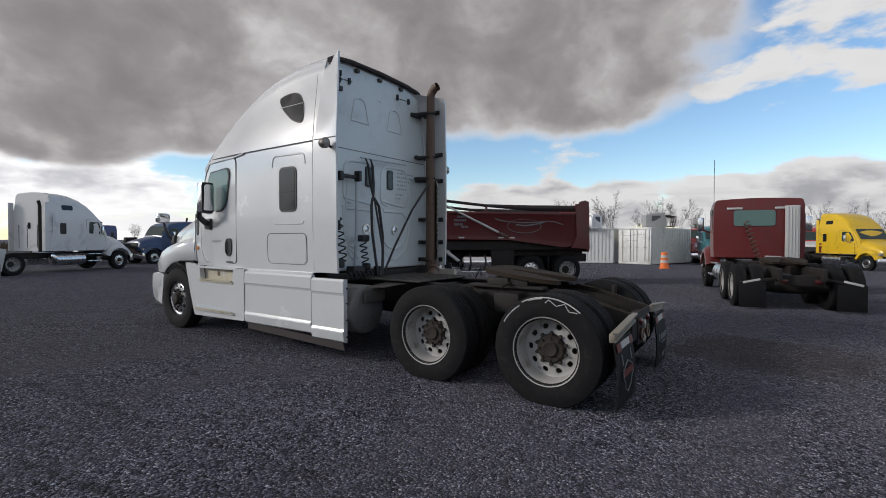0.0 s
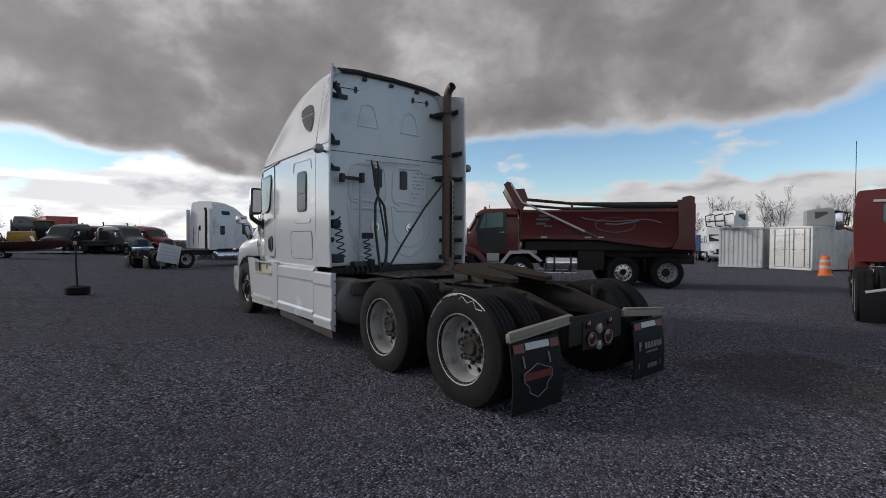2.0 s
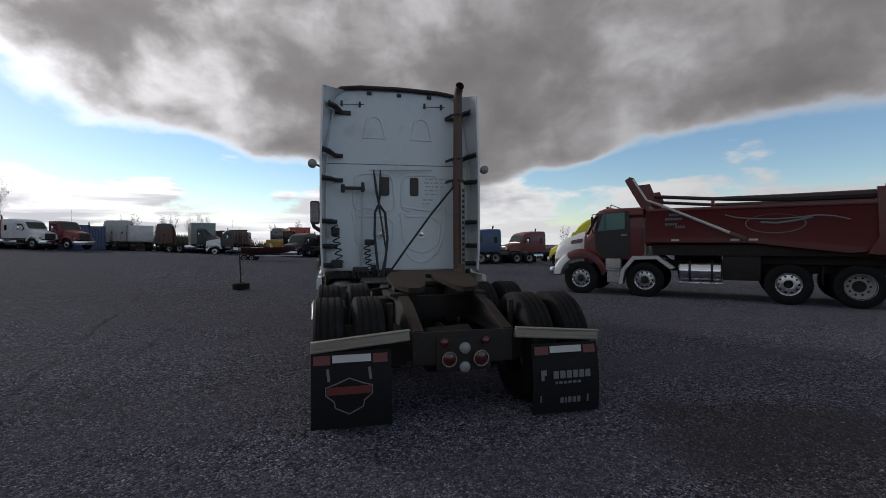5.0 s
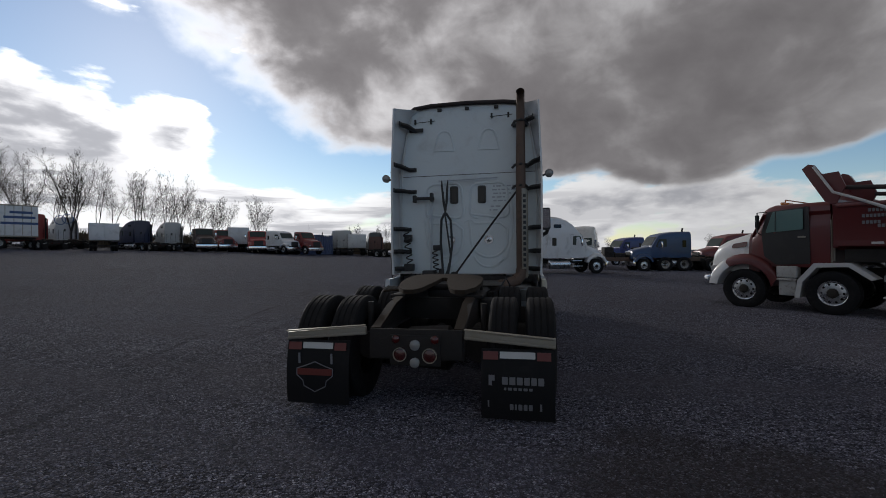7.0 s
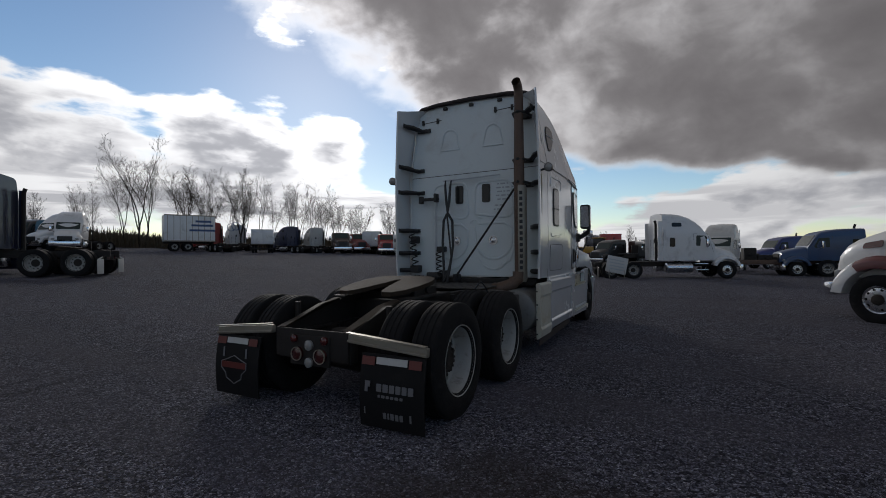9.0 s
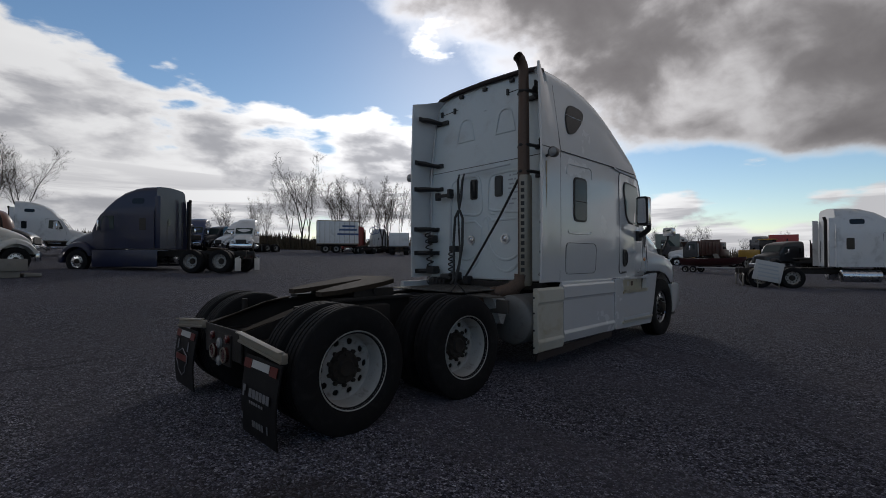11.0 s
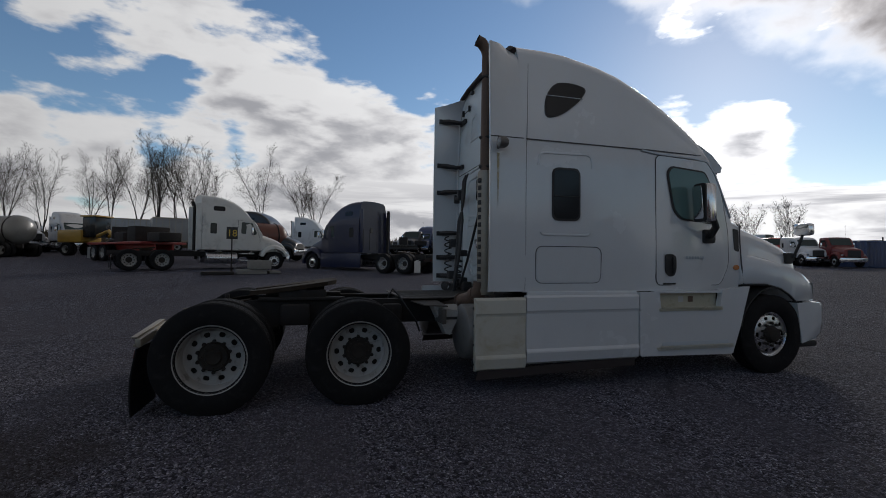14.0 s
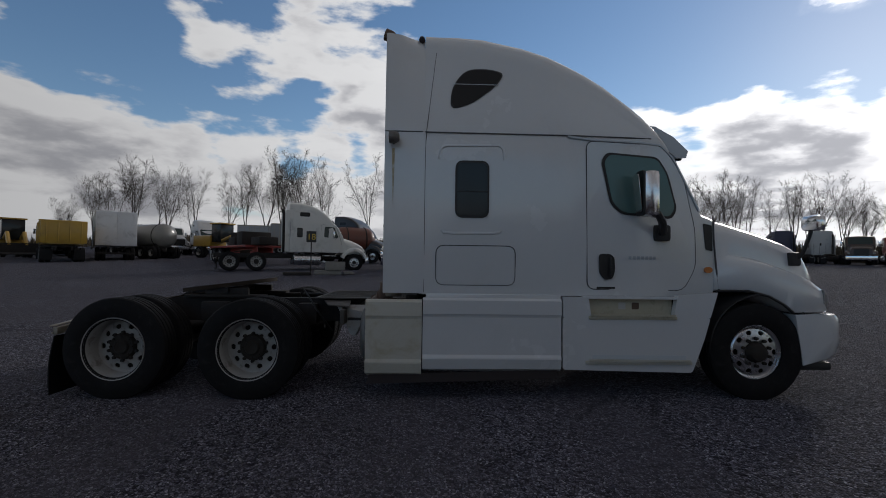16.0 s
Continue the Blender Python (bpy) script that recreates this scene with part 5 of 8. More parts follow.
    bm = bmesh.new()
    box(bm, (-0.01, -1.87, 0.63), (0.84, 0.02, 0.26), 0.008)
    box(bm, (-0.01, -1.885, 0.575), (0.46, 0.02, 0.27), 0.01)
    tail = part("tail_plate", bm, M["frame"], t)
    for x, z, r, mat in ((-0.18, 0.674, 0.036, "red_lamp"), (0.17, 0.674, 0.036, "red_lamp"), (-0.006, 0.624, 0.046, "clear_lamp"), (-0.14, 0.541, 0.062, "deep_red"), (0.127, 0.537, 0.066, "deep_red"), (-0.008, 0.471, 0.044, "clear_lamp")):
        bm = bmesh.new()
        lathe(bm, [(0.0, r), (0.02, r), (0.024, r * 0.86), (0.020, r * 0.84), (0.028, r * 0.5), (0.030, 0.0)], 24)
        bmesh.ops.transform(bm, matrix=Matrix.Translation((x, -1.895, z)) @ Matrix.Rotation(radians(-90), 4, "Z"), verts=bm.verts)
        part("tail_lamp", bm, M[mat], tail)
        if r > 0.06:
            bm = bmesh.new()
            lathe(bm, [(0.02, r), (0.030, r), (0.030, r * 0.88), (0.022, r * 0.86)], 24)
            bmesh.ops.transform(bm, matrix=Matrix.Translation((x, -1.896, z)) @ Matrix.Rotation(radians(-90), 4, "Z"), verts=bm.verts)
            part("lamp_ring", bm, M["galv"], tail)
    # exhaust stack
    bm = bmesh.new()
    tube(bm, [(0.87, 1.42, 1.15), (0.87, 1.42, 2.6), (0.872, 1.42, 3.4), (0.872, 1.42, 3.72), (0.873, 1.40, 3.79), (0.874, 1.345, 3.855), (0.874, 1.29, 3.875)], [0.075, 0.075, 0.066, 0.064, 0.064, 0.064, 0.064], 16, caps=False)
    stack = part("exhaust_pipe", bm, M["rust"], t, "brown heat-stained upright exhaust pipe")
    bm = bmesh.new()
    rings = []
    for z in (1.02, 1.06, 2.36, 2.40):
        rr = 0.105 if 1.03 < z < 2.38 else 0.09
        rings.append([(0.875 + rr * math.cos(q), 1.41 + rr * math.sin(q), z) for q in (radians(-85 + 170 * k / 12) for k in range(13))])
    loft(bm, rings, close=False, cap=False)
    shield = part("heat_shield", bm, M["galv"], stack, "perforated exhaust heat shield")
    for k in range(15):
        bm = bmesh.new()
        q = radians(-62)
        box(bm, (0.875 + 0.106 * math.cos(q), 1.41 + 0.106 * math.sin(q), 1.14 + k * 0.082), (0.008, 0.045, 0.05), 0.003, Matrix.Rotation(q, 3, "Z"))
        part("shield_hole", bm, M["black"], shield)
    bm = bmesh.new()
    tube(bm, [(0.87, 1.36, 1.16), (0.86, 1.35, 1.06), (0.78, 1.30, 0.98), (0.60, 1.22, 0.92), (0.45, 1.1, 0.86), (0.35, 1.0, 0.78)], 0.085, 14)
    for p in ((0.80, 1.315, 1.0), (0.58, 1.21, 0.915)):
        tube(bm, [(p[0] - 0.025, p[1] - 0.01, p[2] - 0.01), (p[0] + 0.025, p[1] + 0.01, p[2] + 0.012)], 0.096, 14)
    part("exhaust_elbow", bm, M["rust"], t)
    for z in (3.46, 2.78, 2.45):
        bm = bmesh.new()
        tube(bm, [(0.74, 1.64, z), (0.78, 1.44, z), (0.87, 1.345, z), (0.95, 1.42, z), (0.98, 1.62, z)], 0.022, 6)
        part("pipe_clamp", bm, M["black"], stack)
    # grab bar, hose hangers and air lines on the back wall
    bm = bmesh.new()
    box(bm, (-0.72, 1.60, 2.315), (0.36, 0.05, 0.05), 0.012)
    box(bm, (-0.575, 1.58, 2.33), (0.05, 0.10, 0.14), 0.012)
    box(bm, (-0.87, 1.61, 2.31), (0.06, 0.08, 0.12), 0.012)
    part("hose_bracket", bm, M["black"], t)
    bm = bmesh.new()
    tube(bm, [(-0.57, 1.62, 2.26), (-0.585, 1.60, 2.18), (-0.59, 1.60, 1.5), (-0.60, 1.62, 1.14)], 0.018, 8)
    part("grab_rail", bm, M["groove"], t)
    bm = bmesh.new()   # top bar and bungees that hold the lines
    tube(bm, [(-0.47, 1.63, 2.60), (0.0, 1.63, 2.615), (0.5, 1.63, 2.63)], 0.012, 6)
    part("hose_rail", bm, M["groove"], t)
    for dx in (-0.05, 0.05):
        bm = bmesh.new()
        tube(bm, [(-0.36 + dx, 1.60, 2.60), (-0.355 + dx * 0.9, 1.56, 2.5), (-0.345 + dx * 0.5, 1.54, 2.25), (-0.34, 1.52, 2.06)], [0.010, 0.018, 0.022, 0.014], 6)
        part("hose_hanger", bm, M["black"], t)
    for pts, r in (([(-0.35, 1.52, 2.06), (-0.40, 1.50, 1.95), (-0.41, 1.48, 1.6), (-0.38, 1.45, 1.25), (-0.36, 1.42, 1.0)], 0.020),
                   ([(-0.33, 1.52, 2.06), (-0.25, 1.50, 1.94), (-0.22, 1.46, 1.55), (-0.26, 1.42, 1.2), (-0.30, 1.40, 0.98)], 0.020),
                   ([(-0.34, 1.50, 2.04), (-0.29, 1.47, 1.7), (-0.24, 1.44, 1.35), (-0.30, 1.40, 1.1), (-0.36, 1.38, 0.99)], 0.014),
                   ([(0.80, 1.40, 2.36), (0.45, 1.47, 1.92), (0.05, 1.47, 1.38), (-0.18, 1.45, 1.06)], 0.016)):
        bm = bmesh.new()
        tube(bm, pts, r, 8)
        part("air_hose", bm, M["black"], t)
    for p0, p1, r in (((-1.0, 1.52, 1.75), (-0.92, 1.50, 1.2), 0.05), ((-0.52, 1.55, 1.45), (-0.48, 1.5, 1.0), 0.045), ((-0.9, 1.45, 1.02), (-0.45, 1.42, 1.0), 0.06)):
        bm = bmesh.new()
        sprung(bm, p0, p1, r, 6, 0.010)
        part("coiled_line", bm, M["black"], t)
    for c, sz in (((-0.98, 1.60, 1.66), (0.12, 0.12, 0.12)), ((-0.96, 1.58, 1.18), (0.16, 0.14, 0.12)), ((-0.48, 1.58, 1.50), (0.14, 0.12, 0.09)), ((-0.62, 1.58, 1.08), (0.22, 0.14, 0.10)), ((-0.2, 1.55, 1.05), (0.1, 0.12, 0.12)), ((-0.42, 1.58, 1.09), (0.08, 0.1, 0.14))):
        bm = bmesh.new()
        box(bm, c, sz, 0.02)
        part("coupling_block", bm, M["black"], t)
    bm = bmesh.new()
    box(bm, (0, 1.62, 1.0), (2.1, 0.12, 0.09), 0.02)
    part("sill_beam", bm, M["frame"], t)


main_truck()


# ---- other vehicles of the yard ----
ROOF = {
    "high": [(1.6, 3.80), (2.3, 3.78), (2.7, 3.72), (3.2, 3.55), (3.6, 3.29), (3.9, 2.98), (4.05, 2.72), (4.15, 2.66), (4.22, 2.60), (4.36, 2.46), (4.5, 2.21), (4.66, 1.93)],
    "mid": [(1.6, 3.05), (2.6, 3.04), (3.3, 2.98), (3.9, 2.86), (4.12, 2.74), (4.22, 2.62), (4.36, 2.42), (4.5, 2.18), (4.66, 1.93)],
    "day": [(1.6, 2.76), (3.9, 2.76), (4.12, 2.70), (4.22, 2.60), (4.36, 2.40), (4.5, 2.17), (4.66, 1.93)],
}


def bonnet_bm(blunt=False):
    bm, rings = bmesh.new(), []
    rows = ((4.66, 1.92, 1.0), (4.9, 1.88, 0.95), (5.3, 1.80, 0.9), (5.7, 1.70, 0.85), (6.0, 1.60, 0.82), (6.08, 1.45, 0.80), (6.1, 0.95, 0.78)) if blunt else \
        ((4.66, 1.90, 1.0), (4.9, 1.85, 0.97), (5.3, 1.72, 0.92), (5.6, 1.60, 0.87), (5.85, 1.44, 0.82), (5.97, 1.25, 0.78), (6.0, 0.95, 0.76))
    for y, zt, w in rows:
        half = [(w, 0.95), (w, 0.95 + (zt - 0.95) * 0.5), (w * 0.95, 0.95 + (zt - 0.95) * 0.78), (w * 0.8, zt - 0.05), (w * 0.5, zt), (0.1, zt + 0.015)]
        rings.append([(x, y, z) for x, z in half] + [(-x, y, z) for x, z in half[::-1]])
    return loft(bm, rings)


def fender_bm(s):
    bm, rings = bmesh.new(), []
    for x, d in ((0.78, 0.0), (1.05, 0.0), (1.15, 0.06), (1.19, 0.13)):
        outer = [(5.265 + 0.80 * math.cos(radians(a)), 0.50 + (0.86 - d) * math.sin(radians(a))) for a in range(20, 161, 14)]
        rings.append([(s * x, y, z) for y, z in outer] + [(s * x, y, z) for y, z in arc(5.265, 0.5, 0.63, 160, 20, 10)])
    return loft(bm, rings)


def cab_windows(sh, root, dark, sleeper, high):
    for s in (-1, 1):
        bm = bmesh.new()
        slab(bm, round_poly([(3.52, 1.90), (3.55, 2.50), (4.10, 2.48), (4.34, 1.95), (4.28, 1.85)], 0.06), 0.010, sh.drape(s))
        part("door_window", bm, M["cabglass"], root)
        bm = bmesh.new()
        edge = round_poly([(3.38, 1.06), (4.46, 1.06), (4.54, 1.6), (4.20, 2.58), (3.38, 2.60)], 0.06)
        ribbon(bm, edge + [edge[0]], 0.016, 0.004, sh.drape(s))
        part("door_seam", bm, M["gap"], root)
        if sleeper:
            bm = bmesh.new()
            slab(bm, rect(2.05, 1.85, 2.35, 2.38, 0.06), 0.010, sh.drape(s))
            part("sleeper_window", bm, M["glass"], root)
            if high:
                part("roof_window", slab(bmesh.new(), rect(2.2, 3.02, 2.75, 3.26, 0.08), 0.010, sh.drape(s)), M["glass"], root)
            bm = bmesh.new()
            ribbon(bm, [(1.70, 1.06), (1.70, 2.0), (1.70, 2.68)], 0.012, 0.004, sh.drape(s))
            part("panel_seam", bm, M["gap"], root)
    bm = bmesh.new()
    slab(bm, rect(-0.90, 0.03, 0.90, 0.80, 0.1), 0.012, lambda u, v, w: (u, 4.655 - v * 0.555 + w, 1.98 + v * 0.86 + w * 0.5))
    part("windscreen", bm, M["cabglass"], root)


def tractor(name, m, label, color, roof="high", group="", hood=None, blunt=False, second=None, skirts=False, flaps="flap", short=0.0):
    """A parked road tractor, its own origin on the ground under the first drive axle, y ahead. short: how much nearer the cab stands."""
    root = thing(name, m, label, "truck", group)
    day = roof == "day"
    back = 3.30 if day else 1.67
    sh = Shell([(1.6, 1.14), (4.0, 1.14), (4.65, 1.05)] if day else [(1.6, 1.16), (3.3, 1.16), (4.0, 1.12), (4.65, 1.0)], ROOF[roof], belt=2.69 if roof == "high" else 2.5)
    if day:
        sh.corner = 0.09
    bm = bmesh.new()
    sh.skin(bm, [y for y in (1.67, 1.72, 2.3, 2.7, 3.2) if y > back - 0.01] + [y for y in (3.32, 3.6, 3.8, 3.9, 4.0, 4.08, 4.15, 4.22, 4.36, 4.5, 4.66) if y > back])
    part("cab_shell", bm, M["paint"], root, color=color)
    cab_windows(sh, root, True, not day, roof == "high")
    bm = bmesh.new()   # dark gap and ribs of the back wall
    for x in () if day else (-0.8, -0.3, 0.3, 0.8):
        ribbon(bm, [(x, 1.2), (x, 2.3)], 0.03, 0.012, lambda u, v, w: (u, back - 0.002 - w, v))
    slab(bm, rect(-0.62, 1.98, 0.42, 2.44, 0.08) if day else rect(-0.25, 2.1, -0.1, 2.4, 0.04), 0.014, lambda u, v, w: (u, back - 0.002 - w, v))
    part("back_window", bm, M["doorglass"] if day else M["glass"], root)
    if roof == "high":
        for s in (-1, 1):
            bm = bmesh.new()
            box(bm, (s * (1.13 - 0.03), back - 0.13, 2.2), (0.03, 0.24, 2.3), 0.012)
            part("side_extender", bm, M["paint"], root, color=second or color)
    bm = bonnet_bm(blunt)
    part("bonnet", bm, M["paint"], root, color=hood or color)
    for s in (-1, 1):
        part("fender", fender_bm(s), M["paint"], root, color=hood or color)
        bm = bmesh.new()
        box(bm, (s * 0.86, 5.93, 1.05), (0.26, 0.12, 0.18), 0.04)
        part("headlamp", bm, M["clear_lamp"], root)
        bm = bmesh.new()
        box(bm, (s * 1.40, 4.02, 2.05), (0.18, 0.10, 0.45), 0.035)
        tube(bm, [(s * 1.36, 4.05, 1.9), (s * 1.05, 4.2, 1.75)], 0.025, 6)
        part("mirror", bm, M["chrome"], root)
        bm = bmesh.new()
        box(bm, (s * 0.39, 1.9 - short / 2, 0.81), (0.08, 8.0 - short, 0.26), 0.01)
        part("frame_rail", bm, M["frame"], root)
        bm = bmesh.new()
        tube(bm, [(s * 0.86, 1.9, 0.62), (s * 0.86, 1.93, 0.62), (s * 0.86, 3.35, 0.62), (s * 0.86, 3.38, 0.62)], [0.24, 0.29, 0.29, 0.24], 20)
        part("fuel_tank", bm, M["alu"], root)
        bm = bmesh.new()
        if skirts:
            box(bm, (s * 1.18, 3.0, 0.62), (0.05, 3.0, 0.75), 0.02)
            part("side_skirt", bm, M["paint"], root, color=color)
        else:
            box(bm, (s * 1.02, 3.85, 0.50), (0.28, 0.75, 0.06), 0.02)
            box(bm, (s * 0.98, 3.85, 0.85), (0.24, 0.75, 0.05), 0.02)
            part("step", bm, M["alu"], root)
        bm = bmesh.new()
        box(bm, (s * 0.88, -1.98, 0.34), (0.50, 0.02, 0.56), 0.005)
        part("mudflap", bm, M[flaps], root)
        bm = bmesh.new()
        box(bm, (s * 0.76, -1.95, 0.66), (0.7, 0.05, 0.05), 0.01, Matrix.Rotation(radians(s * 10), 3, "Y"))
        part("flap_hanger", bm, M["frame"], root)
        bm = bmesh.new()
        box(bm, (s * 0.9, -1.985, 0.65), (0.34, 0.012, 0.045), 0.004, Matrix.Rotation(radians(s * 14), 3, "Y"))
        part("reflector", bm, M["tape_white"], root)
        bm = bmesh.new()
        box(bm, (s * 0.3, -2.0, 0.66), (0.12, 0.03, 0.08), 0.01)
        part("tail_lamp", bm, M["red_lamp"], root)
        for y in (0.0, -1.31):
            wheel(root, s * 1.06, y)
        wheel(root, s * 1.03, 5.265, dual=False, steer=True)
    bm = bmesh.new()
    box(bm, (0, 6.02, 0.62), (2.3, 0.22, 0.42), 0.06)
    part("bumper", bm, M["paint"] if skirts else M["chrome"], root, color=color)
    bm = bmesh.new()
    slab(bm, rect(-0.55, 0.92, 0.55, 1.50 if blunt else 1.30, 0.08), 0.02, lambda u, v, w: (u, (6.10 if blunt else 6.0) + w, v))
    part("grille", bm, M["black"], root)
    bm = bmesh.new()
    half = [(0.0, -0.42), (0.06, -0.62), (0.16, -1.02), (0.33, -1.10), (0.46, -0.72), (0.46, -0.46), (0.26, -0.19), (0.0, -0.17)]
    slab(bm, half + [(-x, y) for x, y in half[-2:0:-1]], 0.05, lambda u, v, w: (u, v, 1.05 + w + (v + 0.5) * 0.1))
    box(bm, (0, -0.55, 1.0), (0.86, 0.5, 0.1), 0.02)
    part("fifth_wheel", bm, M["fifth"], root)
    bm = bmesh.new()
    for y in (0.0, -1.31):
        tube(bm, [(-1.0, y, 0.49), (-0.2, y, 0.49), (0.2, y, 0.49), (1.0, y, 0.49)], [0.07, 0.16, 0.16, 0.07], 10)
    part("drive_axle", bm, M["frame"], root)
    bm = bmesh.new()
    box(bm, (0, -1.9, 0.68), (0.9, 0.08, 0.22), 0.01)
    part("rear_crossmember", bm, M["frame"], root)
    bm = bmesh.new()
    box(bm, (0, 1.0, 0.96), (1.0, 1.0, 0.03), 0.01)
    part("deck_plate", bm, M["frame"], root)
    if not day:
        bm = bmesh.new()
        tube(bm, [(0.85, back - 0.3, 1.0), (0.85, back - 0.3, 3.2), (0.85, back - 0.36, 3.4)], 0.07, 10)
        part("exhaust_pipe", bm, M["frame"], root)
    for o in root.children if short else ():   # the cab and all before it stand closer to the drive axles
        if o.name.split(".")[0] not in ("frame_rail", "mudflap", "flap_hanger", "reflector", "tail_lamp", "fifth_wheel", "drive_axle", "rear_crossmember", "deck_plate") and not (o.name.startswith("wheel") and o.location.y < 2):
            o.location.y -= short
    return root


def tint(root, color, hood=None, names=("cab_shell", "side_extender", "bonnet", "fender", "bumper", "side_skirt", "box_body")):
    """Gives a copied vehicle its own paint colour."""
    for o in root.children:
        n = o.name.split(".")[0]
        if n in names:
            o.color = (*((hood or color) if n in ("bonnet", "fender") else color), 1)
    return root


H = (0.92, 0.38)
WHITE, BLUE, NAVY, RED, YELLOW, TEAL, BLACK, GREY = (0.62, 0.63, 0.64), (0.014, 0.050, 0.135), (0.005, 0.010, 0.040), (0.24, 0.018, 0.016), (0.62, 0.42, 0.02), (0.03, 0.14, 0.17), (0.016, 0.016, 0.018), (0.25, 0.26, 0.26)
white_far = tractor("semi_truck", stand(0.25, 23.16, H), "white high-roof sleeper tractor parked on the gravel", WHITE, group="parked tractors")
tractor("semi_truck", stand(-20.06, -7.81, (-0.38, 0.925)), "white sleeper tractor parked behind a row number sign", (0.60, 0.60, 0.57), group="parked tractors")
navy = tractor("semi_truck", stand(-18.4, 3.8, (-0.75, -0.66)), "dark navy high-roof sleeper tractor with white mudflaps", NAVY, group="parked tractors", skirts=True, flaps="tape_white")
blue_mid = tractor("semi_truck", stand(13.8, 31.1, (-0.985, -0.17)), "blue mid-roof sleeper tractor in the parked row", BLUE, roof="mid", group="parked tractors", blunt=True)
white_far.scale = blue_mid.scale = (0.93, 0.93, 0.93)
red_day = tractor("day_cab_truck", stand(9.4, -3.3, (0.982, 0.19)), "dark red day-cab tractor with worn tandem frame", (0.125, 0.014, 0.014), roof="day", group="parked tractors", blunt=True, short=1.32)


def day_cab_extras():
    """Headache panel, hoses and beacon wires of the red day cab."""
    bm = bmesh.new()
    box(bm, (0.80, 1.86, 1.80), (0.34, 0.10, 1.50), 0.02)
    for k in range(4):
        box(bm, (0.69 + 0.075 * k, 1.805, 1.80), (0.012, 0.02, 1.4))
    part("stack_guard", bm, M["tape_white"], red_day, "bright perforated stack guard")
    bm = bmesh.new()
    sprung(bm, (-0.35, 1.70, 2.1), (-0.1, 1.4, 1.05), 0.07, 9, 0.02)
    part("coiled_line", bm, M["rust"], red_day)
    bm = bmesh.new()
    tube(bm, [(-1.12, 2.1, 2.6), (-1.12, 2.1, 4.0)], 0.008, 5)
    part("aerial", bm, M["black"], red_day)
    bm = bmesh.new()
    slab(bm, [(-0.1, 0), (0.55, 0.0), (0.4, 0.5), (0.1, 0.6)], 0.012, lambda u, v, w: (u, 0.9 + v, 1.05 + w + v * 0.1))
    part("loose_panel", bm, M["tape_white"], red_day)
    for s in (-1, 1):
        bm = bmesh.new()
        box(bm, (s * 0.6, 1.95, 2.5), (0.4, 0.03, 0.06), 0.01)
        part("sill_strip", bm, M["tape_white"], red_day)


day_cab_extras()


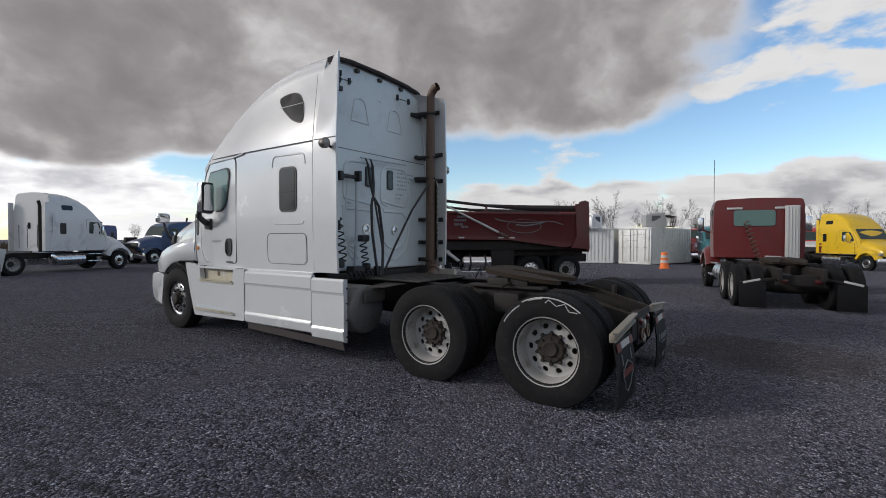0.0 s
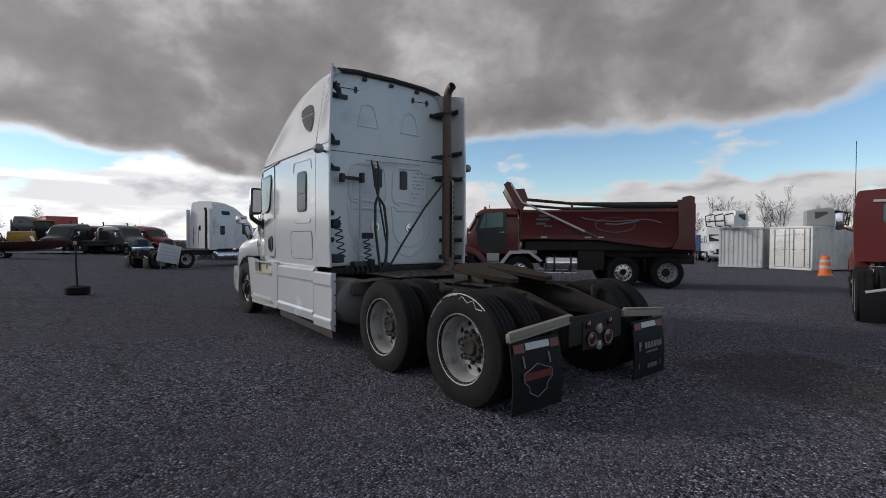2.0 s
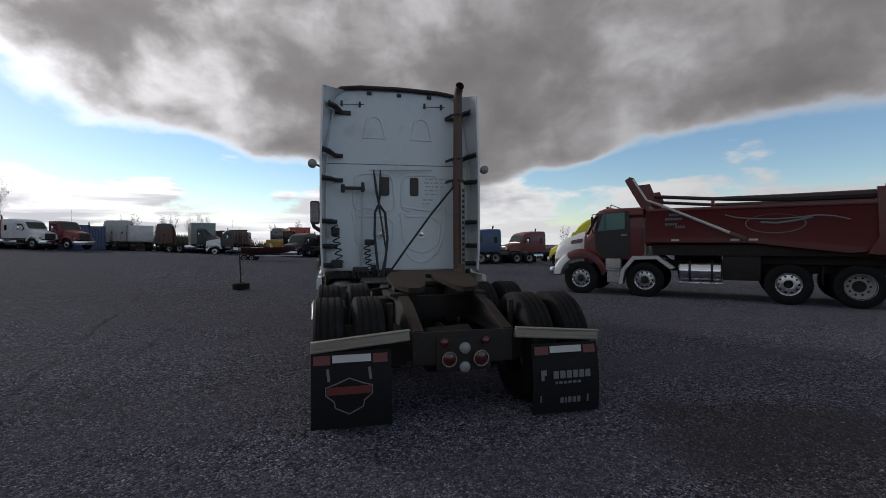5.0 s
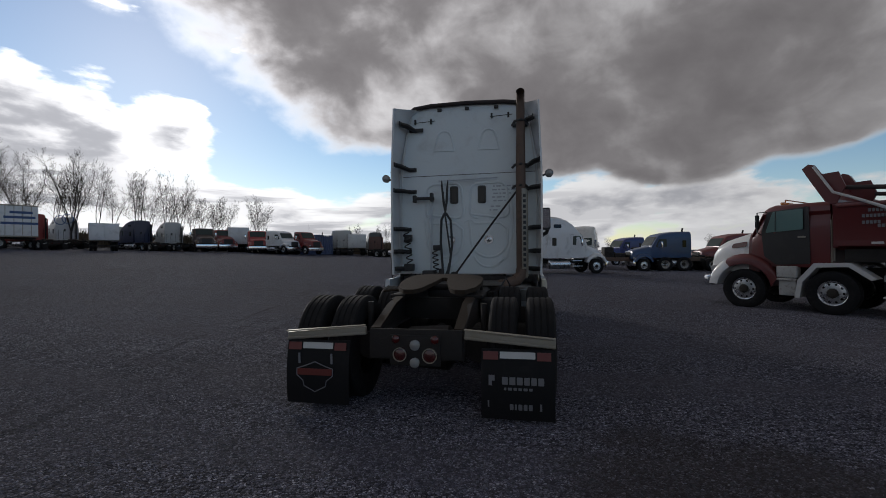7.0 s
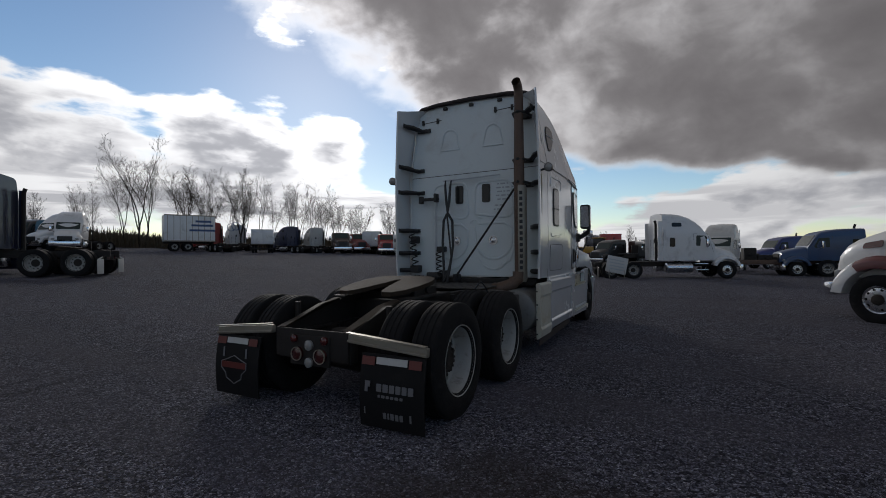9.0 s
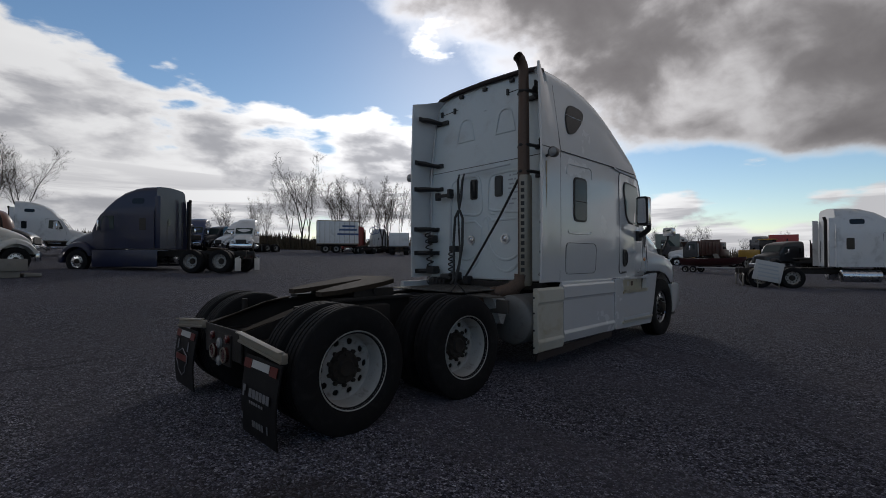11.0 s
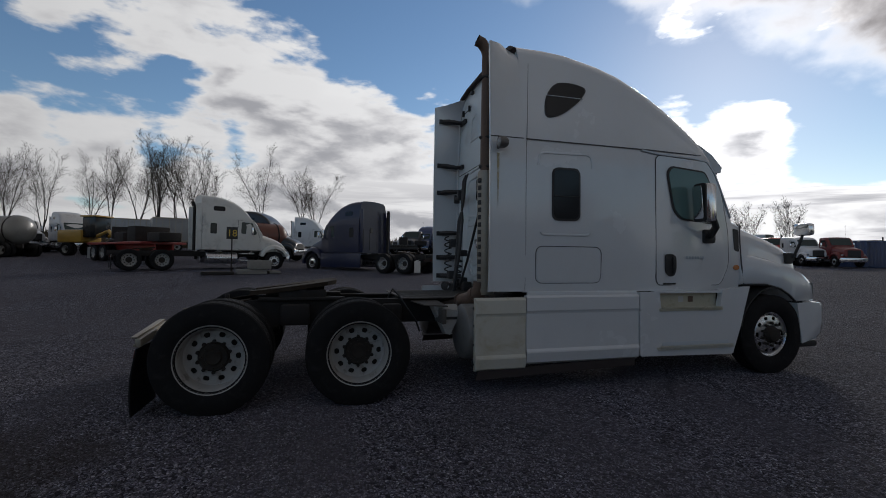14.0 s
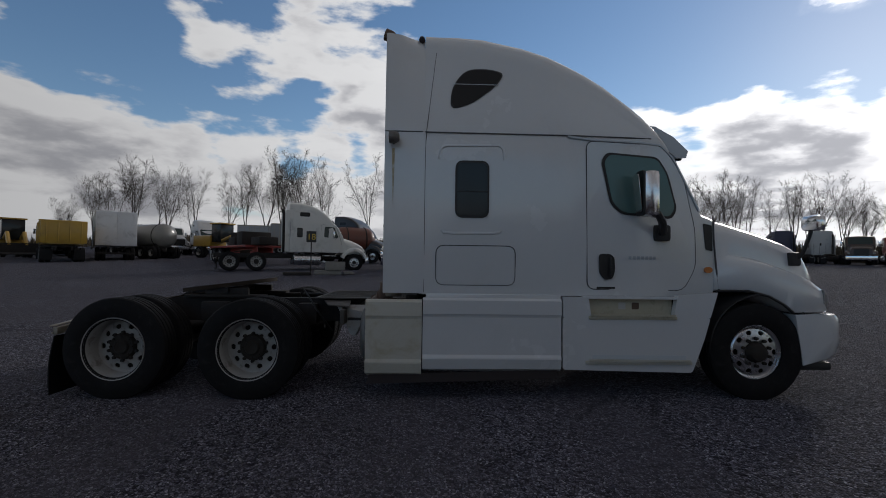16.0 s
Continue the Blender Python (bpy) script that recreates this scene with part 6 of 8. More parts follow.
# ---- the red dump truck ----
def dump_truck():
    h = Vector((-0.705, 0.709)).normalized()
    side = Vector((h.y, -h.x))
    base = Vector((11.03, 2.68)) + side * 1.18
    t = thing("dump_truck", stand(base.x, base.y, h), "red twin-steer dump truck with a white bonnet and high box", "dump truck")
    red, dark = (0.095, 0.010, 0.010), (0.012, 0.010, 0.010)
    for y, st in ((0.0, 0), (1.36, 0), (4.70, 1), (6.52, 1)):
        for s in (-1, 1):
            wheel(t, s * (1.04 if st else 1.06), y, 0.52, dual=not st, steer=bool(st), rim_mesh=W["steer"] if (st or y == 1.36) else None)
    for s in (-1, 1):
        bm = bmesh.new()
        box(bm, (s * 0.42, 3.0, 0.92), (0.1, 8.2, 0.3), 0.01)
        part("frame_rail", bm, M["frame"], t)
    for y in (0.0, 1.36, 4.70, 6.52):
        bm = bmesh.new()
        tube(bm, [(-1.0, y, 0.52), (-0.2, y, 0.52), (0.2, y, 0.52), (1.0, y, 0.52)], [0.07, 0.14, 0.14, 0.07], 10)
        part("axle", bm, M["frame"], t)
    # box: ribbed body with a sloping canopy over the cab
    bm, rings = bmesh.new(), []
    for y, zb, zt in ((-0.72, 1.28, 2.50), (0.0, 1.28, 2.50), (2.2, 1.58, 2.52), (4.66, 1.60, 2.56)):
        rings.append([(1.18, y, zb + 0.12), (1.22, y, zt - 0.04), (1.24, y, zt), (1.14, y, zt), (1.10, y, zb + 0.2), (-1.10, y, zb + 0.2), (-1.14, y, zt), (-1.24, y, zt), (-1.22, y, zt - 0.04), (-1.18, y, zb + 0.12), (-0.9, y, zb - 0.1), (0.9, y, zb - 0.1)])
    loft(bm, rings)
    body = part("box_body", bm, M["paint"], t, "deep red steel dump box", color=red)
    bm = bmesh.new()
    box(bm, (0, 4.62, 2.1), (2.36, 0.10, 1.1), 0.02)
    part("headboard", bm, M["paint"], body, color=red)
    for s in (-1, 1):
        bm = bmesh.new()   # canopy cheek
        slab(bm, [(4.62, 2.50), (4.42, 2.92), (4.55, 3.26), (4.85, 3.24), (4.98, 3.46), (5.10, 3.50), (5.22, 3.40), (5.14, 3.24), (4.80, 2.62)], 0.06, lambda u, v, w: (s * (1.17 + w), u, v))
        part("canopy_cheek", bm, M["paint"], body, color=red)
        bm = bmesh.new()   # tall rear post
        slab(bm, [(-0.80, 1.25), (-0.76, 2.94), (-0.62, 2.99), (-0.42, 2.94), (-0.40, 2.86), (-0.26, 2.86), (-0.30, 1.7), (-0.10, 1.30)], 0.09, lambda u, v, w: (s * (1.19 + w), u, v))
        part("rear_post", bm, M["paint"], body, color=red)
        bm = bmesh.new()
        slab(bm, [(4.64, 1.60), (2.2, 1.58), (0.2, 1.32), (-0.1, 1.36), (-0.1, 1.46), (2.2, 1.70), (4.64, 1.72)], 0.05, lambda u, v, w: (s * (1.195 + w), u, v))
        part("side_rail", bm, M["paint"], body, color=red)
        bm = bmesh.new()
        box(bm, (s * 1.21, 2.1, 2.50), (0.10, 5.0, 0.09), 0.02)
        part("top_rail", bm, M["paint"], body, color=red)
        bm = bmesh.new()   # tarp roll above the rail
        tube(bm, [(s * 1.12, 4.45, 2.90), (s * 1.12, 3.0, 2.76), (s * 1.12, 1.4, 2.70), (s * 1.12, -0.3, 2.70)], [0.05, 0.05, 0.10, 0.11], 8)
        part("tarp_roll", bm, M["seal"], body, "rolled dark mesh tarp")
        for y in (3.0,):
            bm = bmesh.new()
            box(bm, (s * 1.14, y, 2.63), (0.05, 0.08, 0.22), 0.01)
            part("tarp_post", bm, M["paint"], body, color=red)
        bm = bmesh.new()   # white swinging tarp arm
        tube(bm, [(s * 1.30, 4.98, 3.42), (s * 1.31, 4.62, 2.80), (s * 1.31, 4.35, 2.68), (s * 1.32, 2.62, 1.84)], [0.028, 0.03, 0.032, 0.04], 8)
        part("tarp_arm", bm, M["tape_white"], body, "white tarp arm")
        bm = bmesh.new()
        box(bm, (s * 1.31, 2.45, 1.76), (0.05, 0.40, 0.09), 0.015, Matrix.Rotation(radians(25), 3, "X"))
        part("arm_spring", bm, M["rust"], body)
        S = lambda u, v, w: (s * (1.222 + 0.02 * (v - 1.5) + w), u, v)
        for pts, w in (([(2.72, 2.31), (2.5, 2.24), (2.2, 2.20), (1.7, 2.17), (1.24, 2.19), (0.8, 2.24), (0.5, 2.21), (0.20, 2.12)], 0.035),
                       ([(1.95, 2.10), (1.6, 2.07), (1.2, 2.13), (0.9, 2.2)], 0.05),
                       ([(1.65 + 0.62 * math.cos(radians(a)), 2.06 + 0.24 * math.sin(radians(a))) for a in range(150, 391, 12)], 0.022),
                       ([(1.65 + 0.62 * math.cos(radians(a)), 2.06 + 0.24 * math.sin(radians(a))) for a in range(30, 151, 12)], 0.012)):
            bm = bmesh.new()
            ribbon(bm, pts, w, 0.004, S)
            part("swoosh_decal", bm, M["letter"], body)
        bm = bmesh.new()   # owner's marks as plain bars
        for k, (a, b, z) in enumerate(((4.05, 3.80, 2.36), (4.15, 3.72, 2.24), (4.15, 3.85, 2.10), (3.90, 3.70, 2.02))):
            y = a
            while y > b:
                slab(bm, rect(y - 0.045, z - 0.035, y, z + 0.035), 0.003, S)
                y -= 0.062
        tagged(part("painted_mark", bm, M["letter"], body), kind="stuff")
        for y in (3.9, 2.5, 2.1):
            part("reflector", slab(bmesh.new(), rect(y - 0.1, 1.63, y + 0.1, 1.68), 0.006, lambda u, v, w: (s * (1.245 + w), u, v)), M["tape_white"], body)
    bm, rings = bmesh.new(), []
    for y, z in ((4.62, 2.52), (4.80, 2.66), (5.12, 3.22), (5.18, 3.36)):
        rings.append([(-1.17, y, z), (1.17, y, z), (1.17, y - 0.04, z + 0.03), (-1.17, y - 0.04, z + 0.03)])
    loft(bm, rings)
    part("canopy_floor", bm, M["paint"], body, color=red)
    bm = bmesh.new()
    box(bm, (0, -0.80, 1.95), (2.36, 0.08, 1.6), 0.02)
    for k in range(5):
        box(bm, (-0.9 + 0.45 * k, -0.86, 1.95), (0.08, 0.06, 1.5), 0.01)
    part("tailgate", bm, M["paint"], body, color=red)
    bm = bmesh.new()
    box(bm, (0, 0.7, 1.12), (1.5, 3.0, 0.22), 0.02)
    box(bm, (0, 3.4, 1.25), (0.5, 1.2, 0.5), 0.03)
    part("hoist_frame", bm, M["frame"], t)
    # added dark block, fills the dark mass between tank and rear wheels
    bm = bmesh.new()
    box(bm, (0, 2.35, 0.95), (2.0, 0.85, 0.75), 0.03)
    part("under_fill", bm, M["frame"], t)
    bm = bmesh.new()
    box(bm, (0, 1.9, 1.38), (2.1, 5.2, 0.30), 0.02)
    part("box_sill", bm, M["frame"], t)
    # cab
    sh = Shell([(4.6, 1.10), (5.8, 1.10), (6.4, 0.98)], [(4.7, 2.63), (5.85, 2.62), (6.0, 2.57), (6.1, 2.49), (6.25, 2.20), (6.38, 1.97)], belt=2.4, floor=1.10)
    sh.corner = 0.13
    bm = bmesh.new()
    sh.skin(bm, [4.74, 4.78, 5.4, 5.85, 6.0, 6.1, 6.25, 6.38])
    cab = part("cab_shell", bm, M["paint"], t, "deep red cab", color=red)
    for s in (-1, 1):
        bm = bmesh.new()
        slab(bm, round_poly([(5.10, 1.18), (5.80, 1.15), (6.07, 1.36), (6.13, 1.97), (5.98, 2.46), (5.13, 2.54)], 0.05), 0.03, sh.drape(s, 0.012))
        door = part("door", bm, M["paint"], t, "glossy black door", color=dark)
        bm = bmesh.new()
        slab(bm, round_poly([(5.23, 2.0), (5.24, 2.49), (5.86, 2.45), (6.03, 1.94)], 0.04), 0.012, sh.drape(s, 0.044))
        part("door_window", bm, M["doorglass"], door)
        part("window_post", ribbon(bmesh.new(), [(5.80, 1.97), (5.80, 2.46)], 0.02, 0.008, sh.drape(s, 0.056)), M["black"], door)
        part("door_handle", slab(bmesh.new(), rect(5.18, 1.80, 5.34, 1.84, 0.015), 0.02, sh.drape(s, 0.042)), M["galv"], door)
        bm = bmesh.new()   # fender over the second axle
        rings = []
        for x in (0.8, 1.2):
            rings.append([(s * x, y, z) for y, z in ((5.40, 0.38), (5.34, 0.80), (5.02, 1.20), (4.36, 1.22), (3.92, 0.88), (4.02, 0.84), (4.40, 1.13), (4.97, 1.10), (5.24, 0.76), (5.30, 0.38))])
        loft(bm, rings)
        part("step_fender", bm, M["tape_white"], t, "white-painted step fender")
        bm = bmesh.new()
        box(bm, (s * 1.02, 5.57, 0.98), (0.32, 0.42, 0.28), 0.03)
        box(bm, (s * 1.00, 5.56, 0.60), (0.30, 0.36, 0.38), 0.03)
        box(bm, (s * 1.06, 5.56, 0.80), (0.32, 0.40, 0.05), 0.015)
        part("cab_step", bm, M["rim"], t)
        bm = bmesh.new()   # red fender of the first axle
        rings = []
        for x, d in ((0.75, 0), (1.08, 0), (1.17, 0.07), (1.19, 0.13)):
            rings.append([(s * x, y, z) for y, z in [(6.52 + 0.82 * math.cos(radians(a)), 0.52 + (0.90 - d) * math.sin(radians(a))) for a in range(60, 172, 14)]]
                         + [(s * x, y, z) for y, z in arc(6.52, 0.52, 0.64, 172, 60, 8)])
        loft(bm, rings)
        part("rear_fender", bm, M["paint"], t, color=red)
        bm = bmesh.new()
        tube(bm, [(s * 0.88, 2.78, 0.80), (s * 0.88, 2.82, 0.80), (s * 0.88, 3.80, 0.80), (s * 0.88, 3.84, 0.80)], [0.24, 0.29, 0.29, 0.24], 22)
        tank = part("fuel_tank", bm, M["chrome"], t)
        for y in (3.02, 3.55):
            bm = bmesh.new()
            tube(bm, [(s * 0.88, y - 0.03, 0.80), (s * 0.88, y + 0.03, 0.80)], 0.297, 22)
            part("tank_strap", bm, M["black"], tank)
        bm = bmesh.new()
        box(bm, (s * 1.0, 3.31, 0.48), (0.2, 1.1, 0.04), 0.01)
        part("tank_step", bm, M["alu"], tank)
        bm = bmesh.new()
        tube(bm, [(s * 1.0, 4.70, 1.25), (s * 1.0, 4.70, 2.2), (s * 1.0, 4.70, 2.3)], 0.03, 10)
        part("exhaust_pipe", bm, M["galv"], t)
        bm = bmesh.new()
        tube(bm, [(s * 1.06, 4.72, 1.2), (s * 1.08, 4.72, 2.2)], 0.018, 8)
        part("grab_rail", bm, M["galv"], t)
        bm = bmesh.new()
        tube(bm, [(s * 1.02, 6.02, 2.47), (s * 1.28, 6.14, 2.44), (s * 1.29, 6.14, 1.95), (s * 1.03, 6.16, 1.90)], 0.015, 6)
        box(bm, (s * 1.28, 6.14, 2.22), (0.15, 0.05, 0.32), 0.02)
        part("mirror", bm, M["black"], t)
        bm = bmesh.new()
        box(bm, (s * 0.85, 0.68, 0.75), (0.5, 0.04, 0.5), 0.01)
        part("mudflap", bm, M["flap"], t)
        # vents in the bonnet cheek
        bm = bmesh.new()
        slab(bm, round_poly([(6.50, 1.74), (6.86, 1.68), (6.90, 1.56), (6.52, 1.60)], 0.04), 0.014, lambda u, v, w: (s * (0.955 - (u - 6.46) * 0.115 - max(0.0, v - 1.58) * 0.1 + w), u, v))
        part("bonnet_vent", bm, M["red_lamp"], t)
    bm, rings = bmesh.new(), []
    for y, zt, w in ((6.20, 2.02, 0.98), (6.46, 1.99, 0.96), (6.72, 1.91, 0.93), (7.05, 1.80, 0.89), (7.28, 1.67, 0.85), (7.39, 1.52, 0.82), (7.44, 1.25, 0.80), (7.45, 0.8, 0.79)):
        half = [(w, 0.95), (w, 0.95 + (zt - 0.95) * 0.55), (w * 0.96, 0.95 + (zt - 0.95) * 0.8), (w * 0.82, zt - 0.04), (w * 0.5, zt), (0.1, zt + 0.01)]
        rings.append([(x, y, z) for x, z in half] + [(-x, y, z) for x, z in half[::-1]])
    loft(bm, rings[1:])
    part("bonnet", bm, M["paint"], t, "white bonnet", color=(0.62, 0.62, 0.61))
    bm = bmesh.new()
    loft(bm, [[(x * 1.004, y, z + 0.002) for x, y, z in r] for r in rings[:2]])
    part("cowl", bm, M["paint"], t, color=red)
    for s in (-1, 1):
        bm, rr = bmesh.new(), []
        for x, d in ((0.72, 0), (1.05, 0), (1.15, 0.07), (1.18, 0.14)):
            rr.append([(s * x, y, z) for y, z in [(6.52 + (0.92 - d * 0.5) * math.cos(radians(a)), 0.52 + (0.88 - d) * math.sin(radians(a))) for a in range(8, 68, 10)]] + [(s * x, y, z) for y, z in arc(6.52, 0.52, 0.64, 68, 8, 6)])
        loft(bm, rr)
        part("front_fender", bm, M["paint"], t, "white front fender", color=(0.62, 0.62, 0.61))
        bm = bmesh.new()
        box(bm, (s * 0.94, 7.30, 1.02), (0.22, 0.14, 0.18), 0.04)
        part("headlamp", bm, M["clear_lamp"], t)
    bm = bmesh.new()
    box(bm, (0, 7.40, 0.70), (2.36, 0.20, 0.30), 0.06)
    part("bumper", bm, M["chrome"], t)
    bm = bmesh.new()
    slab(bm, rect(-0.85, 0.02, 0.85, 0.56, 0.06), 0.012, lambda u, v, w: (u, 6.375 - v * 0.50 + w, 1.98 + v * 0.88 + w * 0.5))
    part("windscreen", bm, M["cabglass"], t)
    bm = bmesh.new()
    for x in (-0.5, -0.25, 0.0, 0.25, 0.5):
        box(bm, (x, 5.85, 2.69), (0.09, 0.10, 0.07), 0.02)
    tube(bm, [(-0.8, 5.7, 2.64), (-0.8, 5.7, 2.75), (0.8, 5.7, 2.75), (0.8, 5.7, 2.64)], 0.015, 6)
    part("roof_marker", bm, M["amber"], t)


dump_truck()


# ---- boxes, trailers, machines ----
def corrugated(bm, length, width, height, z0=0.15, pitch=0.28):
    """A ribbed steel box, its near end at y = 0 and its length along +y."""
    def wall(p0, p1):
        p0, p1 = Vector(p0), Vector(p1)
        d = (p1 - p0)
        n = Vector((d.y, -d.x)).normalized() * 0.036
        k, out = max(2, round(d.length / pitch)), []
        for i in range(k):
            for f, o in ((0.0, 0), (0.15, 1), (0.5, 1), (0.65, 0)):
                q = p0 + d * (i + f) / k + n * (-o)
                out.append(q)
        return out
    w = width / 2
    ring = wall((-w, 0), (w, 0)) + wall((w, 0), (w, length)) + wall((w, length), (-w, length)) + wall((-w, length), (-w, 0))
    return loft(bm, [[(p.x, p.y, z0) for p in ring], [(p.x, p.y, z0 + height) for p in ring]])


def container(m, label, color, length=6.06, doors=False, group="shipping containers"):
    t = thing("shipping_container", m, label, "container", group)
    bm = bmesh.new()
    corrugated(bm, length, 2.40, 2.36)
    part("box_body", bm, M["paint"], t, color=color)
    for x in (-1.17, 1.17):
        for y in (0.05, length - 0.05):
            bm = bmesh.new()
            box(bm, (x, y, 1.32), (0.13, 0.13, 2.60), 0.015)
            part("corner_post", bm, M["paint"], t, color=color)
    for z in (0.10, 2.58):
        for y in (-0.02, length + 0.02):
            bm = bmesh.new()
            box(bm, (0, y, z), (2.40, 0.10, 0.13), 0.012)
            part("end_rail", bm, M["paint"], t, color=color)
        for x in (-1.2, 1.2):
            bm = bmesh.new()
            box(bm, (x, length / 2, z), (0.09, length, 0.13), 0.012)
            part("side_rail", bm, M["paint"], t, color=color)
    if doors:
        for s in (-1, 1):
            bm = bmesh.new()
            box(bm, (s * 0.56, -0.06, 1.34), (1.08, 0.06, 2.30), 0.012)
            d = part("door", bm, M["paint"], t, color=color)
            for x in (0.25, 0.85):
                bm = bmesh.new()
                tube(bm, [(s * x, -0.12, 0.25), (s * x, -0.12, 2.45)], 0.018, 8)
                box(bm, (s * x, -0.12, 1.25), (0.24, 0.03, 0.04), 0.01)
                part("lock_bar", bm, M["galv"], d)
        bm = bmesh.new()
        ribbon(bm, [(-0.9, 2.12), (-0.5, 2.06), (0.0, 2.12), (0.15, 2.18)], 0.035, 0.004, lambda u, v, w: (u, -0.092 - w, v))
        for x in (0.3, 0.5, 0.68, -0.5, -0.3, -0.1, 0.1):
            slab(bm, rect(x, 2.1 if x > 0.2 else 1.68, x + 0.1, 2.2 if x > 0.2 else 1.74), 0.004, lambda u, v, w: (u, -0.092 - w, v))
        tagged(part("painted_mark", bm, M["ink"], t), kind="stuff")
    return t


container(stand(30.1, 7.0, (0.996, 0.08)), "pale grey ribbed shipping container standing on the yard", (0.52, 0.53, 0.53))
container(stand(30.1, 4.3, (0.93, -0.30)), "white shipping container with closed doors and faded marks", (0.68, 0.68, 0.65), doors=True)


def scrap_cab(m, label, color):
    t = thing("scrap_cab", m, label, "scrap", "scrap cabs on the containers")
    bm, rings = bmesh.new(), []
    for y, zb, zt, w in ((0.0, 0.1, 0.95, 0.8), (0.5, 0.05, 1.05, 0.9), (1.2, 0.0, 1.1, 0.92), (1.35, 0.0, 0.6, 0.9)):
        rings.append([(w, y, zb), (w * 0.95, y, zt - 0.1), (w * 0.8, y, zt), (-w * 0.8, y, zt), (-w * 0.95, y, zt - 0.1), (-w, y, zb)])
    loft(bm, rings)
    part("cab_shell", bm, M["paint"], t, color=color)
    for s in (-1, 1):
        bm = bmesh.new()
        slab(bm, rect(0.35, 0.45, 0.95, 0.85, 0.05), 0.02, lambda u, v, w: (s * (0.86 + w), u, v))
        part("window_opening", bm, M["gap"], t)
    bm = bmesh.new()
    for x in (-0.7, 0.0, 0.7):
        tube(bm, [(x, 1.4, 0.05), (x, 1.9, 0.1), (x, 2.0, 0.75), (x, 1.3, 0.9)], 0.04, 6)
    tube(bm, [(-0.7, 1.95, 0.4), (0.7, 1.95, 0.4)], 0.05, 6)
    part("bare_frame", bm, M["frame"], t)


scrap_cab(pose(31.0, 7.5, level(31, 5) + 2.66, 0, 0, 70), "white cut-off cab with bare black frame, on a container", WHITE)
scrap_cab(pose(31.4, 3.9, level(31, 3) + 2.66, 0, 0, -160), "pale cut-off cab shell lying on a container", GREY)


def barrel(m):
    bm = bmesh.new()
    lathe(bm, [(0.0, 0.0), (0.0, 0.30), (0.06, 0.30), (0.10, 0.25), (0.5, 0.22), (0.95, 0.18), (1.0, 0.1), (1.0, 0.0)], 20)
    bmesh.ops.transform(bm, matrix=Matrix.Rotation(radians(-90), 4, "Y"), verts=bm.verts)
    t = thing("traffic_barrel", m, "orange traffic barrel with white bands beside the containers", "barrel")
    part("drum", bm, M["orange"], t)
    for z in (0.36, 0.66):
        bm = bmesh.new()
        lathe(bm, [(z, 0.236 - (z - 0.3) * 0.06), (z + 0.14, 0.228 - (z - 0.3) * 0.06)], 20)
        bmesh.ops.transform(bm, matrix=Matrix.Rotation(radians(-90), 4, "Y"), verts=bm.verts)
        part("band", bm, M["tape_white"], t)


barrel(stand(25.1, 1.6, (0.02, 1.00)))


def box_trailer(name, m, label, color, length=9.0, height=2.7, group="parked trailers", bars=False, front=False):
    t = thing(name, m, label, "trailer", group)
    bm = bmesh.new()
    box(bm, (0, length / 2, 1.1 + height / 2), (2.5, length, height), 0.04)
    part("box_body", bm, M["paint"], t, color=color)
    bm = bmesh.new()
    for k in range(int(length / 0.6)):
        for s in (-1, 1):
            box(bm, (s * 1.253, 0.3 + 0.6 * k, 1.1 + height / 2), (0.012, 0.05, height - 0.2))
    tagged(part("side_rib", bm, M["galv"], t), kind="stuff")
    for z in (1.12, 1.05 + height):
        for s in (-1, 1):
            bm = bmesh.new()
            box(bm, (s * 1.26, length / 2, z), (0.03, length, 0.12), 0.008)
            part("side_rail", bm, M["galv"], t)
    for s in (-1, 1):
        bm = bmesh.new()
        box(bm, (s * 0.5, length / 2, 0.95), (0.1, length, 0.2), 0.01)
        part("frame_rail", bm, M["frame"], t)
        bm = bmesh.new()
        box(bm, (s * 0.61, -0.02, 1.15 + height / 2), (1.18, 0.04, height - 0.2), 0.01)
        part("rear_door", bm, M["paint"], t, color=color)
        for y in (1.0, 2.3):
            wheel(t, s * 1.06, y)
    if bars:
        bm = bmesh.new()
        for s in (-1, 1):
            for k, (z, a, b) in enumerate(((3.2, 3.0, 4.6), (2.75, 2.6, 4.8), (2.2, 2.4, 5.0))):
                slab(bm, rect(a, z, b, z + 0.22), 0.006, lambda u, v, w: (s * (1.262 + w), u, v))
            ring = arc(7.2, 2.9, 0.45, 0, 360, 20)
            ribbon(bm, ring, 0.08, 0.006, lambda u, v, w: (s * (1.262 + w), u, v))
        part("painted_bar", bm, surface("faded_blue_print", (0.04, 0.08, 0.2), 0.5, scale=5, var=0.1), t)
    bm = bmesh.new()
    box(bm, (0, 0.0, 0.55), (2.3, 0.08, 0.12), 0.01)
    part("rear_bumper", bm, M["frame"], t)
    return t


